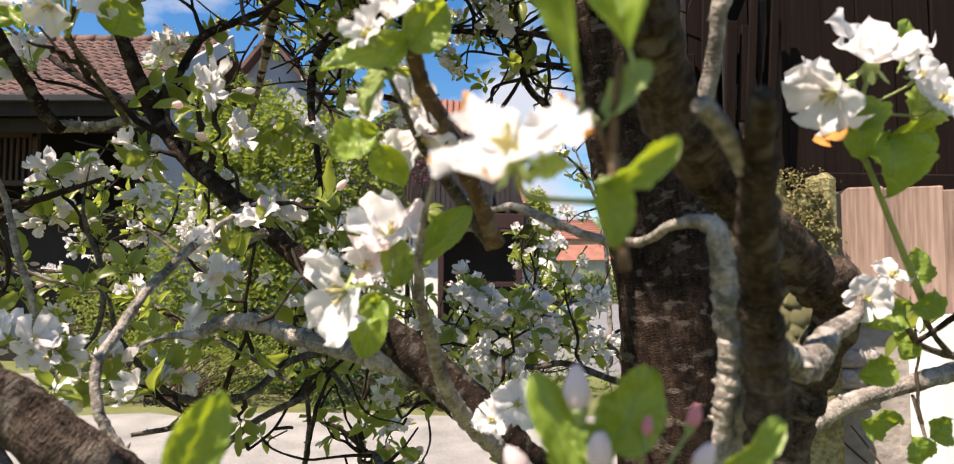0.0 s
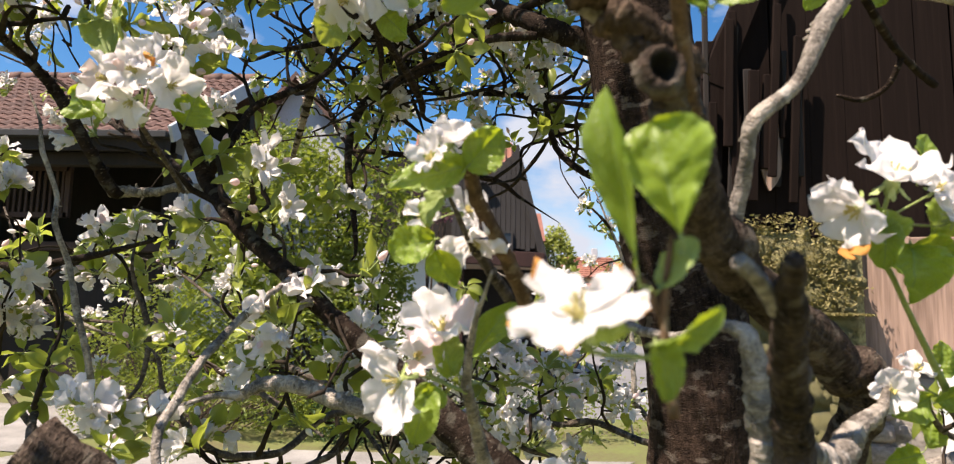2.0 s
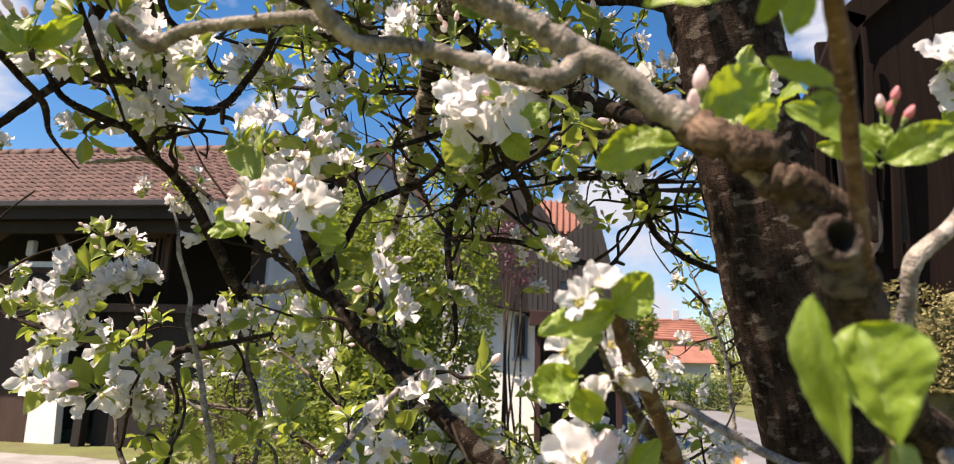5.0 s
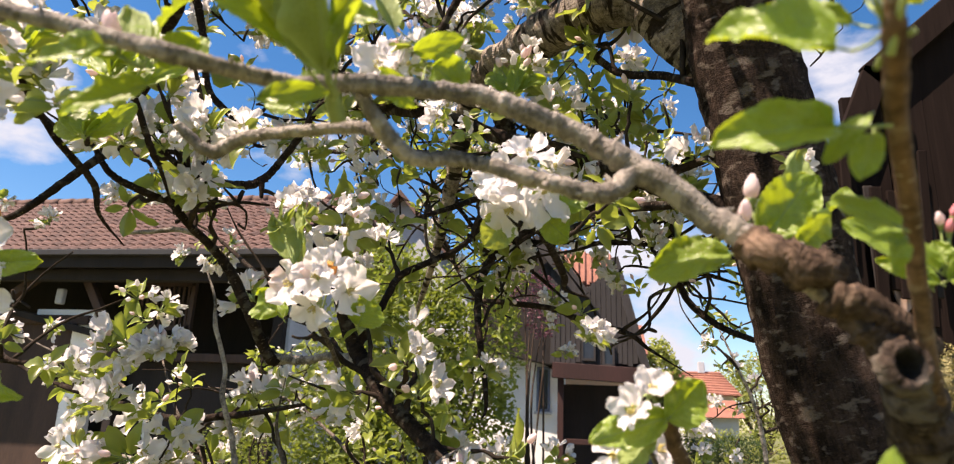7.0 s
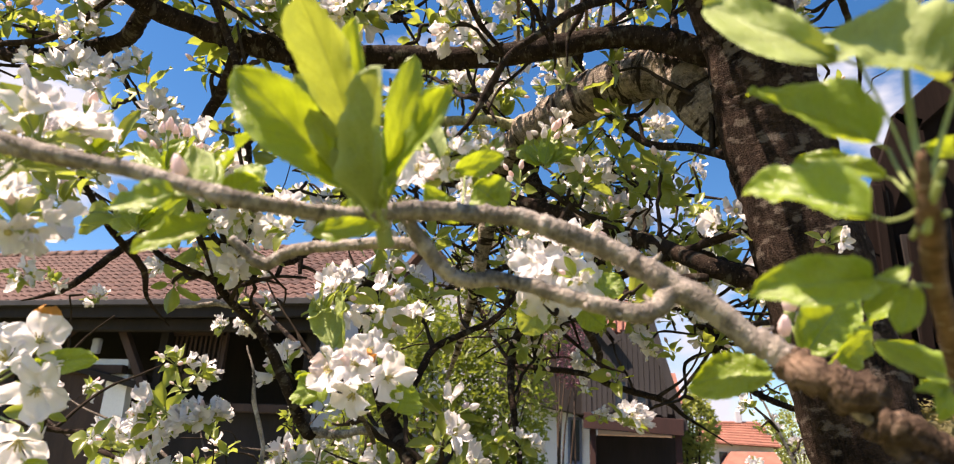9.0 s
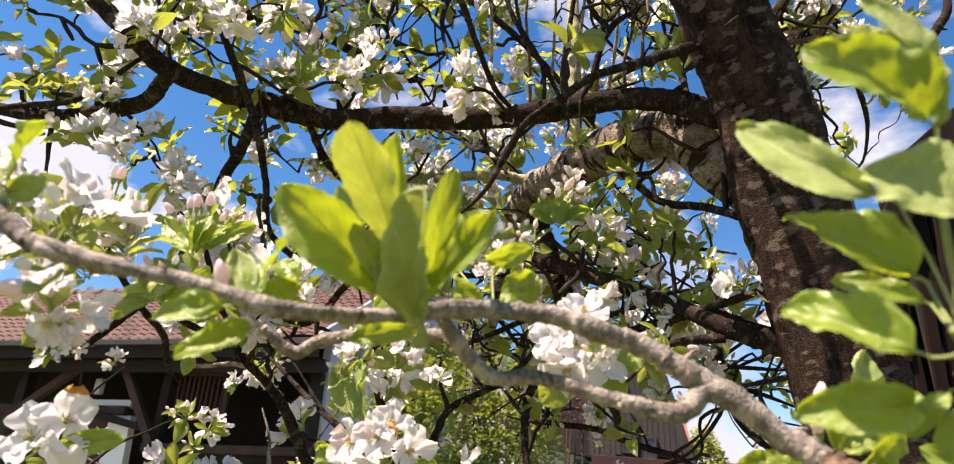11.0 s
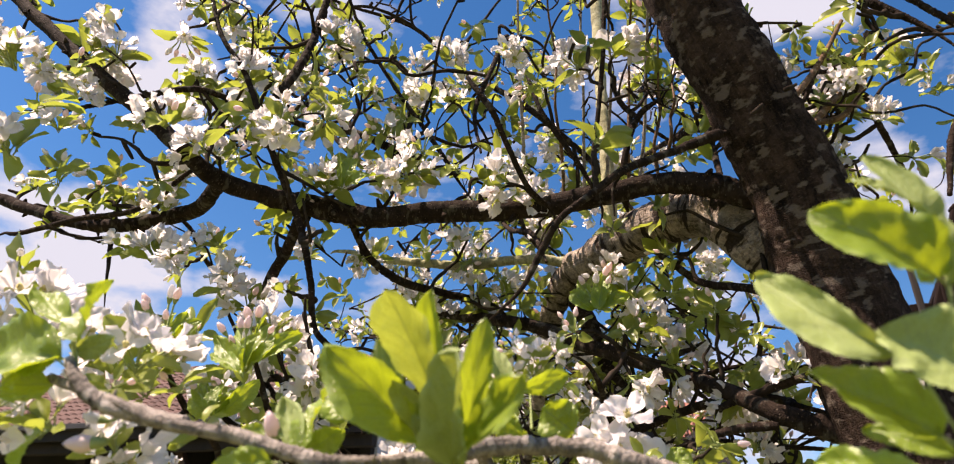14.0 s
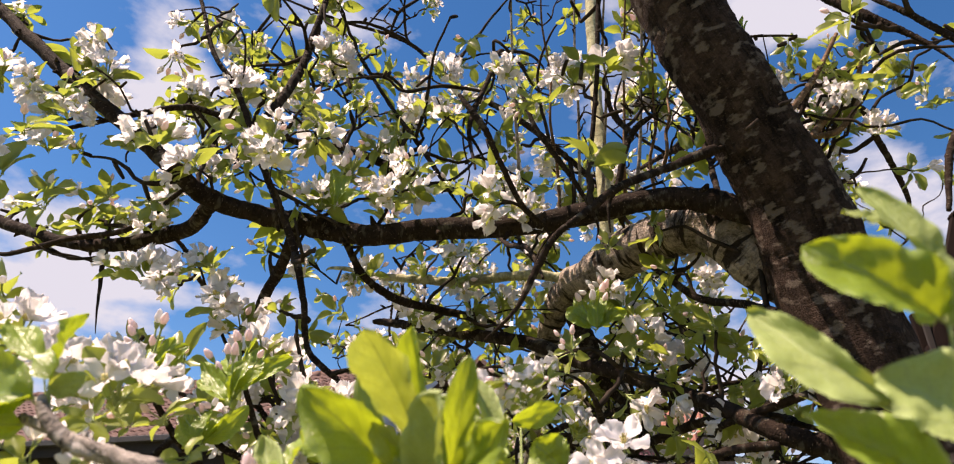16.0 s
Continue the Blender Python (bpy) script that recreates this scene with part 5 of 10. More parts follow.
branch([(-0.2659, 0.1128, 1.6217, 0.0038), (-0.2945, 0.1100, 1.6276, 0.0039), (-0.3127, 0.1082, 1.6337, 0.0037), (-0.3241, 0.1065, 1.6418, 0.0032), (-0.3327, 0.1059, 1.6520, 0.0022)], bark_grey, 0.18, "branch", seed=12, spurs=4)
branch([(0.0605, 0.2188, 1.5052, 0.0034), (0.0557, 0.2091, 1.5144, 0.0033), (0.0473, 0.1899, 1.5367, 0.0029), (0.0350, 0.1607, 1.5592, 0.0029), (0.0197, 0.1262, 1.5761, 0.0029), (0.0078, 0.0964, 1.5815, 0.0030), (0.0050, 0.0886, 1.5864, 0.0020), (0.0031, 0.0828, 1.5933, 0.0010)], bark_red, 0.12, "branch", "upright brown fruit spur with pale dots", seed=13)
branch([(0.2696, 0.3852, 1.7336, 0.0009), (0.2582, 0.3850, 1.6984, 0.0028), (0.2535, 0.3703, 1.6884, 0.0047), (0.2066, 0.3387, 1.6439, 0.0047), (0.1593, 0.3067, 1.5867, 0.0052), (0.1365, 0.2953, 1.5466, 0.0037), (0.1118, 0.2895, 1.5245, 0.0043), (0.1096, 0.2940, 1.5083, 0.0034), (0.1096, 0.3034, 1.4924, 0.0040), (0.1056, 0.3125, 1.4664, 0.0041)], bark_grey, 0.10, "branch", "pale grey knobbly twig", seed=14, spurs=17)
branch([(0.1881, 0.3276, 1.6118, 0.0024), (0.2161, 0.3377, 1.6149, 0.0027), (0.2467, 0.3478, 1.6171, 0.0028), (0.2852, 0.3627, 1.6136, 0.0017), (0.3008, 0.3690, 1.6184, 0.0006)], bark_grey, 0.18, "branch", seed=15, spurs=3)
branch([(0.1871, 0.3276, 1.6126, 0.0024), (0.2100, 0.3471, 1.5986, 0.0026), (0.2332, 0.3668, 1.5888, 0.0023), (0.2648, 0.3864, 1.5775, 0.0024)], bark_shaded, 0.12, "branch", seed=16, spurs=3)
branch([(0.2331, 0.3668, 1.5876, 0.0020), (0.2283, 0.3762, 1.5722, 0.0018), (0.2184, 0.3861, 1.5671, 0.0019), (0.2027, 0.3862, 1.5699, 0.0012)], bark_shaded, 0.12, "branch", seed=17, spurs=1)
branch([(0.0423, 0.6210, 1.9919, 0.0172), (-0.0442, 0.6221, 2.0236, 0.0144), (-0.1358, 0.6220, 2.0192, 0.0142), (-0.2403, 0.6219, 2.0155, 0.0146), (-0.3641, 0.6069, 2.0156, 0.0149), (-0.4417, 0.5815, 2.0060, 0.0141), (-0.5068, 0.5619, 2.0179, 0.0161), (-0.5754, 0.5322, 2.0279, 0.0129), (-0.6189, 0.4722, 2.0265, 0.0122), (-0.6296, 0.4224, 2.0344, 0.0112), (-0.6883, 0.3843, 2.0886, 0.0101), (-0.7906, 0.3572, 2.1740, 0.0093), (-0.9371, 0.3318, 2.3060, 0.0094), (-1.0988, 0.3169, 2.4510, 0.0081), (-1.1254, 0.3200, 2.4715, 0.0049), (-1.1295, 0.3255, 2.5191, 0.0016)], bark_shaded, 0.12, "branch", "long horizontal dark limb", seed=18, spurs=49)
branch([(-0.6236, 0.4824, 2.0342, 0.0100), (-0.7063, 0.5425, 2.0364, 0.0115), (-0.7806, 0.5524, 2.0336, 0.0112), (-0.8556, 0.5524, 2.0314, 0.0106), (-0.9417, 0.5529, 2.0477, 0.0094), (-1.0196, 0.5488, 2.0730, 0.0098), (-1.1220, 0.5452, 2.1132, 0.0094), (-1.1526, 0.5422, 2.1192, 0.0056), (-1.1753, 0.5538, 2.1339, 0.0019)], bark_shaded, 0.12, "branch", seed=19, spurs=18)
branch([(-0.6427, 0.4654, 2.0770, 0.0007), (-0.6714, 0.4949, 2.0775, 0.0020), (-0.7069, 0.5037, 2.0690, 0.0033), (-0.7983, 0.5225, 2.0354, 0.0041), (-0.9058, 0.5224, 2.0340, 0.0042), (-1.0147, 0.5221, 2.0233, 0.0036), (-1.0492, 0.5230, 2.0285, 0.0022), (-1.0764, 0.5280, 2.0256, 0.0007)], bark_shaded, 0.12, "twig", seed=20, spurs=11)
branch([(0.0410, 0.5447, 2.0399, 0.0013), (0.0074, 0.5352, 2.0269, 0.0038), (-0.0022, 0.5218, 2.0169, 0.0063), (-0.0465, 0.5009, 1.9895, 0.0046), (-0.0976, 0.4696, 1.9545, 0.0044), (-0.1345, 0.4585, 1.9216, 0.0039), (-0.1654, 0.4577, 1.8988, 0.0034), (-0.1853, 0.4668, 1.8737, 0.0039), (-0.2105, 0.4740, 1.8317, 0.0023), (-0.2510, 0.4983, 1.8105, 0.0008)], bark_shaded, 0.12, "branch", seed=21, spurs=8)
branch([(0.1122, 0.6815, 1.7180, 0.0154), (0.0346, 0.6724, 1.7423, 0.0111), (-0.0246, 0.7139, 1.7856, 0.0098), (-0.1042, 0.7555, 1.8313, 0.0101), (-0.2083, 0.7974, 1.8837, 0.0105), (-0.2775, 0.8188, 1.9233, 0.0103), (-0.3737, 0.8397, 1.9511, 0.0093), (-0.4496, 0.8707, 1.9781, 0.0082), (-0.5671, 0.9223, 2.0231, 0.0071), (-0.6009, 0.9328, 2.0317, 0.0043), (-0.5916, 0.9523, 2.0432, 0.0014)], bark_shaded, 0.12, "branch", "dark limb descending to the trunk", seed=22, spurs=27)
branch([(0.1110, 0.6976, 1.8928, 0.0326), (0.0527, 0.6793, 1.9417, 0.0350), (0.0180, 0.6761, 1.9927, 0.0370), (-0.0209, 0.6920, 2.0191, 0.0352), (-0.0773, 0.7427, 2.0363, 0.0352), (-0.1332, 0.7927, 2.0370, 0.0336), (-0.1954, 0.8425, 2.0289, 0.0295), (-0.2413, 0.8819, 2.0113, 0.0245), (-0.2680, 0.9206, 1.9731, 0.0190), (-0.2962, 0.9677, 1.8914, 0.0135), (-0.3250, 1.0250, 1.8100, 0.0095), (-0.3600, 1.0800, 1.7300, 0.0060), (-0.4000, 1.1500, 1.6700, 0.0028)], bark_ring, 0.14, "branch", "curved sunlit limb with ringed bark", seed=23)
branch([(-0.1075, 0.9111, 3.5934, 0.0010), (-0.1265, 0.8977, 3.5554, 0.0031), (-0.1234, 0.9145, 3.5196, 0.0051), (-0.1491, 0.8909, 3.1289, 0.0080), (-0.1484, 0.8709, 2.8446, 0.0093), (-0.1462, 0.8434, 2.6289, 0.0114), (-0.1480, 0.8159, 2.4137, 0.0104), (-0.1456, 0.7886, 2.2056, 0.0109), (-0.1459, 0.7947, 2.0933, 0.0112), (-0.1598, 0.8215, 2.0005, 0.0104)], bark_lichen, 0.12, "branch", "pale lichen-covered upright shoot", seed=24)
branch([(-0.0675, 0.5225, 2.6091, 0.0015), (-0.0952, 0.5276, 2.4673, 0.0021), (-0.1032, 0.5339, 2.3612, 0.0027), (-0.1095, 0.5309, 2.2764, 0.0032), (-0.1188, 0.5478, 2.1863, 0.0031), (-0.1314, 0.5652, 2.1122, 0.0030), (-0.1436, 0.5831, 2.0505, 0.0030), (-0.1431, 0.6018, 2.0148, 0.0036)], bark_shaded, 0.12, "branch", seed=25, spurs=21)
branch([(-0.7694, 0.4200, 2.5387, 0.0016), (-0.6893, 0.4240, 2.3663, 0.0028), (-0.6413, 0.4300, 2.2510, 0.0033), (-0.6046, 0.4480, 2.1937, 0.0039), (-0.5769, 0.4658, 2.1299, 0.0044), (-0.5557, 0.4837, 2.0702, 0.0044), (-0.5245, 0.5013, 2.0025, 0.0048), (-0.5100, 0.5198, 1.9579, 0.0048), (-0.4974, 0.5377, 1.8971, 0.0041), (-0.4978, 0.5658, 1.8433, 0.0041), (-0.4692, 0.5948, 1.8126, 0.0036), (-0.4545, 0.6052, 1.7921, 0.0022), (-0.4400, 0.6111, 1.7910, 0.0007)], bark_shaded, 0.12, "branch", seed=26, spurs=28)
branch([(-0.5472, 0.5504, 2.8340, 0.0018), (-0.5495, 0.5432, 2.6292, 0.0034), (-0.5487, 0.5376, 2.4676, 0.0047), (-0.5592, 0.5337, 2.3554, 0.0059), (-0.5562, 0.5214, 2.2910, 0.0065), (-0.5594, 0.4986, 2.2103, 0.0068), (-0.5728, 0.4815, 2.1511, 0.0052), (-0.5878, 0.4676, 2.0991, 0.0031), (-0.5746, 0.4560, 2.0652, 0.0010)], bark_shaded, 0.12, "branch", seed=27, spurs=24)
branch([(-0.8509, 0.3514, 2.0954, 0.0006), (-0.8324, 0.3803, 2.1114, 0.0019), (-0.8126, 0.4059, 2.1362, 0.0032), (-0.7639, 0.4475, 2.1799, 0.0041), (-0.7251, 0.4888, 2.2171, 0.0049), (-0.6982, 0.5292, 2.2270, 0.0044), (-0.6610, 0.5793, 2.2298, 0.0045), (-0.6007, 0.6291, 2.2241, 0.0054), (-0.5329, 0.6488, 2.2149, 0.0062), (-0.4566, 0.6572, 2.1690, 0.0067), (-0.3910, 0.6556, 2.1221, 0.0065), (-0.3530, 0.6609, 2.1129, 0.0039), (-0.3116, 0.6813, 2.0960, 0.0013)], bark_shaded, 0.12, "branch", seed=28, spurs=20)
branch([(-0.6080, 0.6301, 2.5146, 0.0005), (-0.5817, 0.6300, 2.4971, 0.0016), (-0.5677, 0.6377, 2.4682, 0.0026), (-0.5189, 0.6347, 2.3828, 0.0032), (-0.4649, 0.6413, 2.2857, 0.0031), (-0.4174, 0.6487, 2.2102, 0.0037), (-0.3750, 0.6462, 2.1391, 0.0036), (-0.3546, 0.6656, 2.1028, 0.0022), (-0.3298, 0.6721, 2.0637, 0.0007)], bark_shaded, 0.12, "twig", seed=29, spurs=13)
branch([(-0.5369, 0.5517, 2.0118, 0.0083), (-0.5696, 0.5805, 1.9785, 0.0079), (-0.6190, 0.6194, 1.9442, 0.0075), (-0.6491, 0.6482, 1.9108, 0.0069), (-0.7239, 0.6963, 1.8551, 0.0065), (-0.7513, 0.7081, 1.8399, 0.0039), (-0.7841, 0.7558, 1.8318, 0.0013)], bark_shaded, 0.12, "branch", seed=30, spurs=9)
branch([(-0.2471, 0.3825, 2.0385, 0.0020), (-0.2337, 0.3867, 2.0155, 0.0034), (-0.2222, 0.3961, 1.9977, 0.0034), (-0.2162, 0.4205, 1.9808, 0.0030), (-0.2039, 0.4695, 1.9511, 0.0030), (-0.1875, 0.5159, 1.9442, 0.0018), (-0.1816, 0.5495, 1.9268, 0.0006)], bark_shaded, 0.12, "branch", seed=31, spurs=4)
branch([(-0.2176, 0.5270, 2.1642, 0.0025), (-0.1999, 0.5247, 2.0995, 0.0030), (-0.1796, 0.5435, 2.0639, 0.0035), (-0.1571, 0.5724, 2.0309, 0.0030), (-0.1391, 0.6006, 1.9915, 0.0018), (-0.1437, 0.6170, 1.9735, 0.0006)], bark_shaded, 0.12, "twig", seed=32, spurs=5)
branch([(-0.0539, 0.5756, 2.1235, 0.0024), (-0.0797, 0.5749, 2.1044, 0.0042), (-0.0961, 0.5737, 2.0705, 0.0041), (-0.1078, 0.5824, 2.0319, 0.0041), (-0.1217, 0.5881, 2.0079, 0.0025), (-0.1236, 0.5940, 1.9709, 0.0008)], bark_shaded, 0.12, "twig", seed=33, spurs=3)
branch([(-0.1125, 0.5769, 2.1614, 0.0025), (-0.1025, 0.5757, 2.1262, 0.0037), (-0.0837, 0.5747, 2.0981, 0.0036)], bark_shaded, 0.12, "twig", seed=34, spurs=2)
branch([(0.1102, 0.5730, 2.0484, 0.0042), (0.1330, 0.5840, 2.0785, 0.0043), (0.1643, 0.5953, 2.1151, 0.0037), (0.1882, 0.6065, 2.1496, 0.0030), (0.2064, 0.6084, 2.2033, 0.0023)], bark_red, 0.12, "twig", seed=35)
branch([(0.1138, 0.5731, 2.0505, 0.0035), (0.1431, 0.5834, 2.0605, 0.0036), (0.1707, 0.5946, 2.0950, 0.0029), (0.1938, 0.6063, 2.1436, 0.0023)], bark_red, 0.12, "twig", seed=36)
branch([(0.0953, 0.5540, 2.0780, 0.0035), (0.1226, 0.5654, 2.1179, 0.0036), (0.1478, 0.5768, 2.1593, 0.0030), (0.1756, 0.5886, 2.2106, 0.0023)], bark_red, 0.12, "twig", seed=37)
branch([(0.1278, 0.5912, 1.9962, 0.0022), (0.1543, 0.6017, 2.0101, 0.0022), (0.1688, 0.6024, 2.0301, 0.0016)], bark_shaded, 0.12, "twig", seed=38, spurs=1)
branch([(0.2662, 0.5335, 2.0816, 0.0009), (0.2583, 0.5269, 2.0576, 0.0026), (0.2504, 0.5222, 2.0281, 0.0044), (0.2256, 0.5210, 1.9921, 0.0043), (0.2110, 0.5200, 1.9634, 0.0037), (0.1945, 0.5180, 1.9075, 0.0023)], bark_shaded, 0.12, "branch", seed=39, spurs=4)
branch([(0.1153, 0.5724, 2.3353, 0.0010), (0.1467, 0.5683, 2.3056, 0.0029), (0.1714, 0.5808, 2.2713, 0.0049), (0.2096, 0.5791, 2.2230, 0.0059), (0.2490, 0.5774, 2.1753, 0.0034), (0.2664, 0.5755, 2.1460, 0.0020), (0.2850, 0.5762, 2.1105, 0.0007)], bark_shaded, 0.12, "branch", seed=41, spurs=4)
branch([(0.1944, 0.5451, 2.2556, 0.0007), (0.2102, 0.5499, 2.2220, 0.0020), (0.2253, 0.5484, 2.2032, 0.0034), (0.2482, 0.5472, 2.1704, 0.0038), (0.2795, 0.5452, 2.1130, 0.0041), (0.2770, 0.5463, 2.0637, 0.0025), (0.2873, 0.5833, 2.0399, 0.0008)], bark_shaded, 0.12, "branch", seed=42, spurs=3)
branch([(-0.8657, 0.5523, 2.0292, 0.0035), (-0.8566, 0.5508, 1.9861, 0.0034), (-0.8500, 0.5501, 1.9651, 0.0027), (-0.8318, 0.5425, 1.9219, 0.0016), (-0.8236, 0.5452, 1.8861, 0.0005)], bark_shaded, 0.12, "twig", seed=43, spurs=2)
branch([(-0.8045, 0.5878, 2.1009, 0.0007), (-0.8086, 0.6021, 2.0776, 0.0022), (-0.7878, 0.6232, 2.0527, 0.0037), (-0.7673, 0.6418, 2.0121, 0.0037), (-0.7433, 0.6606, 1.9773, 0.0037), (-0.7279, 0.6665, 1.9396, 0.0022), (-0.7087, 0.6964, 1.9187, 0.0007)], bark_shaded, 0.12, "twig", seed=44, spurs=3)
branch([(-0.6607, 0.8351, 2.0992, 0.0009), (-0.6506, 0.8368, 2.1041, 0.0026), (-0.6063, 0.8246, 2.0901, 0.0043), (-0.5560, 0.8239, 2.0714, 0.0059), (-0.4628, 0.8233, 2.0525, 0.0073), (-0.3964, 0.8229, 2.0408, 0.0080), (-0.2820, 0.8228, 2.0395, 0.0077), (-0.2252, 0.8427, 2.0365, 0.0085)], bark_lichen, 0.12, "branch", seed=45)
branch([(-0.4825, 0.5915, 2.0061, 0.0046), (-0.4719, 0.6404, 1.9735, 0.0054), (-0.4569, 0.7204, 1.9718, 0.0065), (-0.4268, 0.8009, 1.9857, 0.0062), (-0.3746, 0.8712, 1.9915, 0.0065), (-0.3522, 0.8977, 1.9848, 0.0039), (-0.3411, 0.9203, 1.9758, 0.0013)], bark_shaded, 0.12, "branch", seed=46, spurs=11)
branch([(-0.2399, 0.8725, 2.0294, 0.0112), (-0.2032, 0.8998, 1.9514, 0.0156), (-0.1861, 0.9178, 1.8944, 0.0108), (-0.1594, 0.9366, 1.8590, 0.0062), (-0.1353, 0.9524, 1.8293, 0.0037), (-0.1208, 0.9766, 1.8082, 0.0012)], bark_shaded, 0.12, "branch", seed=47, spurs=7)
branch([(0.0703, 0.6364, 1.8576, 0.0054), (0.0193, 0.6778, 1.8972, 0.0052), (-0.0276, 0.7188, 1.9264, 0.0050), (-0.0642, 0.7404, 1.9706, 0.0046), (-0.0948, 0.7546, 2.0095, 0.0028), (-0.1123, 0.7561, 2.0532, 0.0009)], bark_shaded, 0.12, "branch", seed=48, spurs=7)
branch([(0.0686, 0.6537, 1.7815, 0.0042), (0.0321, 0.6735, 1.7737, 0.0048), (-0.0266, 0.7131, 1.7630, 0.0040), (-0.0355, 0.7335, 1.7393, 0.0024), (-0.0822, 0.7760, 1.7321, 0.0008)], bark_shaded, 0.12, "branch", seed=49, spurs=3)
branch([(0.0270, 0.6720, 1.7321, 0.0053), (-0.0181, 0.6719, 1.7286, 0.0048), (-0.0583, 0.6715, 1.7181, 0.0037), (-0.0927, 0.6811, 1.7061, 0.0027), (-0.1188, 0.6946, 1.6966, 0.0016), (-0.1296, 0.7066, 1.6935, 0.0005)], bark_shaded, 0.12, "branch", seed=50, spurs=4)
branch([(-0.6235, 0.4721, 1.7820, 0.0007), (-0.5816, 0.5001, 1.7542, 0.0022), (-0.5555, 0.5115, 1.7207, 0.0036), (-0.5151, 0.5309, 1.7023, 0.0041), (-0.5044, 0.5408, 1.7005, 0.0046), (-0.4915, 0.5601, 1.6803, 0.0042), (-0.4783, 0.5895, 1.6623, 0.0049), (-0.4616, 0.6086, 1.6357, 0.0060), (-0.4417, 0.6270, 1.5909, 0.0061), (-0.4309, 0.6557, 1.5529, 0.0068), (-0.4218, 0.6655, 1.5456, 0.0063)], bark_shaded, 0.12, "branch", seed=51, spurs=9)
branch([(-0.5698, 0.5175, 1.8125, 0.0006), (-0.5565, 0.5158, 1.7797, 0.0019), (-0.5210, 0.5130, 1.7640, 0.0031), (-0.4930, 0.5121, 1.7388, 0.0031), (-0.4830, 0.5319, 1.7304, 0.0037), (-0.4659, 0.5517, 1.7261, 0.0042), (-0.4353, 0.5718, 1.7290, 0.0048), (-0.4206, 0.5823, 1.7431, 0.0044), (-0.4066, 0.5830, 1.7621, 0.0040), (-0.3841, 0.5737, 1.7839, 0.0039), (-0.3627, 0.5647, 1.8119, 0.0029), (-0.3474, 0.5554, 1.8210, 0.0017), (-0.3158, 0.5524, 1.8488, 0.0006)], bark_shaded, 0.12, "branch", seed=52, spurs=8)
branch([(-0.4229, 0.5770, 1.7340, 0.0034), (-0.4206, 0.5764, 1.7152, 0.0020)], bark_shaded, 0.12, "twig", seed=53, spurs=0)
branch([(-0.6046, 0.6104, 1.6866, 0.0020), (-0.5773, 0.6104, 1.6880, 0.0026), (-0.5365, 0.6105, 1.6894, 0.0030), (-0.5079, 0.6101, 1.6797, 0.0030), (-0.4705, 0.6092, 1.6525, 0.0035)], bark_grey, 0.20, "twig", seed=54, spurs=8)
branch([(-0.4363, 0.6656, 1.5496, 0.0069), (-0.3907, 0.6656, 1.5488, 0.0048), (-0.3576, 0.6608, 1.5538, 0.0047), (-0.3228, 0.6556, 1.5493, 0.0067)], bark_grey, 0.18, "branch", seed=55, spurs=6)
branch([(-0.3447, 0.6008, 1.6944, 0.0011), (-0.3585, 0.6168, 1.6675, 0.0034), (-0.3493, 0.6286, 1.6354, 0.0056), (-0.3395, 0.6375, 1.6041, 0.0072), (-0.3252, 0.6560, 1.5609, 0.0094), (-0.2755, 0.6241, 1.5080, 0.0088), (-0.2185, 0.5926, 1.4640, 0.0087), (-0.1671, 0.5612, 1.4251, 0.0087), (-0.1247, 0.5501, 1.3920, 0.0105), (-0.0854, 0.5439, 1.3601, 0.0131), (-0.0425, 0.5377, 1.3250, 0.0160), (0.0080, 0.5263, 1.2840, 0.0169), (0.0408, 0.5226, 1.2578, 0.0101), (0.0884, 0.5378, 1.2328, 0.0034)], bark_shaded, 0.12, "branch", "dark slanting limb", seed=56, spurs=18)
branch([(-0.3268, 0.6561, 1.5629, 0.0062), (-0.3058, 0.6677, 1.6082, 0.0043), (-0.2919, 0.6892, 1.6518, 0.0044), (-0.2568, 0.7000, 1.6737, 0.0039), (-0.2215, 0.7006, 1.6919, 0.0034), (-0.1892, 0.7120, 1.7324, 0.0029), (-0.1528, 0.7088, 1.7720, 0.0017), (-0.1508, 0.7217, 1.7976, 0.0006)], bark_shaded, 0.12, "branch", seed=57, spurs=8)
branch([(-0.2186, 0.8826, 1.4918, 0.0008), (-0.2160, 0.9036, 1.5063, 0.0025), (-0.2195, 0.9057, 1.5473, 0.0041), (-0.2382, 0.9294, 1.6520, 0.0058), (-0.2291, 0.9521, 1.7303, 0.0067), (-0.1827, 0.9536, 1.7735, 0.0067), (-0.1447, 0.9542, 1.7898, 0.0067), (-0.0773, 0.9450, 1.8124, 0.0067), (-0.0032, 0.8649, 1.8115, 0.0068), (0.0488, 0.7637, 1.7781, 0.0073), (0.0597, 0.7371, 1.7668, 0.0044), (0.0885, 0.6950, 1.7468, 0.0015)], bark_shaded, 0.12, "branch", seed=58, spurs=20)
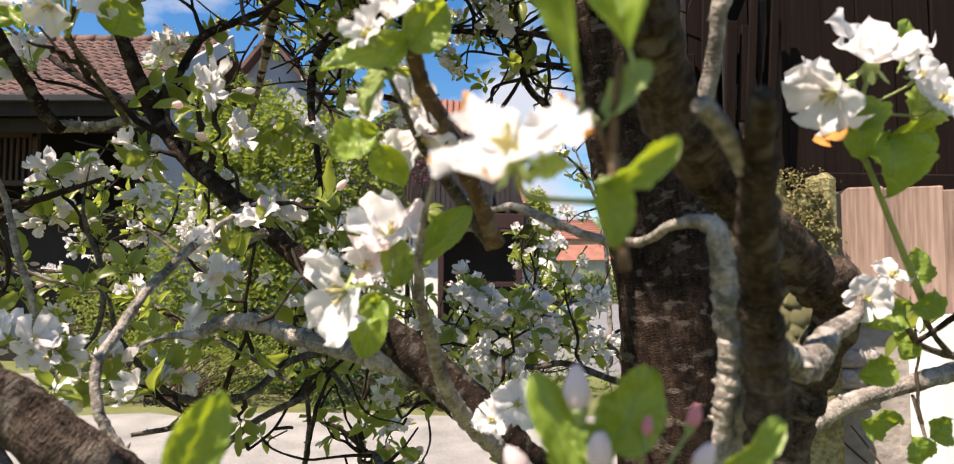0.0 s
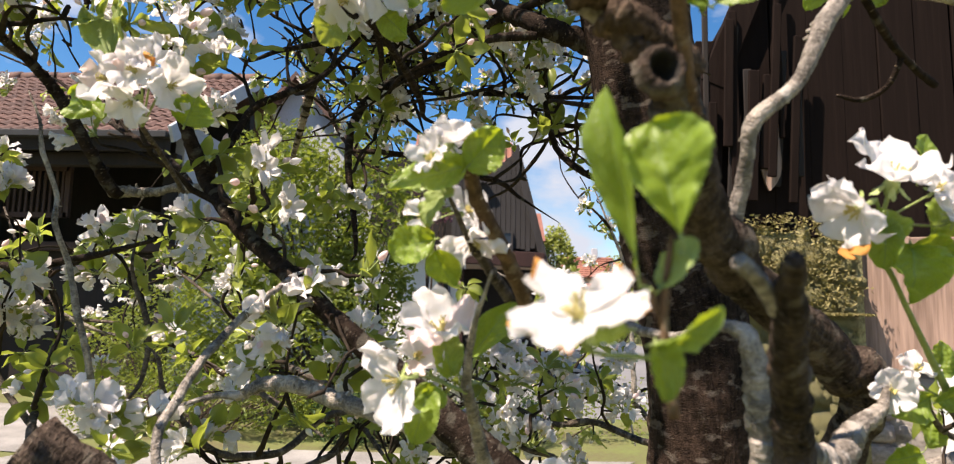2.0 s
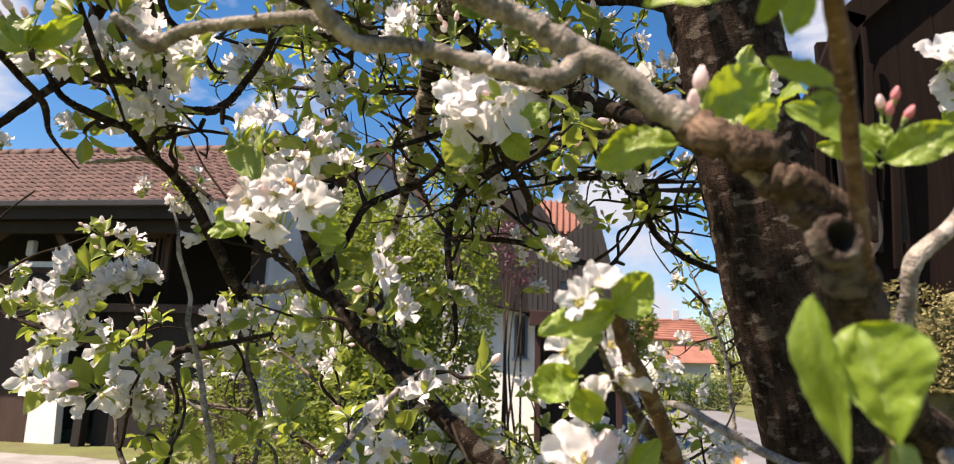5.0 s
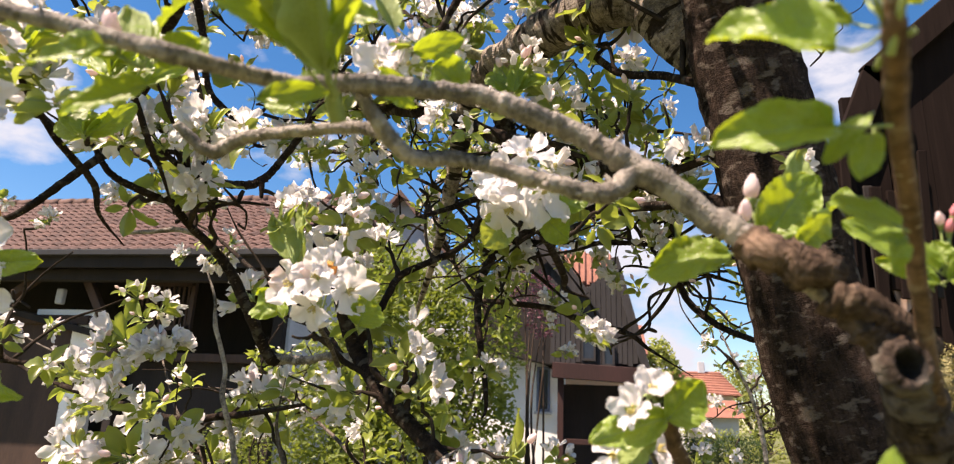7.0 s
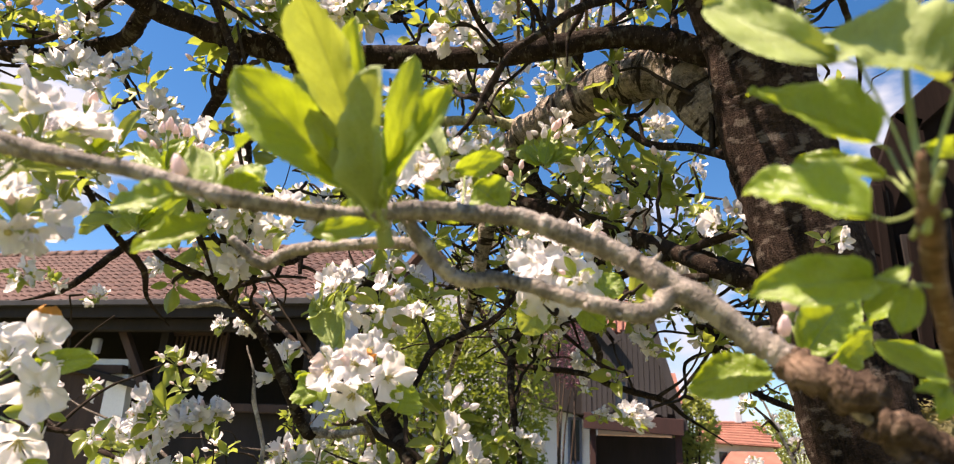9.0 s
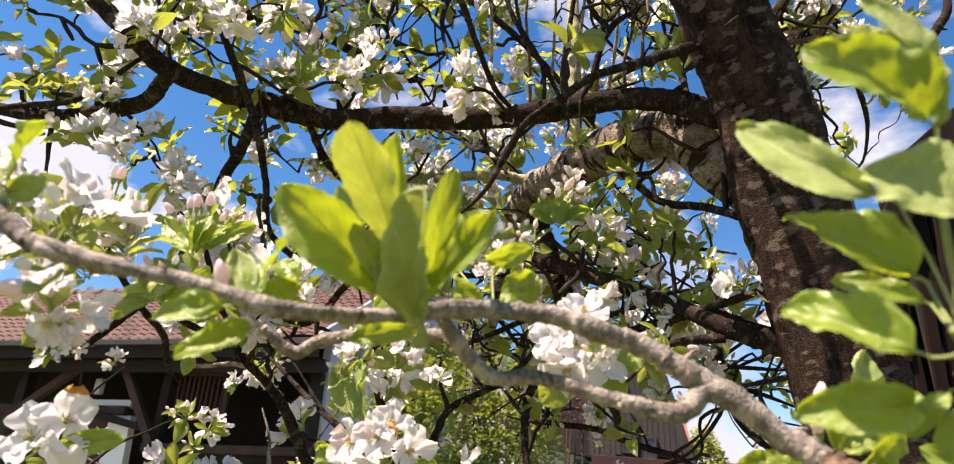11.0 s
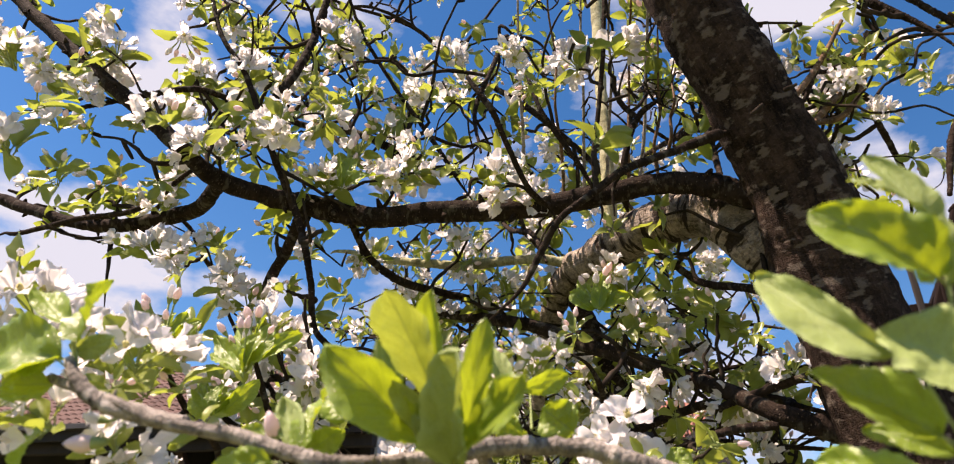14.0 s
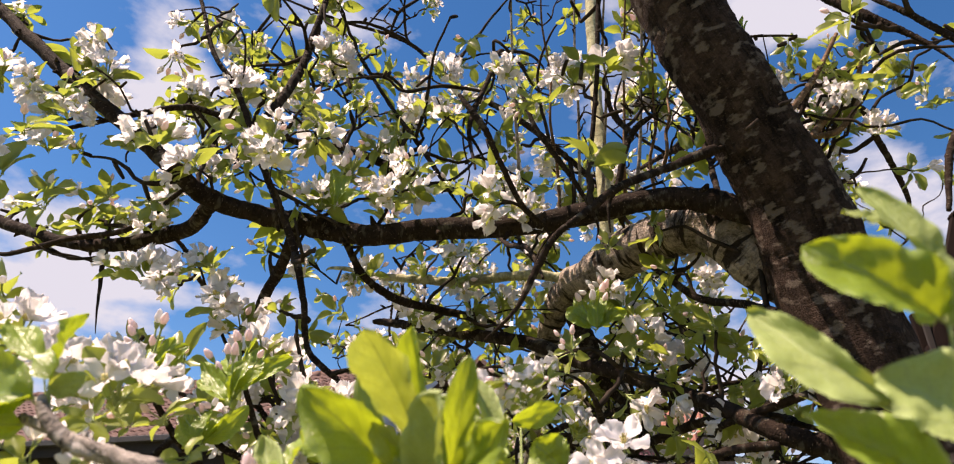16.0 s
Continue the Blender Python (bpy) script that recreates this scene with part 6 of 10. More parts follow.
branch([(-0.3282, 0.7194, 1.7239, 0.0006), (-0.3176, 0.7383, 1.7262, 0.0018), (-0.2959, 0.7626, 1.7479, 0.0030), (-0.2630, 0.8137, 1.7788, 0.0039), (-0.2243, 0.8649, 1.8120, 0.0048), (-0.1606, 0.9159, 1.8405, 0.0044), (-0.0831, 0.9177, 1.8904, 0.0059), (-0.0489, 0.9301, 1.9070, 0.0035), (-0.0251, 0.9229, 1.9180, 0.0012)], bark_shaded, 0.12, "branch", seed=59, spurs=11)
branch([(-0.1958, 0.5509, 1.7937, 0.0006), (-0.1692, 0.5844, 1.7896, 0.0018), (-0.1576, 0.6135, 1.7758, 0.0030), (-0.1557, 0.6629, 1.7568, 0.0043), (-0.1534, 0.7118, 1.7246, 0.0034), (-0.1590, 0.7391, 1.7154, 0.0020), (-0.1558, 0.7442, 1.7007, 0.0007)], bark_shaded, 0.12, "twig", seed=60, spurs=3)
branch([(-0.1845, 0.5844, 1.4671, 0.0006), (-0.2011, 0.5658, 1.4544, 0.0018), (-0.2114, 0.5316, 1.4355, 0.0030), (-0.2286, 0.5108, 1.4128, 0.0034), (-0.2405, 0.4798, 1.3855, 0.0034), (-0.2447, 0.4488, 1.3577, 0.0035), (-0.2446, 0.4282, 1.3402, 0.0034), (-0.2384, 0.4174, 1.3191, 0.0033), (-0.2269, 0.4167, 1.2968, 0.0035), (-0.2011, 0.4158, 1.2711, 0.0038), (-0.1793, 0.4143, 1.2644, 0.0023), (-0.1527, 0.4201, 1.2415, 0.0008)], bark_grey, 0.18, "branch", "curved grey twig", seed=61, spurs=13)
branch([(-0.2181, 0.5363, 1.4283, 0.0016), (-0.1960, 0.5512, 1.4255, 0.0024), (-0.1797, 0.5586, 1.4357, 0.0032)], bark_grey, 0.20, "twig", seed=62, spurs=2)
branch([(-0.1941, 0.5461, 1.4228, 0.0023), (-0.1815, 0.5565, 1.4320, 0.0036), (-0.1736, 0.5613, 1.4270, 0.0033)], bark_grey, 0.20, "twig", seed=63, spurs=1)
branch([(-0.3611, 0.6130, 1.3147, 0.0010), (-0.2934, 0.6208, 1.3390, 0.0029), (-0.2634, 0.6183, 1.3417, 0.0048), (-0.2411, 0.6187, 1.3518, 0.0071), (-0.2036, 0.6088, 1.3537, 0.0079), (-0.1670, 0.5984, 1.3436, 0.0086), (-0.1208, 0.5881, 1.3339, 0.0097), (-0.0762, 0.5777, 1.3235, 0.0115), (-0.0332, 0.5670, 1.3044, 0.0137)], bark_grey, 0.18, "branch", "grey lichened limb", seed=64, spurs=14)
branch([(-0.0161, 0.2743, 1.4471, 0.0006), (-0.0261, 0.3070, 1.4172, 0.0018), (-0.0294, 0.3397, 1.3866, 0.0030), (-0.0250, 0.3689, 1.3619, 0.0037), (-0.0215, 0.3981, 1.3372, 0.0045), (-0.0098, 0.4470, 1.3053, 0.0057), (0.0162, 0.4957, 1.2684, 0.0070), (0.0540, 0.5146, 1.2359, 0.0080), (0.0754, 0.5341, 1.2191, 0.0048), (0.1156, 0.5573, 1.1860, 0.0016)], bark_grey, 0.18, "branch", seed=65, spurs=15)
branch([(-0.2783, 0.3483, 1.3450, 0.0191), (-0.2355, 0.3574, 1.3179, 0.0169), (-0.2075, 0.3665, 1.2945, 0.0160), (-0.1779, 0.3757, 1.2702, 0.0153)], bark_scaly, 0.2, "branch", "thick weathered limb low down", seed=66)
branch([(-0.3751, 0.6467, 1.3869, 0.0006), (-0.3602, 0.6467, 1.3723, 0.0017), (-0.3557, 0.6581, 1.3350, 0.0028), (-0.3304, 0.6766, 1.2920, 0.0034), (-0.3073, 0.6958, 1.2682, 0.0040), (-0.2639, 0.7157, 1.2645, 0.0041), (-0.2447, 0.7359, 1.2706, 0.0042), (-0.2163, 0.7769, 1.2971, 0.0044), (-0.1678, 0.8172, 1.3044, 0.0052), (-0.1298, 0.8321, 1.3078, 0.0031), (-0.0963, 0.8367, 1.3174, 0.0010)], bark_lit, 0.12, "branch", seed=67, spurs=10)
branch([(-0.3716, 0.7098, 1.1284, 0.0008), (-0.3359, 0.7361, 1.1585, 0.0025), (-0.3124, 0.7428, 1.1796, 0.0042), (-0.2567, 0.7745, 1.2276, 0.0038), (-0.2062, 0.7954, 1.2530, 0.0040), (-0.1824, 0.8165, 1.2859, 0.0035), (-0.1625, 0.8318, 1.3165, 0.0021), (-0.1247, 0.8453, 1.3368, 0.0007)], bark_lit, 0.12, "branch", seed=68, spurs=6)
branch([(-0.2198, 0.8362, 1.3037, 0.0006), (-0.2121, 0.8418, 1.2614, 0.0018), (-0.2152, 0.8451, 1.2438, 0.0030), (-0.2145, 0.8537, 1.2039, 0.0030), (-0.2219, 0.8617, 1.1482, 0.0037), (-0.2298, 0.8589, 1.1308, 0.0022), (-0.2717, 0.8817, 1.0889, 0.0007)], bark_lit, 0.12, "twig", seed=69, spurs=3)
branch([(-0.3081, 0.5953, 1.2552, 0.0021), (-0.2768, 0.6154, 1.2586, 0.0027), (-0.2546, 0.6359, 1.2721, 0.0023)], bark_lit, 0.12, "twig", seed=70, spurs=2)
branch([(0.1499, 0.4779, 1.2487, 0.0012), (0.1922, 0.4954, 1.2613, 0.0036), (0.2259, 0.4959, 1.2750, 0.0060), (0.2793, 0.4969, 1.3037, 0.0064), (0.3162, 0.4973, 1.3148, 0.0064), (0.3570, 0.4977, 1.3260, 0.0068), (0.4182, 0.4982, 1.3394, 0.0071), (0.4623, 0.4962, 1.3648, 0.0043), (0.4809, 0.5063, 1.3782, 0.0014)], bark_grey, 0.18, "branch", "pale bare branch crossing low", seed=71, spurs=12)
branch([(-0.4798, 0.5886, 1.6360, 0.0009), (-0.4652, 0.5875, 1.6057, 0.0015), (-0.4585, 0.5865, 1.5752, 0.0024), (-0.4433, 0.5900, 1.5325, 0.0023), (-0.4371, 0.5839, 1.5014, 0.0028), (-0.4245, 0.5925, 1.4603, 0.0028), (-0.4150, 0.5912, 1.4249, 0.0033), (-0.4054, 0.5996, 1.3781, 0.0033), (-0.4059, 0.6179, 1.3293, 0.0033), (-0.3958, 0.6214, 1.3016, 0.0020), (-0.3976, 0.6057, 1.2633, 0.0007)], bark_grey, 0.18, "branch", seed=72, spurs=19)
branch([(-0.8430, 0.9208, 1.4344, 0.0006), (-0.8070, 0.8982, 1.4221, 0.0017), (-0.7607, 0.9010, 1.4133, 0.0028), (-0.7087, 0.9008, 1.4074, 0.0028), (-0.6793, 0.9015, 1.4282, 0.0028), (-0.6188, 0.9205, 1.3982, 0.0035), (-0.5933, 0.9274, 1.3865, 0.0021), (-0.5718, 0.9439, 1.3790, 0.0007)], bark_grey, 0.20, "twig", seed=73, spurs=9)
branch([(-0.7301, 0.8563, 1.4109, 0.0007), (-0.6991, 0.8517, 1.3816, 0.0020), (-0.6893, 0.8488, 1.3498, 0.0033), (-0.6660, 0.8474, 1.3102, 0.0039), (-0.6304, 0.8460, 1.2717, 0.0044), (-0.6046, 0.8490, 1.2412, 0.0026), (-0.5845, 0.8407, 1.2026, 0.0009)], bark_lit, 0.12, "twig", seed=74, spurs=3)
branch([(-0.4975, 0.7953, 1.2816, 0.0006), (-0.4699, 0.7896, 1.3068, 0.0018), (-0.4556, 0.7983, 1.3373, 0.0030), (-0.4542, 0.8004, 1.3980, 0.0037), (-0.4764, 0.8023, 1.4520, 0.0031), (-0.4819, 0.8015, 1.4823, 0.0019), (-0.4815, 0.8126, 1.5363, 0.0006)], bark_lit, 0.12, "twig", seed=75, spurs=4)
branch([(-0.8046, 0.5896, 1.6906, 0.0009), (-0.7801, 0.5994, 1.7000, 0.0027), (-0.7566, 0.6114, 1.7168, 0.0045), (-0.7062, 0.6336, 1.7792, 0.0053), (-0.6720, 0.6551, 1.8205, 0.0055), (-0.6446, 0.6649, 1.8158, 0.0048), (-0.6050, 0.6742, 1.8155, 0.0029), (-0.5718, 0.6999, 1.8153, 0.0010)], bark_shaded, 0.12, "branch", seed=76, spurs=5)
branch([(-0.2827, 1.0191, 1.6895, 0.0009), (-0.2500, 1.0250, 1.6837, 0.0028), (-0.2094, 1.0104, 1.6790, 0.0047), (-0.1287, 1.0100, 1.6689, 0.0047), (-0.0792, 1.0093, 1.6490, 0.0054), (-0.0116, 1.0087, 1.6315, 0.0045), (0.0167, 1.0080, 1.6103, 0.0030), (0.0426, 1.0126, 1.5943, 0.0018), (0.0863, 1.0228, 1.5687, 0.0006)], bark_shaded, 0.12, "twig", seed=77, spurs=8)
branch([(0.2086, 0.9476, 1.6000, 0.0008), (0.1878, 0.9403, 1.6119, 0.0025), (0.1636, 0.9582, 1.6188, 0.0042), (0.1155, 0.9791, 1.6449, 0.0051), (0.0796, 1.0107, 1.6895, 0.0053), (0.0667, 1.0125, 1.7401, 0.0046), (0.0581, 1.0139, 1.7815, 0.0039), (0.0516, 1.0175, 1.8310, 0.0023), (0.0473, 1.0157, 1.8540, 0.0008)], bark_shaded, 0.12, "branch", seed=78, spurs=7)
branch([(0.2300, 1.6120, 1.7350, 0.0012), (0.2571, 1.6102, 1.6645, 0.0028), (0.3009, 1.6062, 1.5485, 0.0045), (0.3156, 1.6022, 1.4363, 0.0055), (0.3224, 1.5980, 1.2000, 0.0062), (0.3117, 1.5929, 1.1762, 0.0037), (0.3215, 1.5848, 1.1129, 0.0012)], bark_grey, 0.18, "branch", seed=79, spurs=3)
branch([(-0.0423, 0.2718, 1.4938, 0.0006), (-0.0272, 0.3098, 1.4615, 0.0019), (-0.0231, 0.3322, 1.4583, 0.0031), (-0.0076, 0.3615, 1.4374, 0.0036), (0.0082, 0.3808, 1.4156, 0.0040)], bark_lit, 0.12, "branch", seed=80, spurs=2)
branch([(0.0359, 0.1601, 1.4005, 0.0016), (0.0338, 0.1576, 1.4137, 0.0015), (0.0325, 0.1560, 1.4250, 0.0013), (0.0326, 0.1544, 1.4363, 0.0011), (0.0338, 0.1519, 1.4507, 0.0008)], bark_red, 0.05, "stalk", "green-brown flower spur", seed=81)
branch([(0.0325, 0.1560, 1.4250, 0.0011), (0.0278, 0.1544, 1.4363, 0.0010), (0.0229, 0.1515, 1.4400, 0.0008)], bark_red, 0.05, "stalk", seed=82)
branch([(-0.2777, 0.4358, 1.5586, 0.0019), (-0.2950, 0.5055, 1.5499, 0.0021), (-0.3252, 0.6052, 1.5394, 0.0025)], bark_lit, 0.12, "twig", seed=83, spurs=6)
branch([(-0.1246, 0.3978, 1.6349, 0.0005), (-0.1158, 0.3999, 1.6277, 0.0016), (-0.1155, 0.4388, 1.6444, 0.0026), (-0.1028, 0.5088, 1.6441, 0.0030), (-0.0929, 0.6086, 1.6366, 0.0039), (-0.0929, 0.6515, 1.6306, 0.0023), (-0.0681, 0.6663, 1.6239, 0.0008)], bark_shaded, 0.12, "twig", seed=84, spurs=6)
branch([(0.1812, 0.3123, 1.4603, 0.0018), (0.1895, 0.3170, 1.4523, 0.0015), (0.2052, 0.3315, 1.4360, 0.0015), (0.2417, 0.3704, 1.4059, 0.0021), (0.2707, 0.3996, 1.3806, 0.0026)], stalk, 0.05, "stalk", seed=85)
branch([(0.2557, 0.3994, 1.3762, 0.0014), (0.2770, 0.4187, 1.3567, 0.0021), (0.2969, 0.4285, 1.3487, 0.0024), (0.3350, 0.4482, 1.3415, 0.0029), (0.3788, 0.4741, 1.3409, 0.0017), (0.3927, 0.4915, 1.3445, 0.0006)], bark_lit, 0.12, "twig", seed=86, spurs=3)
branch([(0.2669, 0.3995, 1.3788, 0.0017), (0.2888, 0.4189, 1.3605, 0.0018), (0.3047, 0.4284, 1.3479, 0.0019)], bark_lit, 0.12, "twig", seed=87, spurs=1)
branch([(0.3249, 0.4971, 1.3081, 0.0014), (0.3105, 0.4665, 1.2928, 0.0013), (0.3020, 0.4460, 1.2776, 0.0012)], bark_lit, 0.12, "twig", seed=88, spurs=2)
branch([(-0.0284, 0.2816, 1.4983, 0.0035), (-0.0240, 0.2931, 1.4828, 0.0039), (-0.0136, 0.3125, 1.4653, 0.0041), (-0.0014, 0.3417, 1.4425, 0.0047), (0.0103, 0.3708, 1.4169, 0.0053)], bark_red, 0.12, "branch", "brown spur with a flower at its end", seed=89)
branch([(-0.6046, 0.3385, 1.5141, 0.0008), (-0.5700, 0.3183, 1.5265, 0.0023), (-0.5362, 0.3047, 1.5288, 0.0038), (-0.4888, 0.2852, 1.5443, 0.0032), (-0.4669, 0.2805, 1.5520, 0.0023)], bark_lit, 0.12, "twig", seed=90, spurs=2)
branch([(0.0383, 0.1863, 1.2919, 0.0037), (0.0360, 0.1773, 1.3201, 0.0032), (0.0361, 0.1729, 1.3372, 0.0025), (0.0358, 0.1712, 1.3454, 0.0014)], bark_red, 0.08, "stalk", seed=91)
branch([(-0.1647, 0.1773, 1.6066, 0.0036), (-0.1654, 0.1696, 1.6151, 0.0033), (-0.1680, 0.1629, 1.6238, 0.0030), (-0.1720, 0.1583, 1.6336, 0.0022)], stalk, 0.05, "stalk", "pale downy shoot", seed=92)
branch([(-0.4921, 0.4706, 1.6335, 0.0006), (-0.4871, 0.4280, 1.6498, 0.0018), (-0.4838, 0.4098, 1.6728, 0.0030), (-0.4907, 0.3706, 1.6964, 0.0030), (-0.4997, 0.3416, 1.7265, 0.0025), (-0.4938, 0.3221, 1.7415, 0.0020)], bark_shaded, 0.12, "branch", seed=93, spurs=3)
branch([(-0.4443, 0.4685, 1.6619, 0.0006), (-0.4439, 0.4421, 1.6919, 0.0018), (-0.4336, 0.4108, 1.7011, 0.0030), (-0.4382, 0.3918, 1.7301, 0.0027), (-0.4393, 0.3774, 1.7486, 0.0022)], bark_shaded, 0.12, "branch", seed=94, spurs=2)
branch([(-0.4606, 0.3704, 1.6905, 0.0021), (-0.4450, 0.3503, 1.6902, 0.0020)], bark_shaded, 0.12, "twig", seed=95, spurs=0)
branch([(-0.0022, 0.2180, 1.5674, 0.0060), (0.0030, 0.2137, 1.5609, 0.0080), (0.0089, 0.2117, 1.5583, 0.0072), (0.0161, 0.2115, 1.5552, 0.0083), (0.0237, 0.2125, 1.5534, 0.0076), (0.0308, 0.2154, 1.5516, 0.0062)], bark_burr, 0.3, "branch", "wrinkled burr round an old cut", seed=96)
branch([(0.0278, 0.2171, 1.5435, 0.0069), (0.0355, 0.2148, 1.5350, 0.0072), (0.0424, 0.2146, 1.5274, 0.0067), (0.0509, 0.2163, 1.5193, 0.0077)], bark_burr, 0.28, "branch", seed=97)
branch([(0.0256, 0.2101, 1.5419, 0.0060), (0.0335, 0.2100, 1.5399, 0.0068), (0.0464, 0.2148, 1.5335, 0.0068), (0.0605, 0.2244, 1.5230, 0.0069)], bark_burr, 0.28, "branch", seed=98)
branch([(0.2667, 0.9192, 1.2256, 0.0010), (0.2344, 0.9364, 1.2398, 0.0029), (0.1960, 0.9452, 1.2461, 0.0048), (0.1296, 0.9660, 1.2676, 0.0048), (0.0770, 0.9757, 1.2610, 0.0042), (0.0228, 0.9765, 1.2824, 0.0035), (-0.0230, 0.9977, 1.3154, 0.0029), (-0.0556, 1.0050, 1.3314, 0.0017), (-0.0502, 1.0272, 1.3739, 0.0006)], bark_lit, 0.12, "branch", seed=99, spurs=8)
branch([(0.2561, 0.9719, 1.2389, 0.0009), (0.2180, 0.9801, 1.2670, 0.0026), (0.2075, 0.9965, 1.2818, 0.0043), (0.1749, 1.0177, 1.3155, 0.0037), (0.1416, 1.0479, 1.3215, 0.0038), (0.0861, 1.0783, 1.3328, 0.0031), (0.0444, 1.0968, 1.3258, 0.0019), (0.0174, 1.1068, 1.3235, 0.0006)], bark_lit, 0.12, "twig", seed=100, spurs=5)
branch([(0.1713, 0.8699, 1.1261, 0.0009), (0.1402, 0.8799, 1.1583, 0.0026), (0.1187, 0.8932, 1.1906, 0.0044), (0.0698, 0.8946, 1.2297, 0.0038), (0.0286, 0.8950, 1.2411, 0.0032), (-0.0129, 0.8960, 1.2688, 0.0026), (-0.0351, 0.9010, 1.2905, 0.0016), (-0.0835, 0.9142, 1.3162, 0.0005)], bark_lit, 0.12, "twig", seed=101, spurs=5)
branch([(0.0074, 0.0965, 1.5832, 0.0011), (0.0062, 0.0890, 1.5837, 0.0009), (0.0050, 0.0815, 1.5848, 0.0007)], stalk, 0.03, "stalk", seed=102)
branch([(0.0072, 0.0964, 1.5819, 0.0010), (0.0087, 0.0939, 1.5816, 0.0009), (0.0101, 0.0914, 1.5811, 0.0007)], stalk, 0.03, "stalk", seed=103)
branch([(0.0069, 0.0964, 1.5806, 0.0010), (0.0037, 0.0915, 1.5849, 0.0009), (0.0003, 0.0866, 1.5873, 0.0007)], stalk, 0.03, "stalk", seed=104)
branch([(0.0067, 0.0963, 1.5793, 0.0010), (0.0074, 0.1014, 1.5813, 0.0009), (0.0075, 0.1064, 1.5803, 0.0008)], stalk, 0.03, "stalk", seed=105)
branch([(0.0065, 0.0963, 1.5780, 0.0010), (0.0058, 0.0865, 1.5850, 0.0009), (0.0041, 0.0766, 1.5871, 0.0007)], stalk, 0.03, "stalk", seed=106)
wound((0.0437, 0.1961, 1.5152), (0.25, -1, 0.05), 0.0060, 3)
flower((0.0082, 0.1511, 1.4279), (-0.28, -0.52, 0.78), 0.0440, 1, stem_to=(0.0316, 0.1577, 1.4169), brown=9, openness=0.22)
flower((-0.0650, 0.3219, 1.3903), (-0.60, -0.74, -0.20), 0.0564, 2, stem_to=(-0.0294, 0.3396, 1.3835), openness=0.2)
flower((-0.0441, 0.3308, 1.4175), (-0.10, -0.64, 0.61), 0.0521, 3, stem_to=(-0.0294, 0.3397, 1.3851), openness=0.45, tint=True)
flower((-0.0570, 0.3353, 1.4022), (0.30, -0.73, 0.46), 0.0338, 4, stem_to=(-0.0294, 0.3396, 1.3835), openness=0.5, tint=True)
flower((-0.2920, 0.4118, 1.5870), (-0.44, -0.83, -0.02), 0.0448, 5, stem_to=(-0.2767, 0.4358, 1.5586), tint=True)
flower((-0.2624, 0.4122, 1.5989), (0.24, -0.74, 0.51), 0.0420, 6, stem_to=(-0.2767, 0.4358, 1.5586), openness=0.4)
flower((-0.2697, 0.4061, 1.5677), (-0.08, -0.70, -0.66), 0.0410, 7, stem_to=(-0.2767, 0.4358, 1.5586))
flower((-0.2456, 0.4116, 1.5810), (0.69, -0.57, -0.22), 0.0452, 8, stem_to=(-0.2767, 0.4358, 1.5586))
flower((-0.2690, 0.4069, 1.5903), (0.14, -0.96, 0.00), 0.0461, 9, stem_to=(-0.2767, 0.4358, 1.5586), openness=0.45, brown=2)
flower((-0.1309, 0.4097, 1.6701), (-0.23, -0.91, 0.22), 0.0479, 11, stem_to=(-0.1154, 0.4387, 1.6418))
flower((-0.1007, 0.4090, 1.6521), (0.57, -0.76, -0.16), 0.0508, 12, stem_to=(-0.1154, 0.4387, 1.6418))
flower((-0.1230, 0.4087, 1.6431), (-0.19, -0.67, -0.65), 0.0472, 13, stem_to=(-0.1154, 0.4387, 1.6418))
flower((-0.1107, 0.4103, 1.6868), (0.07, -0.64, 0.63), 0.0442, 14, stem_to=(-0.1154, 0.4387, 1.6418))
flower((-0.1168, 0.4094, 1.6623), (0.14, -0.97, -0.20), 0.0418, 15, stem_to=(-0.1154, 0.4387, 1.6418))
flower((0.1845, 0.3016, 1.4978), (0.05, -0.43, 0.81), 0.0601, 16, stem_to=(0.1834, 0.3130, 1.4809), openness=0.45)
flower((0.1640, 0.2980, 1.4818), (-0.79, -0.23, -0.38), 0.0477, 17, stem_to=(0.1834, 0.3130, 1.4809), brown=0, openness=0.4)
flower((0.2225, 0.3130, 1.4811), (0.31, -0.73, 0.33), 0.0363, 18, stem_to=(0.1861, 0.3179, 1.4786))
flower((0.2212, 0.3236, 1.4975), (0.21, -0.83, 0.32), 0.0323, 19, stem_to=(0.1861, 0.3179, 1.4786))
flower((0.2271, 0.3847, 1.3848), (-0.40, -0.81, 0.15), 0.0310, 20, stem_to=(0.2634, 0.3996, 1.3806))
flower((0.2452, 0.3901, 1.3972), (0.10, -0.64, 0.56), 0.0290, 21, stem_to=(0.2634, 0.3996, 1.3806))
flower((-0.0366, 0.2719, 1.5074), (0.17, -0.62, 0.64), 0.0280, 22, stem_to=(-0.0275, 0.2835, 1.4940), openness=0.6)
flower((-0.0452, 0.2686, 1.4982), (-0.31, -0.74, 0.36), 0.0276, 23, stem_to=(-0.0275, 0.2835, 1.4940), openness=0.5)
flower((-0.0275, 0.3125, 1.4648), (0.28, -0.43, -0.70), 0.0399, 24, stem_to=(-0.0352, 0.3130, 1.4803))
flower((-0.0527, 0.3129, 1.4767), (-0.39, -0.79, 0.04), 0.0271, 25, stem_to=(-0.0352, 0.3130, 1.4803), brown=1)
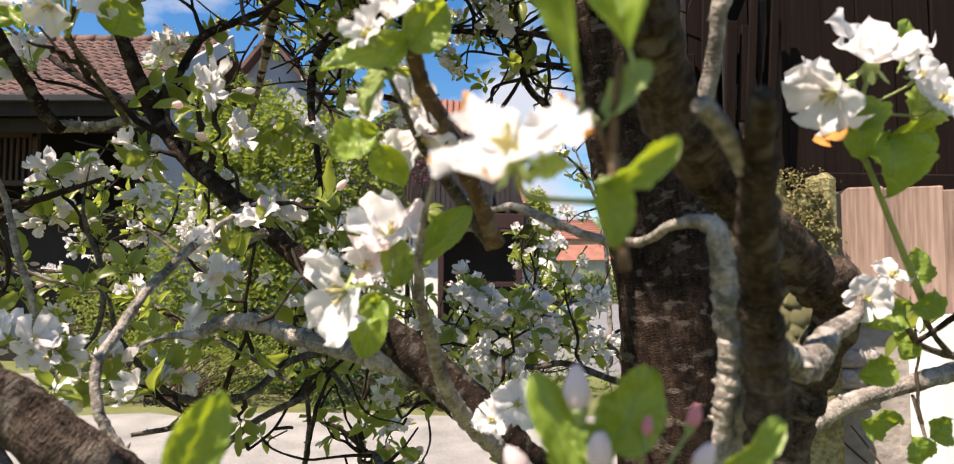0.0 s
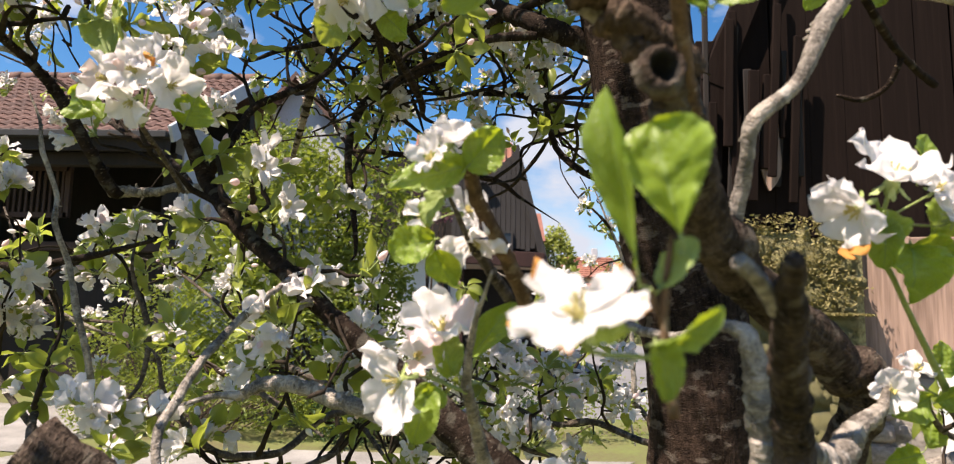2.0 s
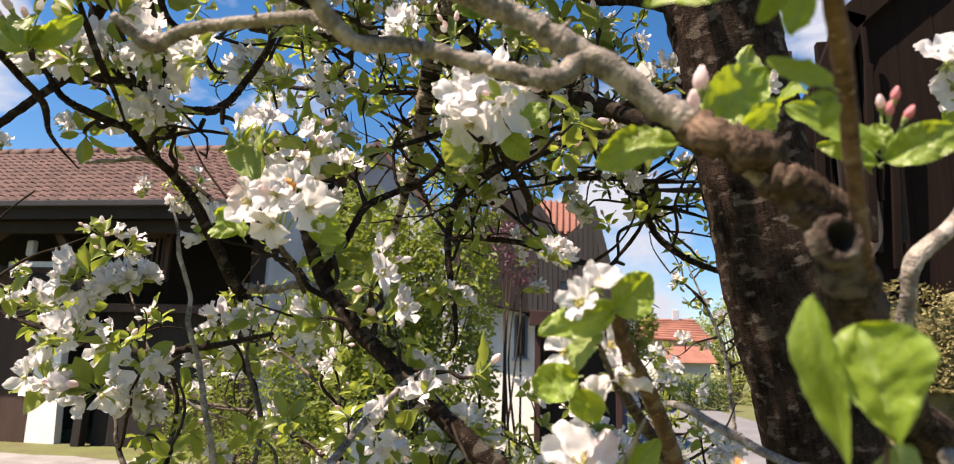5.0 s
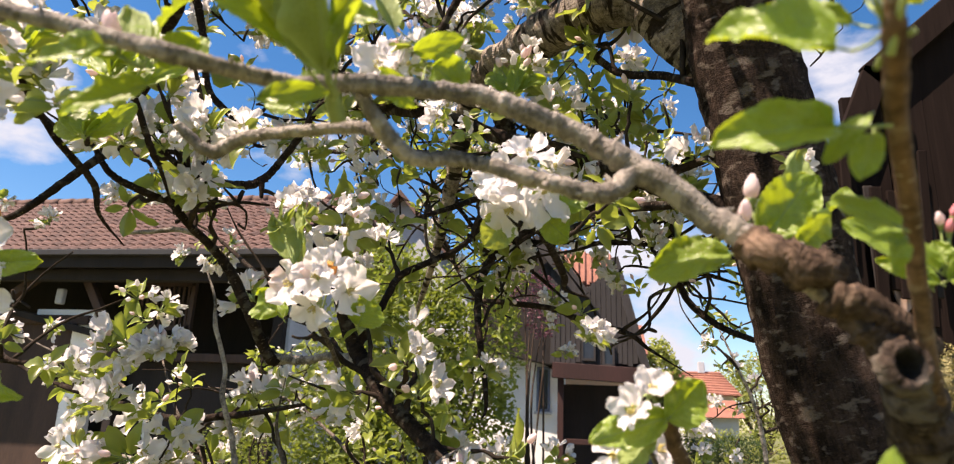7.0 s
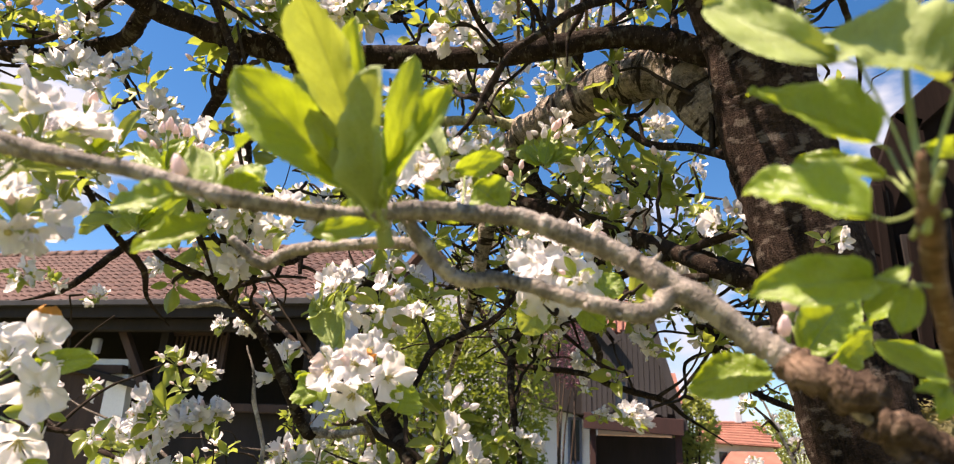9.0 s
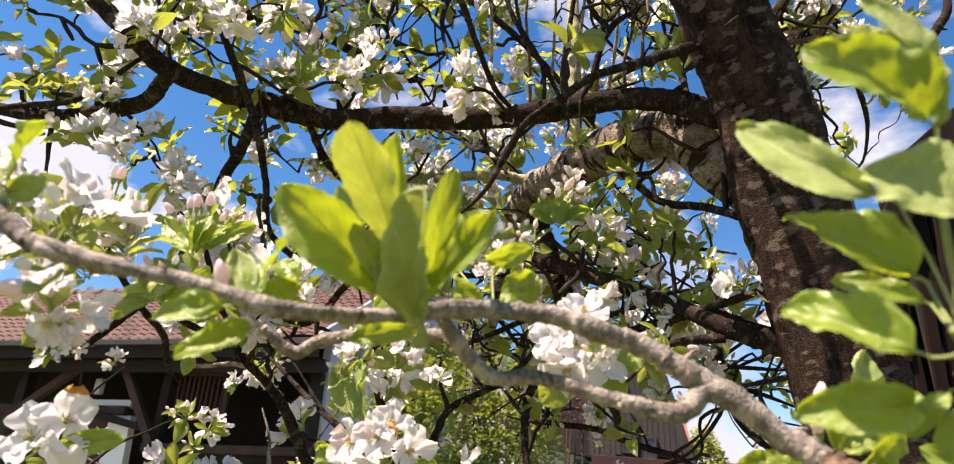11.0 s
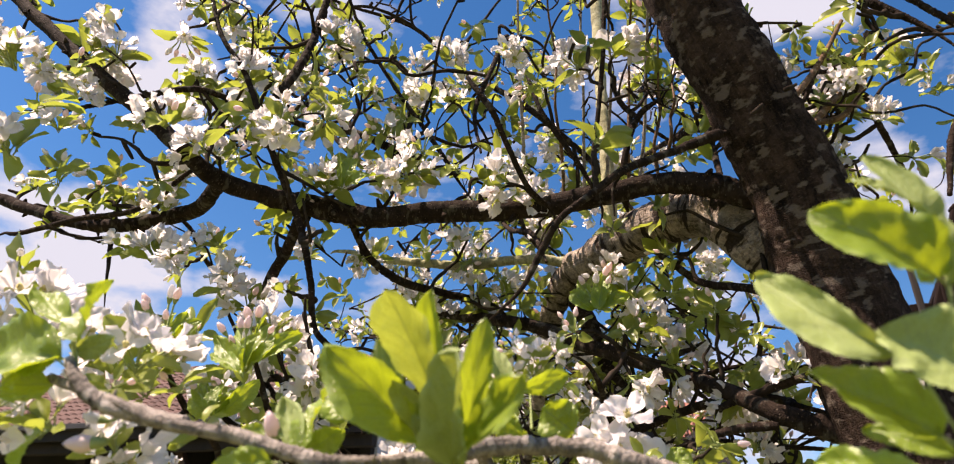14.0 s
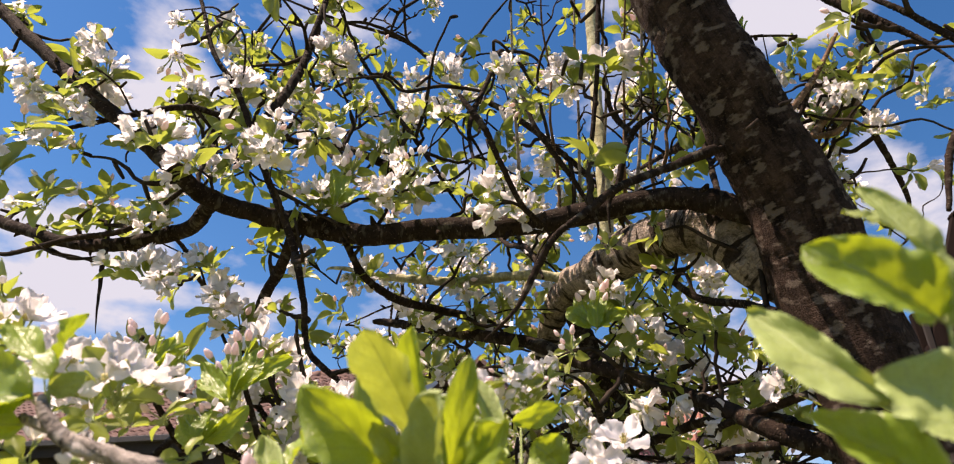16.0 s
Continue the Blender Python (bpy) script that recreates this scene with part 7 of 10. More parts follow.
flower((-0.0304, 0.3130, 1.4804), (0.38, -0.64, 0.38), 0.0296, 26, stem_to=(-0.0269, 0.3225, 1.4648))
flower((-0.4248, 0.2685, 1.5814), (0.59, -0.67, 0.27), 0.0449, 27, stem_to=(-0.4823, 0.2855, 1.5523), brown=2)
flower((-0.4121, 0.2634, 1.5512), (0.54, -0.75, -0.29), 0.0430, 28, stem_to=(-0.4888, 0.2852, 1.5443))
flower((-0.4183, 0.2664, 1.5215), (0.49, -0.44, -0.71), 0.0408, 29, stem_to=(-0.4888, 0.2852, 1.5443))
flower((-0.4547, 0.2761, 1.5709), (0.07, -0.87, 0.32), 0.0460, 30, stem_to=(-0.4888, 0.2852, 1.5443))
flower((0.0251, 0.4174, 1.3172), (0.00, -0.83, 0.45), 0.0352, 31)
flower((0.0101, 0.4270, 1.3057), (-0.40, -0.72, 0.36), 0.0294, 32)
flower((-0.1879, 0.2803, 1.6916), (0.11, -0.95, -0.03), 0.0382, 33, stem_to=(-0.1521, 0.2287, 1.6448))
flower((-0.1548, 0.2705, 1.6973), (0.31, -0.60, 0.63), 0.0277, 34, stem_to=(-0.1403, 0.2084, 1.6361))
flower((0.2075, 0.3692, 1.6570), (0.25, -0.66, 0.39), 0.0410, 35, stem_to=(0.2179, 0.3784, 1.6340))
flower((0.2293, 0.3796, 1.6683), (0.45, -0.62, 0.30), 0.0369, 36, stem_to=(0.2179, 0.3784, 1.6340))
flower((0.1856, 0.3772, 1.6664), (-0.15, -0.55, 0.75), 0.0430, 37, stem_to=(0.2040, 0.3760, 1.6350), openness=0.45)
flower((0.1925, 0.3877, 1.6517), (-0.35, -0.85, -0.25), 0.0360, 38, stem_to=(0.2040, 0.3760, 1.6350), openness=0.5)
flower((0.2054, 0.3827, 1.6576), (0.15, -0.80, 0.30), 0.0380, 39, stem_to=(0.2040, 0.3760, 1.6350), openness=0.35)
bud((0.0072, 0.2418, 1.5918), (0.01, -0.30, 0.96), 0.0134, 1, stem_to=(0.0126, 0.2410, 1.5684))
bud((0.0035, 0.2384, 1.5804), (-0.16, -0.50, 0.81), 0.0118, 2, stem_to=(0.0126, 0.2410, 1.5684))
bud((0.0118, 0.2467, 1.5864), (0.14, -0.46, 0.82), 0.0105, 3, stem_to=(0.0126, 0.2410, 1.5684), pink=False)
bud((0.0708, 0.2181, 1.5721), (-0.24, -0.54, 0.91), 0.0065, 4, stem_to=(0.0701, 0.2194, 1.5520), deep=False)
bud((0.0760, 0.2183, 1.5753), (0.13, -0.48, 0.92), 0.0065, 5, stem_to=(0.0701, 0.2194, 1.5520), deep=True)
bud((0.0792, 0.2180, 1.5675), (0.42, -0.44, 0.93), 0.0065, 6, stem_to=(0.0701, 0.2194, 1.5520), deep=True)
bud((0.0732, 0.2180, 1.5690), (-0.04, -0.51, 0.92), 0.0065, 7, stem_to=(0.0701, 0.2194, 1.5520), deep=True)
bud((0.0256, 0.1689, 1.3654), (-0.10, -0.16, 0.99), 0.0131, 8, stem_to=(0.0353, 0.1729, 1.3372))
bud((0.0298, 0.1634, 1.3522), (-0.05, -0.36, 0.98), 0.0120, 9, stem_to=(0.0353, 0.1729, 1.3372))
bud((0.0118, 0.1663, 1.3492), (-0.50, -0.25, 0.89), 0.0109, 10, stem_to=(0.0337, 0.1729, 1.3372))
bud((0.0432, 0.1707, 1.3585), (0.10, -0.16, 0.99), 0.0061, 11, stem_to=(0.0384, 0.1729, 1.3372), deep=True)
bud((0.0549, 0.1717, 1.3605), (0.30, -0.15, 0.89), 0.0073, 12, stem_to=(0.0400, 0.1729, 1.3372), deep=True)
bud((0.0544, 0.1664, 1.3506), (0.40, -0.25, 0.89), 0.0096, 13, stem_to=(0.0400, 0.1729, 1.3372))
bud((-0.3154, 0.1176, 1.6166), (-0.94, -0.34, -0.10), 0.0150, 14, stem_to=(-0.3016, 0.1179, 1.6241))
bud((-0.3215, 0.1230, 1.6280), (-0.92, -0.47, 0.17), 0.0103, 15, stem_to=(-0.3032, 0.1180, 1.6283), pink=False)
bud((-0.2359, 0.1328, 1.6199), (-0.01, -0.55, 0.85), 0.0129, 16, stem_to=(-0.2260, 0.1375, 1.6114))
bud((-0.5152, 0.3192, 1.7639), (-0.34, -0.73, 0.78), 0.0122, 17, stem_to=(-0.4819, 0.3117, 1.7311), pink=True)
bud((-0.4766, 0.3029, 1.7564), (0.33, -0.68, 0.76), 0.0106, 18, stem_to=(-0.4819, 0.3117, 1.7311), pink=True)
bud((-0.4871, 0.3122, 1.7808), (0.41, -0.43, 0.88), 0.0144, 19, stem_to=(-0.4819, 0.3117, 1.7311), pink=False)
bud((-0.4709, 0.3019, 1.7743), (0.65, -0.63, 0.76), 0.0132, 20, stem_to=(-0.4819, 0.3117, 1.7311), pink=True)
bud((-0.4975, 0.3017, 1.7660), (-0.25, -0.68, 0.80), 0.0117, 21, stem_to=(-0.4819, 0.3117, 1.7311), pink=True)
bud((-0.5033, 0.3065, 1.7733), (-0.24, -0.62, 0.83), 0.0130, 22, stem_to=(-0.4819, 0.3117, 1.7311), pink=True)
bud((-0.4150, 0.3622, 1.7607), (0.71, -0.58, 0.78), 0.0105, 23, stem_to=(-0.4346, 0.3721, 1.7408), pink=True)
bud((-0.4405, 0.3761, 1.7830), (0.33, -0.58, 0.81), 0.0136, 24, stem_to=(-0.4346, 0.3721, 1.7408), pink=True)
bud((-0.4522, 0.3789, 1.7826), (0.07, -0.79, 0.72), 0.0156, 25, stem_to=(-0.4346, 0.3721, 1.7408), pink=True)
bud((-0.4397, 0.3623, 1.7780), (0.04, -0.62, 0.81), 0.0105, 26, stem_to=(-0.4346, 0.3721, 1.7408), pink=True)
bud((-0.4473, 0.3737, 1.7680), (-0.06, -0.56, 0.85), 0.0132, 27, stem_to=(-0.4346, 0.3721, 1.7408), pink=True)
bud((-0.4530, 0.3380, 1.7122), (-0.20, -0.74, 0.77), 0.0116, 28, stem_to=(-0.4370, 0.3401, 1.6837), pink=True)
bud((-0.4571, 0.3351, 1.7054), (-0.44, -0.94, 0.69), 0.0100, 29, stem_to=(-0.4370, 0.3401, 1.6837), pink=True)
bud((-0.4368, 0.3446, 1.7153), (0.54, -0.55, 0.81), 0.0098, 30, stem_to=(-0.4370, 0.3401, 1.6837), pink=False)
bud((-0.4473, 0.3452, 1.7103), (0.17, -0.69, 0.77), 0.0094, 31, stem_to=(-0.4370, 0.3401, 1.6837), pink=True)
bud((-0.4894, 0.5218, 2.0882), (-0.26, -0.55, 0.87), 0.0140, 32, stem_to=(-0.4654, 0.5220, 2.0225), pink=True)
bud((-0.4564, 0.5299, 2.0661), (0.63, -0.49, 0.83), 0.0142, 33, stem_to=(-0.4654, 0.5220, 2.0225), pink=True)
bud((-0.4897, 0.5174, 2.0848), (-0.26, -0.83, 0.73), 0.0184, 34, stem_to=(-0.4654, 0.5220, 2.0225), pink=False)
bud((-0.4593, 0.5195, 2.0793), (0.51, -0.59, 0.79), 0.0165, 35, stem_to=(-0.4654, 0.5220, 2.0225), pink=False)
bud((-0.4604, 0.5269, 2.0886), (0.58, -0.49, 0.84), 0.0170, 36, stem_to=(-0.4654, 0.5220, 2.0225), pink=True)
bud((-0.3891, 0.2988, 1.7312), (0.25, -0.58, 0.85), 0.0119, 37, stem_to=(-0.3803, 0.2907, 1.7023), pink=False)
bud((-0.4140, 0.3027, 1.7404), (-0.48, -0.80, 0.79), 0.0111, 38, stem_to=(-0.3803, 0.2907, 1.7023), pink=True)
bud((-0.3915, 0.2930, 1.7382), (-0.01, -0.35, 0.94), 0.0105, 39, stem_to=(-0.3803, 0.2907, 1.7023), pink=True)
bud((-0.3990, 0.2980, 1.7279), (-0.18, -0.69, 0.82), 0.0090, 40, stem_to=(-0.3803, 0.2907, 1.7023), pink=True)
bud((-0.3756, 0.2798, 1.7323), (0.19, -0.38, 0.92), 0.0112, 41, stem_to=(-0.3803, 0.2907, 1.7023), pink=True)
bud((-0.1464, 0.6782, 1.9185), (0.42, -0.34, 0.92), 0.0142, 42, stem_to=(-0.1594, 0.6773, 1.8844), pink=True)
bud((-0.1600, 0.6755, 1.9200), (0.05, -0.54, 0.85), 0.0171, 43, stem_to=(-0.1594, 0.6773, 1.8844), pink=False)
bud((-0.1491, 0.6799, 1.9317), (0.36, -0.43, 0.88), 0.0167, 44, stem_to=(-0.1594, 0.6773, 1.8844), pink=True)
bud((-0.1463, 0.6865, 1.9392), (0.52, -0.63, 0.77), 0.0169, 45, stem_to=(-0.1594, 0.6773, 1.8844), pink=True)
bud((-0.1777, 0.6860, 1.9246), (-0.43, -0.60, 0.85), 0.0155, 46, stem_to=(-0.1594, 0.6773, 1.8844), pink=True)
leaf((0.0199, 0.1524, 1.4479), (0.0185, 0.1476, 1.4904), 0.0115, seed=0, roll=-0.6, fold=0.9, curl=-0.15, stem=(0.0278, 0.1498, 1.4353), wedge=1.2)
leaf((0.0348, 0.1477, 1.4570), (0.0280, 0.1494, 1.4824), 0.0225, seed=1, roll=-0.15, fold=0.95, curl=-0.05, stem=(0.0357, 0.1498, 1.4449), wedge=1.25)
leaf((0.0285, 0.1513, 1.4208), (0.0476, 0.1471, 1.4275), 0.0092, seed=2, roll=0.5, fold=0.75)
leaf((0.0295, 0.1523, 1.4209), (0.0329, 0.1471, 1.4077), 0.0098, seed=3, roll=-0.3, fold=0.75, curl=0.3)
leaf((0.0221, 0.1510, 1.4249), (0.0094, 0.1499, 1.4232), 0.0079, seed=4, roll=1.2)
leaf((0.0307, 0.1534, 1.4362), (0.0402, 0.1519, 1.4507), 0.0089, seed=5, roll=-0.6, pale=True)
leaf((-0.0272, 0.3303, 1.4037), (-0.0049, 0.3264, 1.4339), 0.0146, seed=6, roll=-0.5, fold=0.6)
leaf((-0.0476, 0.3249, 1.3902), (-0.0572, 0.3188, 1.3589), 0.0171, seed=7, roll=0.2)
leaf((-0.0377, 0.3300, 1.3931), (-0.0419, 0.3257, 1.4157), 0.0151, seed=8, roll=0.2)
leaf((-0.0520, 0.3246, 1.3842), (-0.0423, 0.3194, 1.3786), 0.0133, seed=9)
leaf((-0.3003, 0.4275, 1.6061), (-0.3260, 0.4292, 1.6558), 0.0220, seed=10, roll=0.6, pale=True)
leaf((-0.2901, 0.4274, 1.6059), (-0.3048, 0.4292, 1.6553), 0.0234, seed=11, roll=-0.6, pale=True)
leaf((-0.2401, 0.4257, 1.5568), (-0.2326, 0.4266, 1.5808), 0.0280, seed=12, roll=0.8)
leaf((-0.3081, 0.4261, 1.5663), (-0.3305, 0.4266, 1.5812), 0.0239, seed=13)
leaf((-0.3078, 0.4360, 1.5635), (-0.3327, 0.4370, 1.5938), 0.0195, seed=14, roll=1.0)
leaf((-0.1221, 0.4187, 1.6420), (-0.1444, 0.4179, 1.6196), 0.0251, seed=15, pale=True)
leaf((-0.0856, 0.4188, 1.6460), (-0.0677, 0.4194, 1.6627), 0.0204, seed=16)
leaf((-0.0991, 0.4186, 1.6391), (-0.0807, 0.4180, 1.6219), 0.0203, seed=17)
leaf((0.1819, 0.3025, 1.4655), (0.1758, 0.3031, 1.4837), 0.0210, seed=18, fold=0.7, curl=0.4)
leaf((0.1814, 0.3029, 1.4792), (0.1782, 0.3020, 1.4534), 0.0149, seed=19, roll=0.5)
leaf((0.1984, 0.3125, 1.4654), (0.1955, 0.3040, 1.4400), 0.0280, seed=20, roll=0.2, curl=0.3, fold=0.5)
leaf((0.1969, 0.3125, 1.4653), (0.2228, 0.3122, 1.4562), 0.0215, seed=21)
leaf((0.2121, 0.3238, 1.5024), (0.2236, 0.3246, 1.5273), 0.0145, seed=22, roll=0.6)
leaf((0.2162, 0.3227, 1.4731), (0.2331, 0.3235, 1.4959), 0.0191, seed=23)
leaf((0.2576, 0.3900, 1.3936), (0.2661, 0.3907, 1.4141), 0.0180, seed=24, roll=0.3)
leaf((0.2532, 0.3896, 1.3811), (0.2310, 0.3891, 1.3686), 0.0179, seed=25)
leaf((0.2565, 0.3895, 1.3775), (0.2785, 0.3897, 1.3846), 0.0161, seed=26)
leaf((0.2626, 0.4182, 1.3416), (0.2431, 0.4180, 1.3341), 0.0191, seed=27)
leaf((0.2667, 0.4183, 1.3454), (0.2754, 0.4189, 1.3624), 0.0173, seed=28)
leaf((0.2416, 0.4170, 1.3079), (0.2659, 0.4168, 1.3024), 0.0209, seed=29, roll=0.3)
leaf((0.2894, 0.4266, 1.2944), (0.3049, 0.4270, 1.3057), 0.0175, seed=30)
leaf((0.2777, 0.4266, 1.2944), (0.2844, 0.4260, 1.2785), 0.0194, seed=31)
leaf((0.0115, 0.2412, 1.5727), (0.0338, 0.2373, 1.6037), 0.0219, seed=32, roll=-0.3)
leaf((-0.0054, 0.2309, 1.5638), (-0.0385, 0.2257, 1.5605), 0.0186, seed=33, roll=0.5, fold=0.3)
leaf((0.0178, 0.2360, 1.5670), (0.0399, 0.2314, 1.5793), 0.0130, seed=34, roll=0.5)
leaf((0.0274, 0.2567, 1.5871), (0.0416, 0.2579, 1.6208), 0.0157, seed=35, pale=True, roll=0.8)
leaf((0.0336, 0.2564, 1.5794), (0.0563, 0.2571, 1.5999), 0.0168, seed=36, roll=1.0)
leaf((0.0672, 0.2175, 1.5539), (0.0349, 0.2112, 1.5736), 0.0130, seed=37, roll=0.6)
leaf((0.0701, 0.2174, 1.5501), (0.0919, 0.2057, 1.5600), 0.0142, seed=38, roll=-0.4)
leaf((0.0667, 0.2173, 1.5489), (0.0477, 0.2177, 1.5593), 0.0071, seed=39)
leaf((0.0656, 0.2203, 1.5474), (0.0588, 0.2206, 1.5576), 0.0096, seed=40, roll=0.6)
leaf((0.0698, 0.2156, 1.5557), (0.0676, 0.2159, 1.5658), 0.0071, seed=41)
leaf((-0.0295, 0.2735, 1.4946), (-0.0123, 0.2691, 1.5124), 0.0177, seed=42, roll=0.3)
leaf((-0.0295, 0.2735, 1.4961), (-0.0639, 0.2631, 1.4847), 0.0171, seed=43, roll=0.3)
leaf((-0.0365, 0.2782, 1.4876), (-0.0509, 0.2776, 1.4701), 0.0160, seed=44, pale=True, roll=0.8)
leaf((-0.0464, 0.3024, 1.4643), (-0.0695, 0.3022, 1.4575), 0.0187, seed=45, roll=0.2)
leaf((-0.0464, 0.3072, 1.4582), (-0.0373, 0.3066, 1.4405), 0.0171, seed=46, curl=0.5, fold=0.7)
leaf((-0.0558, 0.3076, 1.4702), (-0.0479, 0.3072, 1.4581), 0.0126, seed=47)
leaf((-0.4254, 0.2710, 1.5686), (-0.3872, 0.2710, 1.5683), 0.0143, seed=48, roll=0.4)
leaf((-0.4127, 0.2690, 1.5098), (-0.3769, 0.2684, 1.4919), 0.0158, seed=49)
leaf((0.0245, 0.1683, 1.3478), (0.0156, 0.1692, 1.3748), 0.0115, seed=50, roll=0.5)
leaf((0.0340, 0.1735, 1.3539), (0.0464, 0.1742, 1.3749), 0.0182, seed=51, roll=-0.2)
leaf((0.0581, 0.1703, 1.3495), (0.0824, 0.1706, 1.3574), 0.0093, seed=52, roll=0.3)
leaf((0.0330, 0.1683, 1.3493), (0.0271, 0.1688, 1.3627), 0.0092, seed=53, roll=0.8)
leaf((-0.0826, 0.1830, 1.3400), (-0.0689, 0.1789, 1.3653), 0.0140, seed=54, roll=0.4)
leaf((-0.1652, 0.1235, 1.6415), (-0.1673, 0.0894, 1.6685), 0.0185, seed=55, pale=True, roll=0.1, fold=0.60, curl=-0.05, stem=(-0.1610, 0.1624, 1.6079), wedge=1.4)
leaf((-0.1663, 0.1305, 1.6413), (-0.1549, 0.1095, 1.6716), 0.0140, seed=56, roll=-0.5, fold=0.80, curl=0.05, stem=(-0.1610, 0.1624, 1.6079), wedge=1.4)
leaf((-0.1718, 0.1178, 1.6220), (-0.1931, 0.0952, 1.6447), 0.0240, seed=57, roll=0.35, fold=0.85, curl=0.12, stem=(-0.1610, 0.1624, 1.6079), wedge=1.4)
leaf((-0.1685, 0.1231, 1.6313), (-0.1847, 0.1085, 1.6419), 0.0120, seed=58, roll=-0.5, fold=0.60, curl=0.2, pale=True, stem=(-0.1610, 0.1624, 1.6079), wedge=1.4)
leaf((-0.1502, 0.1173, 1.6083), (-0.1442, 0.0918, 1.6308), 0.0240, seed=59, pale=True, roll=0.00, fold=0.75, curl=0.1, stem=(-0.1610, 0.1624, 1.6079), wedge=1.4)
leaf((-0.1481, 0.1194, 1.6099), (-0.1273, 0.0888, 1.6288), 0.0170, seed=60, roll=-0.70, fold=0.80, stem=(-0.1610, 0.1624, 1.6079), wedge=1.4)
leaf((-0.1505, 0.1738, 1.6499), (-0.1727, 0.1743, 1.6623), 0.0093, seed=61, roll=0.4, curl=0.2)
leaf((-0.1424, 0.1736, 1.6447), (-0.1581, 0.1698, 1.6790), 0.0116, seed=62, pale=True, roll=0.7, fold=0.7, curl=0.3)
leaf((-0.1194, 0.2083, 1.6340), (-0.1340, 0.2037, 1.6451), 0.0199, seed=63, roll=0.2, fold=0.15, curl=0.0)
leaf((-0.1752, 0.1829, 1.6243), (-0.1930, 0.1830, 1.6258), 0.0151, seed=64, roll=0.3)
leaf((-0.1448, 0.2091, 1.6570), (-0.1211, 0.2092, 1.6605), 0.0113, seed=65, roll=0.5)
leaf((-0.1605, 0.2088, 1.6475), (-0.1452, 0.2081, 1.6286), 0.0124, seed=66, roll=0.4)
leaf((-0.1761, 0.1674, 1.6087), (-0.1942, 0.1675, 1.6134), 0.0093, seed=67, roll=0.4)
leaf((-0.2229, 0.1372, 1.6043), (-0.2498, 0.1268, 1.5922), 0.0112, seed=68, roll=0.4)
leaf((-0.2222, 0.1683, 1.6347), (-0.2367, 0.1687, 1.6459), 0.0119, seed=69, roll=0.3, fold=0.2)
leaf((-0.2330, 0.1326, 1.6141), (-0.2552, 0.1329, 1.6249), 0.0116, seed=70, roll=0.3)
leaf((-0.3355, 0.1041, 1.6520), (-0.3870, 0.0957, 1.6600), 0.0300, seed=71, roll=0.4, fold=0.45, stem=(-0.3304, 0.1086, 1.6457))
leaf((-0.3296, 0.1041, 1.6595), (-0.3315, 0.1023, 1.6931), 0.0181, seed=72, roll=-0.3, fold=0.5, stem=(-0.3304, 0.1086, 1.6457))
leaf((-0.3422, 0.1065, 1.6694), (-0.3749, 0.1044, 1.6971), 0.0141, seed=73, roll=0.7, fold=0.5, stem=(-0.3304, 0.1086, 1.6457))
leaf((-0.3411, 0.1059, 1.6517), (-0.3596, 0.1028, 1.6495), 0.0111, seed=74, roll=0.4, stem=(-0.3304, 0.1086, 1.6457))
leaf((-0.3412, 0.1085, 1.6416), (-0.3731, 0.1055, 1.6415), 0.0167, seed=75, roll=0.2, stem=(-0.3304, 0.1086, 1.6457))
leaf((-0.3311, 0.1080, 1.6557), (-0.3141, 0.1081, 1.6595), 0.0100, seed=76, roll=0.6, pale=True, stem=(-0.3304, 0.1086, 1.6457))
leaf((-0.3415, 0.1128, 1.6204), (-0.3585, 0.1123, 1.6069), 0.0161, seed=77, roll=0.5)
leaf((-0.2213, 0.1325, 1.6129), (-0.2185, 0.1337, 1.6472), 0.0126, seed=78, roll=-0.3, fold=0.55)
leaf((-0.2237, 0.1325, 1.6136), (-0.2355, 0.1335, 1.6399), 0.0105, seed=79, roll=0.6, pale=True, fold=0.6)
leaf((-0.2213, 0.1376, 1.6140), (-0.2059, 0.1379, 1.6231), 0.0114, seed=80, roll=0.5)
leaf((-0.2226, 0.1153, 1.6066), (-0.2540, 0.1152, 1.6048), 0.0121, seed=81, roll=0.4, fold=0.5)
leaf((-0.1847, 0.1472, 1.6023), (-0.1584, 0.1472, 1.6051), 0.0075, seed=82)
leaf((-0.4875, 0.3135, 1.7319), (-0.5369, 0.3146, 1.7633), 0.0172, seed=83, roll=-0.4397312277473952, fold=0.5977630236528195, curl=0.343978611518116)
leaf((-0.4873, 0.3144, 1.7323), (-0.5259, 0.3157, 1.7668), 0.0172, seed=84, roll=0.29566847757339143, fold=0.5809321760398378, curl=0.16884279998456608)
leaf((-0.4792, 0.3093, 1.7301), (-0.4893, 0.3109, 1.7734), 0.0170, seed=85, roll=0.1226128486009832, fold=0.5647437002495572, curl=0.3384789673713251)
leaf((-0.4744, 0.3061, 1.7287), (-0.4649, 0.3073, 1.7653), 0.0167, seed=86, roll=-0.3601640370397053, fold=0.5392212742662909, curl=0.16572559972030973)
leaf((-0.4803, 0.3142, 1.7319), (-0.4537, 0.3152, 1.7592), 0.0169, seed=87, roll=0.24428016270325814, fold=0.4124109061504921, curl=0.17558465201782525)
leaf((-0.4395, 0.3722, 1.7410), (-0.4784, 0.3730, 1.7624), 0.0167, seed=88, roll=0.6981569954695728, fold=0.502343909203761, curl=0.07273739872925776)
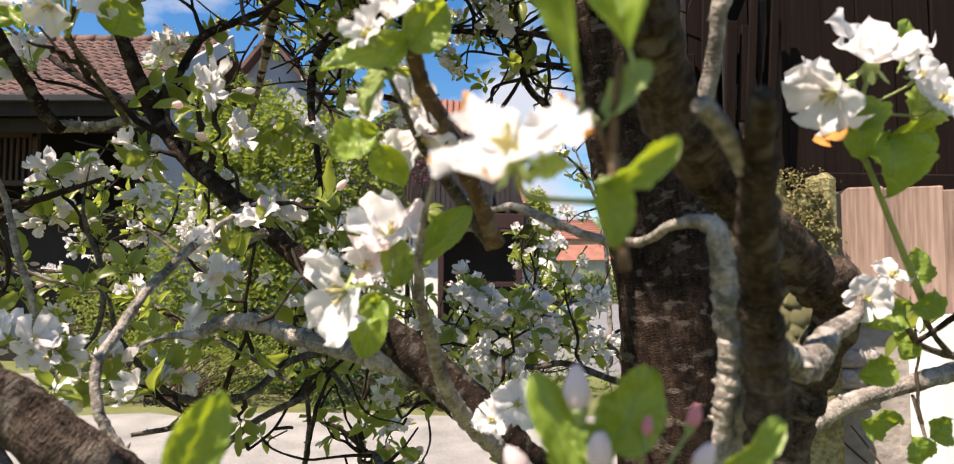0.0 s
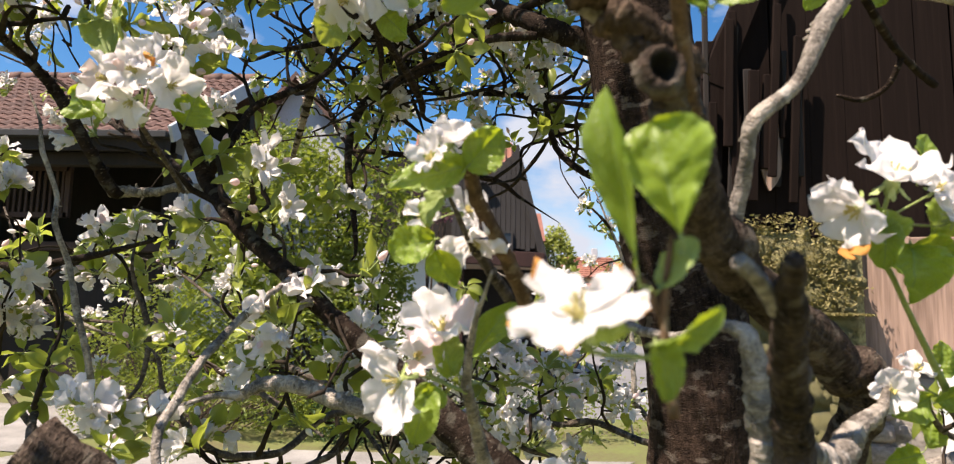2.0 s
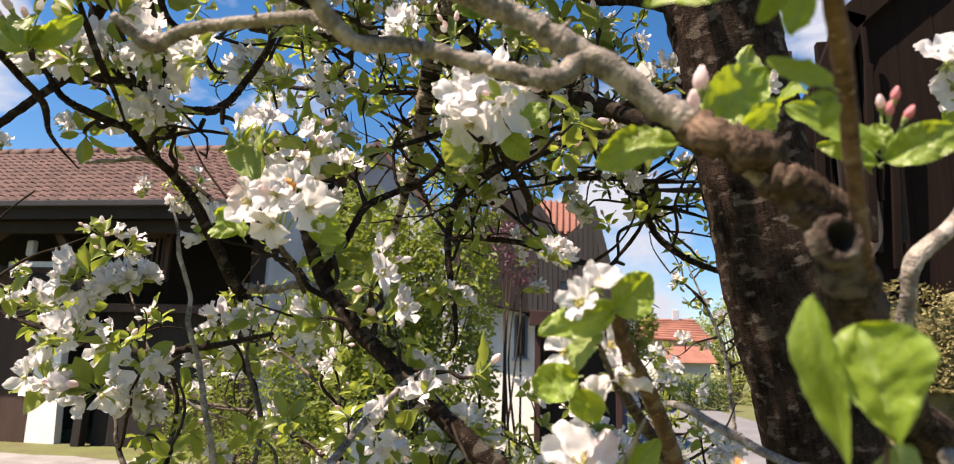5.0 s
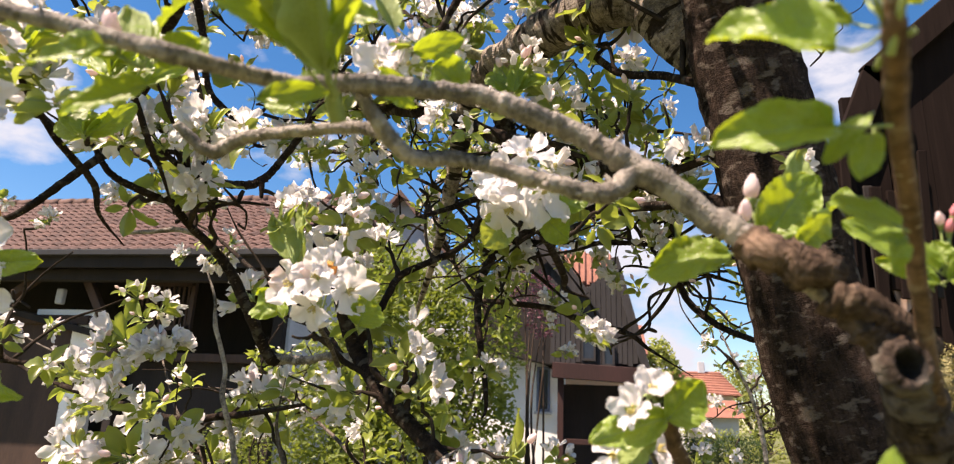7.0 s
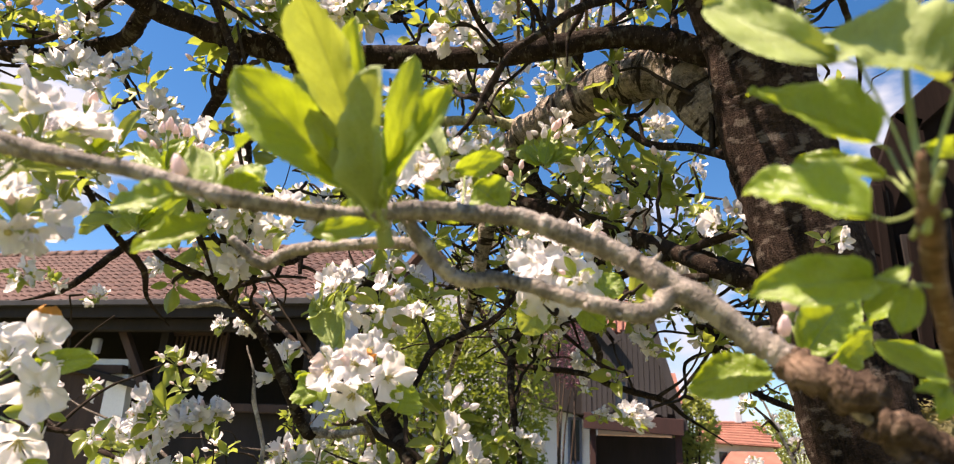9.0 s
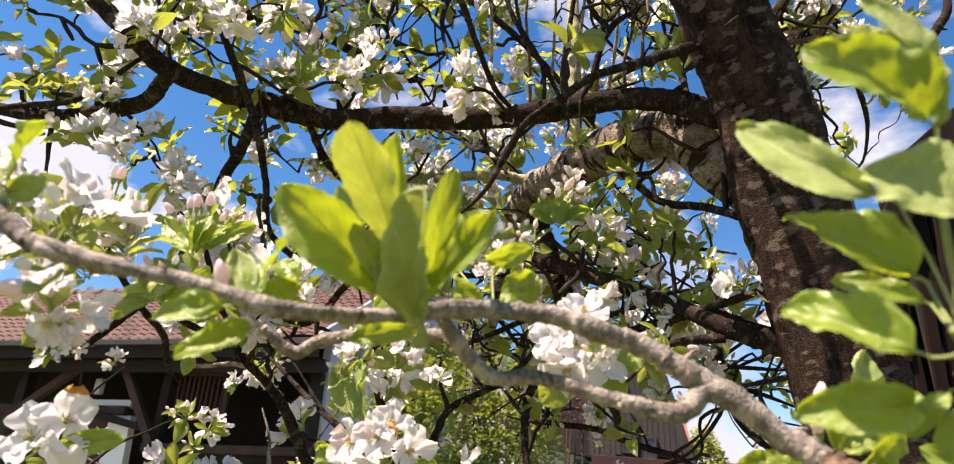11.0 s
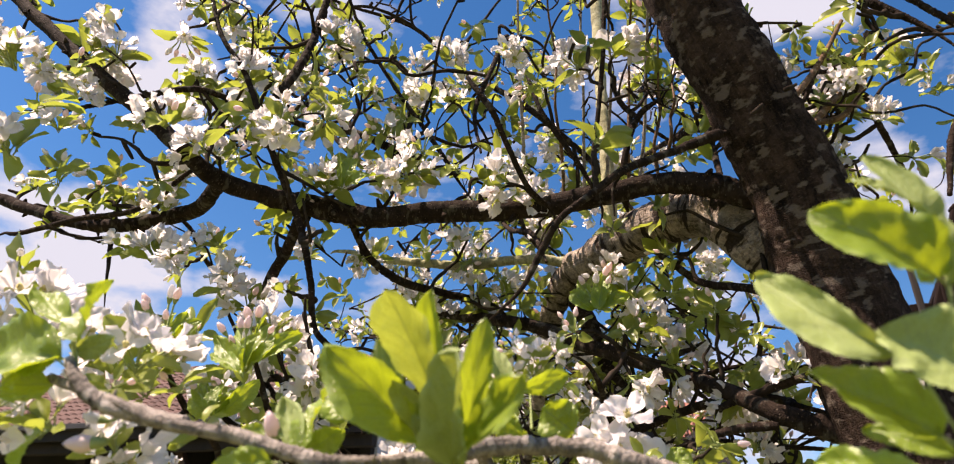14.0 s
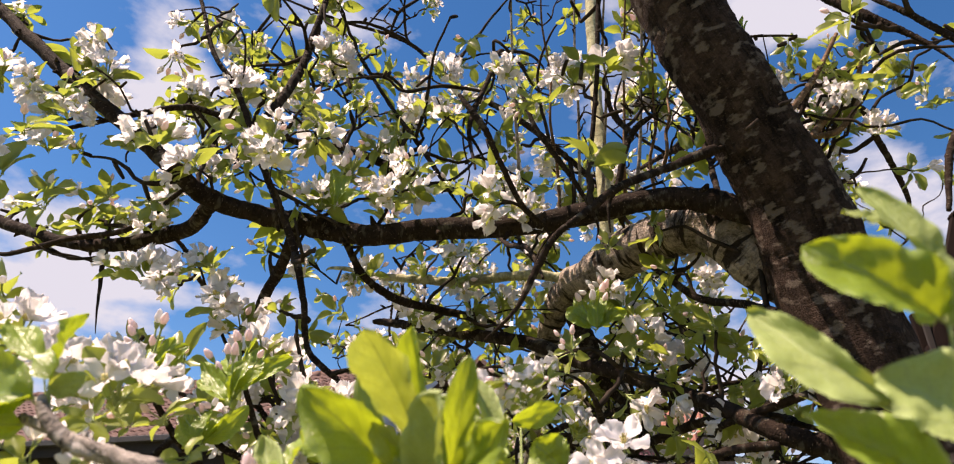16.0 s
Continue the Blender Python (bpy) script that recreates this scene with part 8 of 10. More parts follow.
leaf((-0.4384, 0.3750, 1.7419), (-0.4677, 0.3765, 1.7849), 0.0169, seed=89, roll=0.5692311098565854, fold=0.5288656451499213, curl=0.31589905498470533)
leaf((-0.4390, 0.3777, 1.7429), (-0.4543, 0.3794, 1.7904), 0.0170, seed=90, roll=-0.47434148537437354, fold=0.5262012214955616, curl=0.2860603592949814)
leaf((-0.4323, 0.3720, 1.7406), (-0.4215, 0.3732, 1.7761), 0.0166, seed=91, roll=0.5947649009323983, fold=0.45025231878919647, curl=0.3326097959167249)
leaf((-0.4338, 0.3770, 1.7424), (-0.4011, 0.3779, 1.7702), 0.0166, seed=92, roll=-0.05458296916570726, fold=0.4703115211260733, curl=0.36813217567677153)
leaf((-0.4451, 0.3445, 1.6850), (-0.4780, 0.3451, 1.7014), 0.0146, seed=93, roll=-0.038151275868346435, fold=0.5156471772197408, curl=0.3515251201021927)
leaf((-0.4378, 0.3388, 1.6834), (-0.4673, 0.3401, 1.7190), 0.0145, seed=94, roll=0.42127227937931955, fold=0.4333863168152282, curl=0.3742346886818084)
leaf((-0.4330, 0.3357, 1.6825), (-0.4376, 0.3367, 1.7103), 0.0143, seed=95, roll=-0.3962182822736077, fold=0.5896440416694608, curl=0.17446474665097172)
leaf((-0.4348, 0.3402, 1.6837), (-0.4252, 0.3411, 1.7104), 0.0144, seed=96, roll=-0.15978723761713642, fold=0.405273146631054, curl=0.2340296429621454)
leaf((-0.4345, 0.3423, 1.6843), (-0.4040, 0.3431, 1.7060), 0.0143, seed=97, roll=0.6005238416800238, fold=0.5569201699190267, curl=0.3963958579475261)
leaf((-0.4751, 0.5274, 2.0271), (-0.5179, 0.5286, 2.0617), 0.0206, seed=98, roll=0.5116778382591165, fold=0.4642916608761162, curl=0.12009829582932988)
leaf((-0.4706, 0.5268, 2.0262), (-0.5000, 0.5288, 2.0843), 0.0207, seed=99, roll=0.4872617235130885, fold=0.4525117125998255, curl=0.16557841725269282)
leaf((-0.4626, 0.5179, 2.0194), (-0.4713, 0.5198, 2.0742), 0.0203, seed=100, roll=-0.2728437649941654, fold=0.5437776955903861, curl=0.017295387628899397)
leaf((-0.4615, 0.5193, 2.0202), (-0.4538, 0.5212, 2.0738), 0.0203, seed=101, roll=0.04847051283119108, fold=0.44137202583449786, curl=0.1371373061688624)
leaf((-0.4573, 0.5209, 2.0208), (-0.4215, 0.5216, 2.0406), 0.0200, seed=102, roll=-0.4162611373586451, fold=0.4897994945373057, curl=0.11052193398387328)
leaf((-0.3811, 0.2882, 1.7012), (-0.4179, 0.2892, 1.7298), 0.0131, seed=103, roll=0.646069184530117, fold=0.4617670406612432, curl=0.27113219090023694)
leaf((-0.3845, 0.2931, 1.7036), (-0.4163, 0.2943, 1.7379), 0.0133, seed=104, roll=0.6531900372440735, fold=0.5681225032729436, curl=0.1195155591415471)
leaf((-0.3768, 0.2864, 1.7002), (-0.3856, 0.2874, 1.7289), 0.0129, seed=105, roll=-0.6088044012740532, fold=0.39040773023083875, curl=0.24124399896306176)
leaf((-0.3774, 0.2887, 1.7013), (-0.3742, 0.2899, 1.7335), 0.0130, seed=106, roll=-0.2660588957556197, fold=0.5455554223941212, curl=0.1922980746520156)
leaf((-0.3791, 0.2932, 1.7034), (-0.3574, 0.2939, 1.7232), 0.0130, seed=107, roll=-0.6201986986498941, fold=0.5925298689432705, curl=0.009146225301088285)
leaf((-0.1654, 0.6828, 1.8869), (-0.1993, 0.6839, 1.9186), 0.0205, seed=108, roll=0.12399771559141048, fold=0.36026229596414605, curl=0.26216159734927363)
leaf((-0.1630, 0.6823, 1.8866), (-0.1902, 0.6841, 1.9385), 0.0205, seed=109, roll=0.02051162575361065, fold=0.49337154322124843, curl=0.27916414109590165)
leaf((-0.1583, 0.6716, 1.8820), (-0.1524, 0.6735, 1.9384), 0.0202, seed=110, roll=-0.19407300991673782, fold=0.48052417210419907, curl=0.12172976242715006)
leaf((-0.1569, 0.6819, 1.8862), (-0.1377, 0.6832, 1.9226), 0.0203, seed=111, roll=0.03536845802348565, fold=0.33504731791066017, curl=0.26509646853174157)
leaf((-0.1542, 0.6771, 1.8841), (-0.1226, 0.6781, 1.9112), 0.0200, seed=112, roll=-0.5066522357144917, fold=0.36296558268518103, curl=0.3462156798719903)
leaf((0.0116, 0.0969, 1.6532), (-0.0178, 0.0796, 1.6743), 0.0225, seed=113, roll=0.3, fold=0.80, stem=(0.0069, 0.0945, 1.5848), curl=0.30)
leaf((-0.0051, 0.0981, 1.6303), (-0.0387, 0.1165, 1.6671), 0.0150, seed=114, pale=True, roll=-0.55, fold=0.85, curl=0.05, stem=(0.0069, 0.0945, 1.5848))
leaf((0.0135, 0.0968, 1.6505), (0.0132, 0.0885, 1.6985), 0.0120, seed=115, roll=0.9, pale=True, fold=0.7, stem=(0.0069, 0.0945, 1.5848))
leaf((0.0141, 0.0876, 1.6151), (-0.0071, 0.0838, 1.6373), 0.0231, seed=116, pale=True, roll=0.2, fold=0.70, stem=(0.0069, 0.0945, 1.5848), curl=0.35)
leaf((0.0112, 0.0999, 1.6831), (-0.0019, 0.1004, 1.6965), 0.0104, seed=117, roll=1.0, pale=True)
leaf((0.0033, 0.1074, 1.6090), (-0.0267, 0.1082, 1.6323), 0.0180, seed=118, roll=0.3, fold=0.85, stem=(0.0069, 0.0945, 1.5848), curl=0.30)
leaf((-0.0012, 0.1066, 1.5872), (-0.0295, 0.1253, 1.6082), 0.0166, seed=119, roll=0.4, fold=0.80, stem=(0.0069, 0.0945, 1.5848), curl=0.25)
leaf((0.0117, 0.1273, 1.6070), (-0.0113, 0.1276, 1.6167), 0.0075, seed=120, roll=0.2, stem=(0.0069, 0.0945, 1.5848))
leaf((0.0048, 0.1312, 1.5763), (-0.0241, 0.1211, 1.5720), 0.0158, seed=121, roll=0.1, fold=0.70, stem=(0.0156, 0.1210, 1.5712), curl=0.30)
leaf((0.0157, 0.1344, 1.5804), (0.0027, 0.1340, 1.5693), 0.0065, seed=122, roll=0.5)
leaf((0.0152, 0.1312, 1.5739), (0.0106, 0.1307, 1.5606), 0.0073, seed=123, roll=0.3)
leaf((0.0251, 0.1453, 1.5501), (0.0084, 0.1457, 1.5612), 0.0073, seed=124, roll=0.5)
leaf((0.0253, 0.1452, 1.5466), (0.0166, 0.1452, 1.5464), 0.0046, seed=125, roll=0.3)
leaf((0.0253, 0.1452, 1.5466), (0.0213, 0.1449, 1.5380), 0.0053, seed=126, roll=0.3)
leaf((0.0240, 0.1276, 1.6166), (0.0370, 0.1276, 1.6167), 0.0073, seed=127, roll=0.6, stem=(0.0221, 0.1323, 1.6067))
leaf((0.2095, 0.3687, 1.6422), (0.1950, 0.3681, 1.6257), 0.0154, seed=128)
leaf((0.2212, 0.3788, 1.6467), (0.2340, 0.3782, 1.6296), 0.0177, seed=129)
leaf((0.2016, 0.3800, 1.6409), (0.1865, 0.3922, 1.6317), 0.0150, seed=140, roll=0.3, fold=0.5)
leaf((0.2030, 0.3794, 1.6406), (0.2116, 0.3816, 1.6228), 0.0140, seed=141, roll=-0.4, fold=0.6)
leaf((-0.1589, 0.1278, 1.6214), (-0.1693, 0.1081, 1.6315), 0.0120, seed=130, roll=0.4, fold=0.70, curl=0.15, pale=True, stem=(-0.1610, 0.1624, 1.6079), wedge=1.4)
leaf((-0.1502, 0.1377, 1.6177), (-0.1380, 0.1159, 1.6569), 0.0120, seed=132, roll=0.30, fold=0.50, stem=(-0.1610, 0.1624, 1.6079), wedge=1.4)
leaf((-0.1560, 0.1326, 1.6141), (-0.1627, 0.1177, 1.6188), 0.0105, seed=133, roll=0.2, fold=0.60, pale=True, stem=(-0.1610, 0.1624, 1.6079), wedge=1.4)
cluster((-0.1615, 0.2604, 1.6947), 0.36, "bud", (0.15, -0.82, 0.55), 1)
cluster((-0.1398, 0.2705, 1.6964), 0.34, "bud", (0.15, -0.82, 0.55), 2)
cluster((-0.1538, 0.2700, 1.6810), 0.30, "leafy", (0.15, -0.82, 0.55), 3)
cluster((-0.4830, 0.2811, 1.7126), 0.87, "full", (0.20, -0.87, 0.45), 4)
cluster((-0.5389, 0.3112, 1.7161), 0.72, "full", (0.20, -0.87, 0.45), 5)
cluster((-0.4846, 0.3105, 1.6947), 0.64, "leafy", (0.20, -0.87, 0.45), 6)
cluster((-0.4775, 0.3426, 1.7544), 0.83, "leafy", (0.20, -0.87, 0.45), 7)
cluster((-0.4857, 0.3416, 1.7260), 0.78, "open", (0.20, -0.87, 0.45), 8)
cluster((-0.4458, 0.3723, 1.7470), 0.72, "leafy", (0.20, -0.87, 0.45), 9)
cluster((-0.6445, 0.4375, 1.8943), 1.00, "open", (0.20, -0.87, 0.45), 10)
cluster((-0.6896, 0.4381, 1.9105), 0.86, "open", (0.20, -0.87, 0.45), 11)
cluster((-0.4926, 0.3084, 1.6340), 0.40, "open", (0.20, -0.87, 0.45), 13)
cluster((-0.6454, 0.5682, 1.9123), 0.97, "full", (0.20, -0.87, 0.45), 14)
cluster((-0.4530, 0.3706, 1.6959), 0.63, "leafy", (0.20, -0.87, 0.45), 16)
cluster((-0.3483, 0.4109, 1.7058), 0.58, "open", (0.20, -0.87, 0.45), 17)
cluster((-0.1681, 0.2801, 1.6852), 0.50, "full", (0.20, -0.87, 0.45), 18)
cluster((-0.1502, 0.2902, 1.6859), 0.42, "open", (0.20, -0.87, 0.45), 19)
cluster((-0.6773, 0.7364, 1.5700), 1.09, "open", (0.09, -0.75, 0.66), 20)
cluster((-0.6182, 0.7360, 1.5585), 0.98, "full", (0.09, -0.75, 0.66), 21)
cluster((-0.6627, 0.7034, 1.4856), 1.11, "full", (0.09, -0.75, 0.66), 22)
cluster((-0.6895, 0.7016, 1.4332), 1.01, "full", (0.09, -0.75, 0.66), 23)
cluster((-0.6185, 0.7014, 1.4283), 1.08, "open", (0.09, -0.75, 0.66), 24)
cluster((-0.5592, 0.8529, 1.4688), 0.85, "open", (0.09, -0.75, 0.66), 26)
cluster((-0.4900, 0.8530, 1.4707), 0.96, "leafy", (0.09, -0.75, 0.66), 27)
cluster((-0.3702, 0.9554, 1.5366), 0.63, "open", (0.09, -0.75, 0.66), 28)
cluster((-0.2133, 0.6852, 1.5364), 0.73, "leafy", (0.09, -0.75, 0.66), 29)
cluster((-0.1785, 0.7054, 1.5425), 0.49, "open", (0.09, -0.75, 0.66), 30)
cluster((-0.1189, 1.2082, 1.6125), 0.61, "open", (0.09, -0.75, 0.66), 31)
cluster((-0.1431, 1.2100, 1.6653), 0.58, "open", (0.09, -0.75, 0.66), 32)
cluster((-0.4456, 0.9040, 1.4997), 0.86, "leafy", (0.09, -0.75, 0.66), 33)
cluster((-0.4214, 1.0029, 1.4656), 0.79, "open", (0.09, -0.75, 0.66), 34)
cluster((-0.2918, 1.0040, 1.4981), 0.83, "leafy", (0.09, -0.75, 0.66), 35)
cluster((-0.4027, 1.1091, 1.6417), 0.47, "open", (0.09, -0.75, 0.66), 36)
cluster((-0.4174, 0.4622, 1.7410), 0.85, "full", (0.09, -0.75, 0.66), 37)
cluster((-0.4001, 0.4924, 1.7462), 0.75, "full", (0.09, -0.75, 0.66), 38)
cluster((-0.4809, 0.4314, 1.7194), 0.69, "bud", (0.09, -0.75, 0.66), 39)
cluster((-0.4387, 0.4311, 1.7119), 0.55, "bud", (0.09, -0.75, 0.66), 40)
cluster((-0.5954, 0.5128, 1.7573), 0.59, "full", (0.09, -0.75, 0.66), 41)
cluster((-0.5177, 0.6317, 1.7229), 0.67, "full", (0.09, -0.75, 0.66), 42)
cluster((-0.5835, 0.6322, 1.7399), 0.60, "leafy", (0.09, -0.75, 0.66), 43)
cluster((-0.6661, 0.6626, 1.7495), 0.63, "open", (0.09, -0.75, 0.66), 44)
cluster((-0.3820, 0.8155, 1.8286), 0.83, "open", (0.09, -0.75, 0.66), 45)
cluster((-0.3097, 0.8157, 1.8360), 0.93, "leafy", (0.09, -0.75, 0.66), 46)
cluster((-0.4216, 0.7155, 1.8313), 0.85, "leafy", (0.09, -0.75, 0.66), 47)
cluster((-0.4105, 0.6143, 1.7992), 0.74, "full", (0.09, -0.75, 0.66), 48)
cluster((-0.0034, 0.9191, 1.9308), 0.89, "open", (0.09, -0.75, 0.66), 49)
cluster((-0.0597, 0.9210, 1.9858), 0.91, "open", (0.09, -0.75, 0.66), 50)
cluster((0.0425, 0.9187, 1.9187), 0.77, "leafy", (0.09, -0.75, 0.66), 51)
cluster((0.1332, 1.0125, 1.7396), 0.92, "leafy", (0.09, -0.75, 0.66), 52)
cluster((0.0688, 1.0154, 1.8234), 1.06, "leafy", (0.09, -0.75, 0.66), 53)
cluster((0.0138, 1.1119, 1.7217), 0.89, "leafy", (0.09, -0.75, 0.66), 54)
cluster((0.0877, 1.1127, 1.7438), 0.76, "open", (0.09, -0.75, 0.66), 55)
cluster((0.1794, 1.1119, 1.7216), 0.74, "leafy", (0.09, -0.75, 0.66), 56)
cluster((-0.0266, 1.2158, 1.8302), 0.67, "open", (0.09, -0.75, 0.66), 57)
cluster((-0.0829, 0.8136, 1.7754), 0.88, "leafy", (0.09, -0.75, 0.66), 58)
cluster((-0.5658, 0.9037, 1.4898), 1.03, "leafy", (0.00, -0.65, 0.76), 59)
cluster((-0.4059, 0.8033, 1.4798), 0.76, "open", (0.00, -0.65, 0.76), 60)
cluster((-0.5748, 0.8539, 1.4968), 0.76, "leafy", (0.00, -0.65, 0.76), 61)
cluster((-0.3400, 0.4983, 1.3440), 0.81, "full", (0.00, -0.65, 0.76), 62)
cluster((-0.3163, 0.4979, 1.3305), 0.64, "bud", (0.00, -0.65, 0.76), 63)
cluster((-0.3112, 0.7475, 1.3159), 0.65, "open", (0.00, -0.65, 0.76), 64)
cluster((-0.1820, 0.6854, 1.5421), 0.51, "open", (0.00, -0.65, 0.76), 65)
cluster((-0.2142, 0.6856, 1.5486), 0.54, "leafy", (0.00, -0.65, 0.76), 66)
cluster((-0.4289, 1.0988, 1.3466), 1.19, "leafy", (0.00, -0.65, 0.76), 67)
cluster((-0.3813, 1.2006, 1.3968), 0.64, "open", (0.00, -0.65, 0.76), 68)
cluster((-0.2449, 1.0021, 1.4436), 0.68, "leafy", (0.00, -0.65, 0.76), 69)
cluster((-0.4297, 0.7045, 1.5162), 0.77, "leafy", (0.00, -0.65, 0.76), 72)
cluster((-0.3571, 0.7043, 1.5095), 0.77, "leafy", (0.00, -0.65, 0.76), 73)
cluster((-0.3713, 0.7005, 1.4014), 0.84, "leafy", (0.00, -0.65, 0.76), 74)
cluster((-0.4153, 0.6997, 1.3788), 0.83, "leafy", (0.00, -0.65, 0.76), 75)
cluster((-0.3667, 0.7480, 1.3295), 0.65, "leafy", (0.00, -0.65, 0.76), 76)
cluster((-0.3322, 0.7976, 1.3176), 0.69, "leafy", (0.00, -0.65, 0.76), 77)
cluster((-0.5096, 0.7986, 1.3466), 0.45, "open", (0.00, -0.65, 0.76), 78)
cluster((-0.5561, 0.7999, 1.3832), 0.55, "leafy", (0.00, -0.65, 0.76), 79)
cluster((-0.3385, 0.9031, 1.4729), 0.59, "open", (0.00, -0.65, 0.76), 80)
cluster((-0.3859, 0.9079, 1.6097), 0.90, "leafy", (0.00, -0.65, 0.76), 81)
cluster((-0.1176, 0.8948, 1.2346), 0.67, "full", (0.00, -0.65, 0.76), 82)
cluster((-0.0391, 0.5019, 1.4452), 0.49, "leafy", (0.00, -0.65, 0.76), 83)
cluster((-0.1580, 0.9430, 1.1833), 0.91, "leafy", (0.00, -0.65, 0.76), 84)
cluster((-0.2874, 0.8928, 1.1789), 0.67, "leafy", (0.00, -0.65, 0.76), 85)
cluster((-0.3410, 0.5973, 1.3112), 0.51, "leafy", (0.00, -0.65, 0.76), 86)
cluster((-0.4214, 1.1013, 1.4174), 0.84, "leafy", (0.00, -0.65, 0.76), 87)
cluster((-0.0686, 0.5059, 1.5602), 0.50, "full", (0.00, -0.65, 0.76), 88)
cluster((-0.4106, 0.9930, 1.1807), 0.64, "open", (0.00, -0.65, 0.76), 89)
cluster((-0.3467, 0.5470, 1.3038), 0.53, "leafy", (0.00, -0.65, 0.76), 90)
cluster((-0.5896, 0.3416, 2.0140), 0.91, "open", (0.20, -0.87, 0.45), 91)
cluster((-0.6134, 0.4779, 2.1898), 1.11, "full", (0.20, -0.87, 0.45), 92)
cluster((-0.5829, 0.4757, 2.1288), 1.16, "leafy", (0.20, -0.87, 0.45), 93)
cluster((-0.5515, 0.4844, 2.0900), 1.04, "open", (0.20, -0.87, 0.45), 94)
cluster((-0.7729, 0.3530, 2.0519), 0.82, "open", (0.20, -0.87, 0.45), 95)
cluster((-0.7378, 0.3507, 1.9868), 0.78, "leafy", (0.20, -0.87, 0.45), 96)
cluster((-0.7948, 0.3704, 1.9776), 0.64, "open", (0.20, -0.87, 0.45), 97)
cluster((-0.7596, 0.3548, 2.1041), 0.71, "full", (0.20, -0.87, 0.45), 98)
cluster((-0.7283, 0.6214, 2.0035), 1.19, "leafy", (0.20, -0.87, 0.45), 99)
cluster((-0.6939, 0.6199, 1.9593), 0.95, "open", (0.20, -0.87, 0.45), 100)
cluster((-0.4718, 0.5649, 2.1037), 0.96, "bud", (0.20, -0.87, 0.45), 101)
cluster((-0.3151, 0.5527, 2.0408), 0.79, "leafy", (0.20, -0.87, 0.45), 102)
cluster((-0.7531, 0.5221, 2.0254), 0.60, "open", (0.20, -0.87, 0.45), 103)
cluster((-0.5172, 0.5273, 2.1723), 0.92, "leafy", (0.20, -0.87, 0.45), 104)
cluster((-0.4933, 0.5482, 2.1975), 0.83, "leafy", (0.20, -0.87, 0.45), 105)
cluster((-0.2127, 0.4243, 2.0879), 0.72, "open", (0.20, -0.87, 0.45), 106)
cluster((-0.1808, 0.4228, 2.0462), 0.73, "bud", (0.20, -0.87, 0.45), 107)
cluster((-0.5018, 0.7829, 2.3285), 0.93, "leafy", (0.20, -0.87, 0.45), 108)
cluster((-0.5204, 0.7815, 2.2882), 0.92, "open", (0.20, -0.87, 0.45), 109)
cluster((-0.4989, 0.7256, 2.1204), 0.82, "open", (0.20, -0.87, 0.45), 110)
cluster((-0.1292, 0.6200, 1.9635), 0.63, "leafy", (0.20, -0.87, 0.45), 111)
cluster((-0.1508, 0.7194, 1.9429), 0.89, "bud", (0.20, -0.87, 0.45), 112)
cluster((-0.0991, 0.3840, 1.6502), 0.45, "open", (0.20, -0.87, 0.45), 114)
cluster((-0.0267, 0.6234, 2.0595), 0.74, "leafy", (0.20, -0.87, 0.45), 115)
cluster((0.0082, 0.7670, 1.8746), 0.77, "leafy", (0.20, -0.87, 0.45), 116)
cluster((-0.0524, 0.8181, 1.9046), 0.83, "leafy", (0.20, -0.87, 0.45), 117)
cluster((-0.1934, 0.4623, 1.7440), 0.60, "full", (0.20, -0.87, 0.45), 118)
cluster((-0.1704, 0.4618, 1.7289), 0.52, "leafy", (0.20, -0.87, 0.45), 119)
cluster((0.1553, 0.5866, 2.1522), 0.66, "leafy", (0.20, -0.87, 0.45), 120)
cluster((0.1967, 0.5970, 2.1641), 0.71, "leafy", (0.20, -0.87, 0.45), 121)
cluster((0.1828, 0.5933, 2.0563), 0.67, "full", (0.20, -0.87, 0.45), 122)
cluster((0.2424, 0.5747, 2.0987), 0.66, "leafy", (0.20, -0.87, 0.45), 123)
cluster((0.2414, 0.5736, 2.0672), 0.56, "open", (0.20, -0.87, 0.45), 124)
cluster((0.1394, 0.6019, 2.0162), 0.50, "open", (0.20, -0.87, 0.45), 125)
cluster((0.1200, 0.5776, 2.1800), 0.54, "leafy", (0.20, -0.87, 0.45), 126)
cluster((0.1251, 0.5741, 2.0808), 0.42, "leafy", (0.20, -0.87, 0.45), 127)
cluster((-0.7520, 0.4203, 1.9750), 0.80, "leafy", (0.20, -0.87, 0.45), 128)
cluster((-0.7586, 0.4425, 2.0374), 0.85, "leafy", (0.20, -0.87, 0.45), 129)
cluster((-0.7367, 0.4247, 2.1003), 0.76, "leafy", (0.20, -0.87, 0.45), 130)
cluster((-0.5740, 0.5301, 2.2540), 0.86, "leafy", (0.20, -0.87, 0.45), 131)
cluster((-0.2879, 0.6251, 2.1077), 0.81, "leafy", (0.20, -0.87, 0.45), 132)
cluster((-0.3707, 0.6322, 2.3121), 1.03, "open", (0.20, -0.87, 0.45), 133)
cluster((-0.4681, 0.7353, 2.3973), 1.05, "open", (0.20, -0.87, 0.45), 134)
cluster((-0.5468, 0.7368, 2.4427), 1.22, "leafy", (0.20, -0.87, 0.45), 135)
cluster((-0.3527, 0.6814, 2.2890), 0.82, "open", (0.20, -0.87, 0.45), 136)
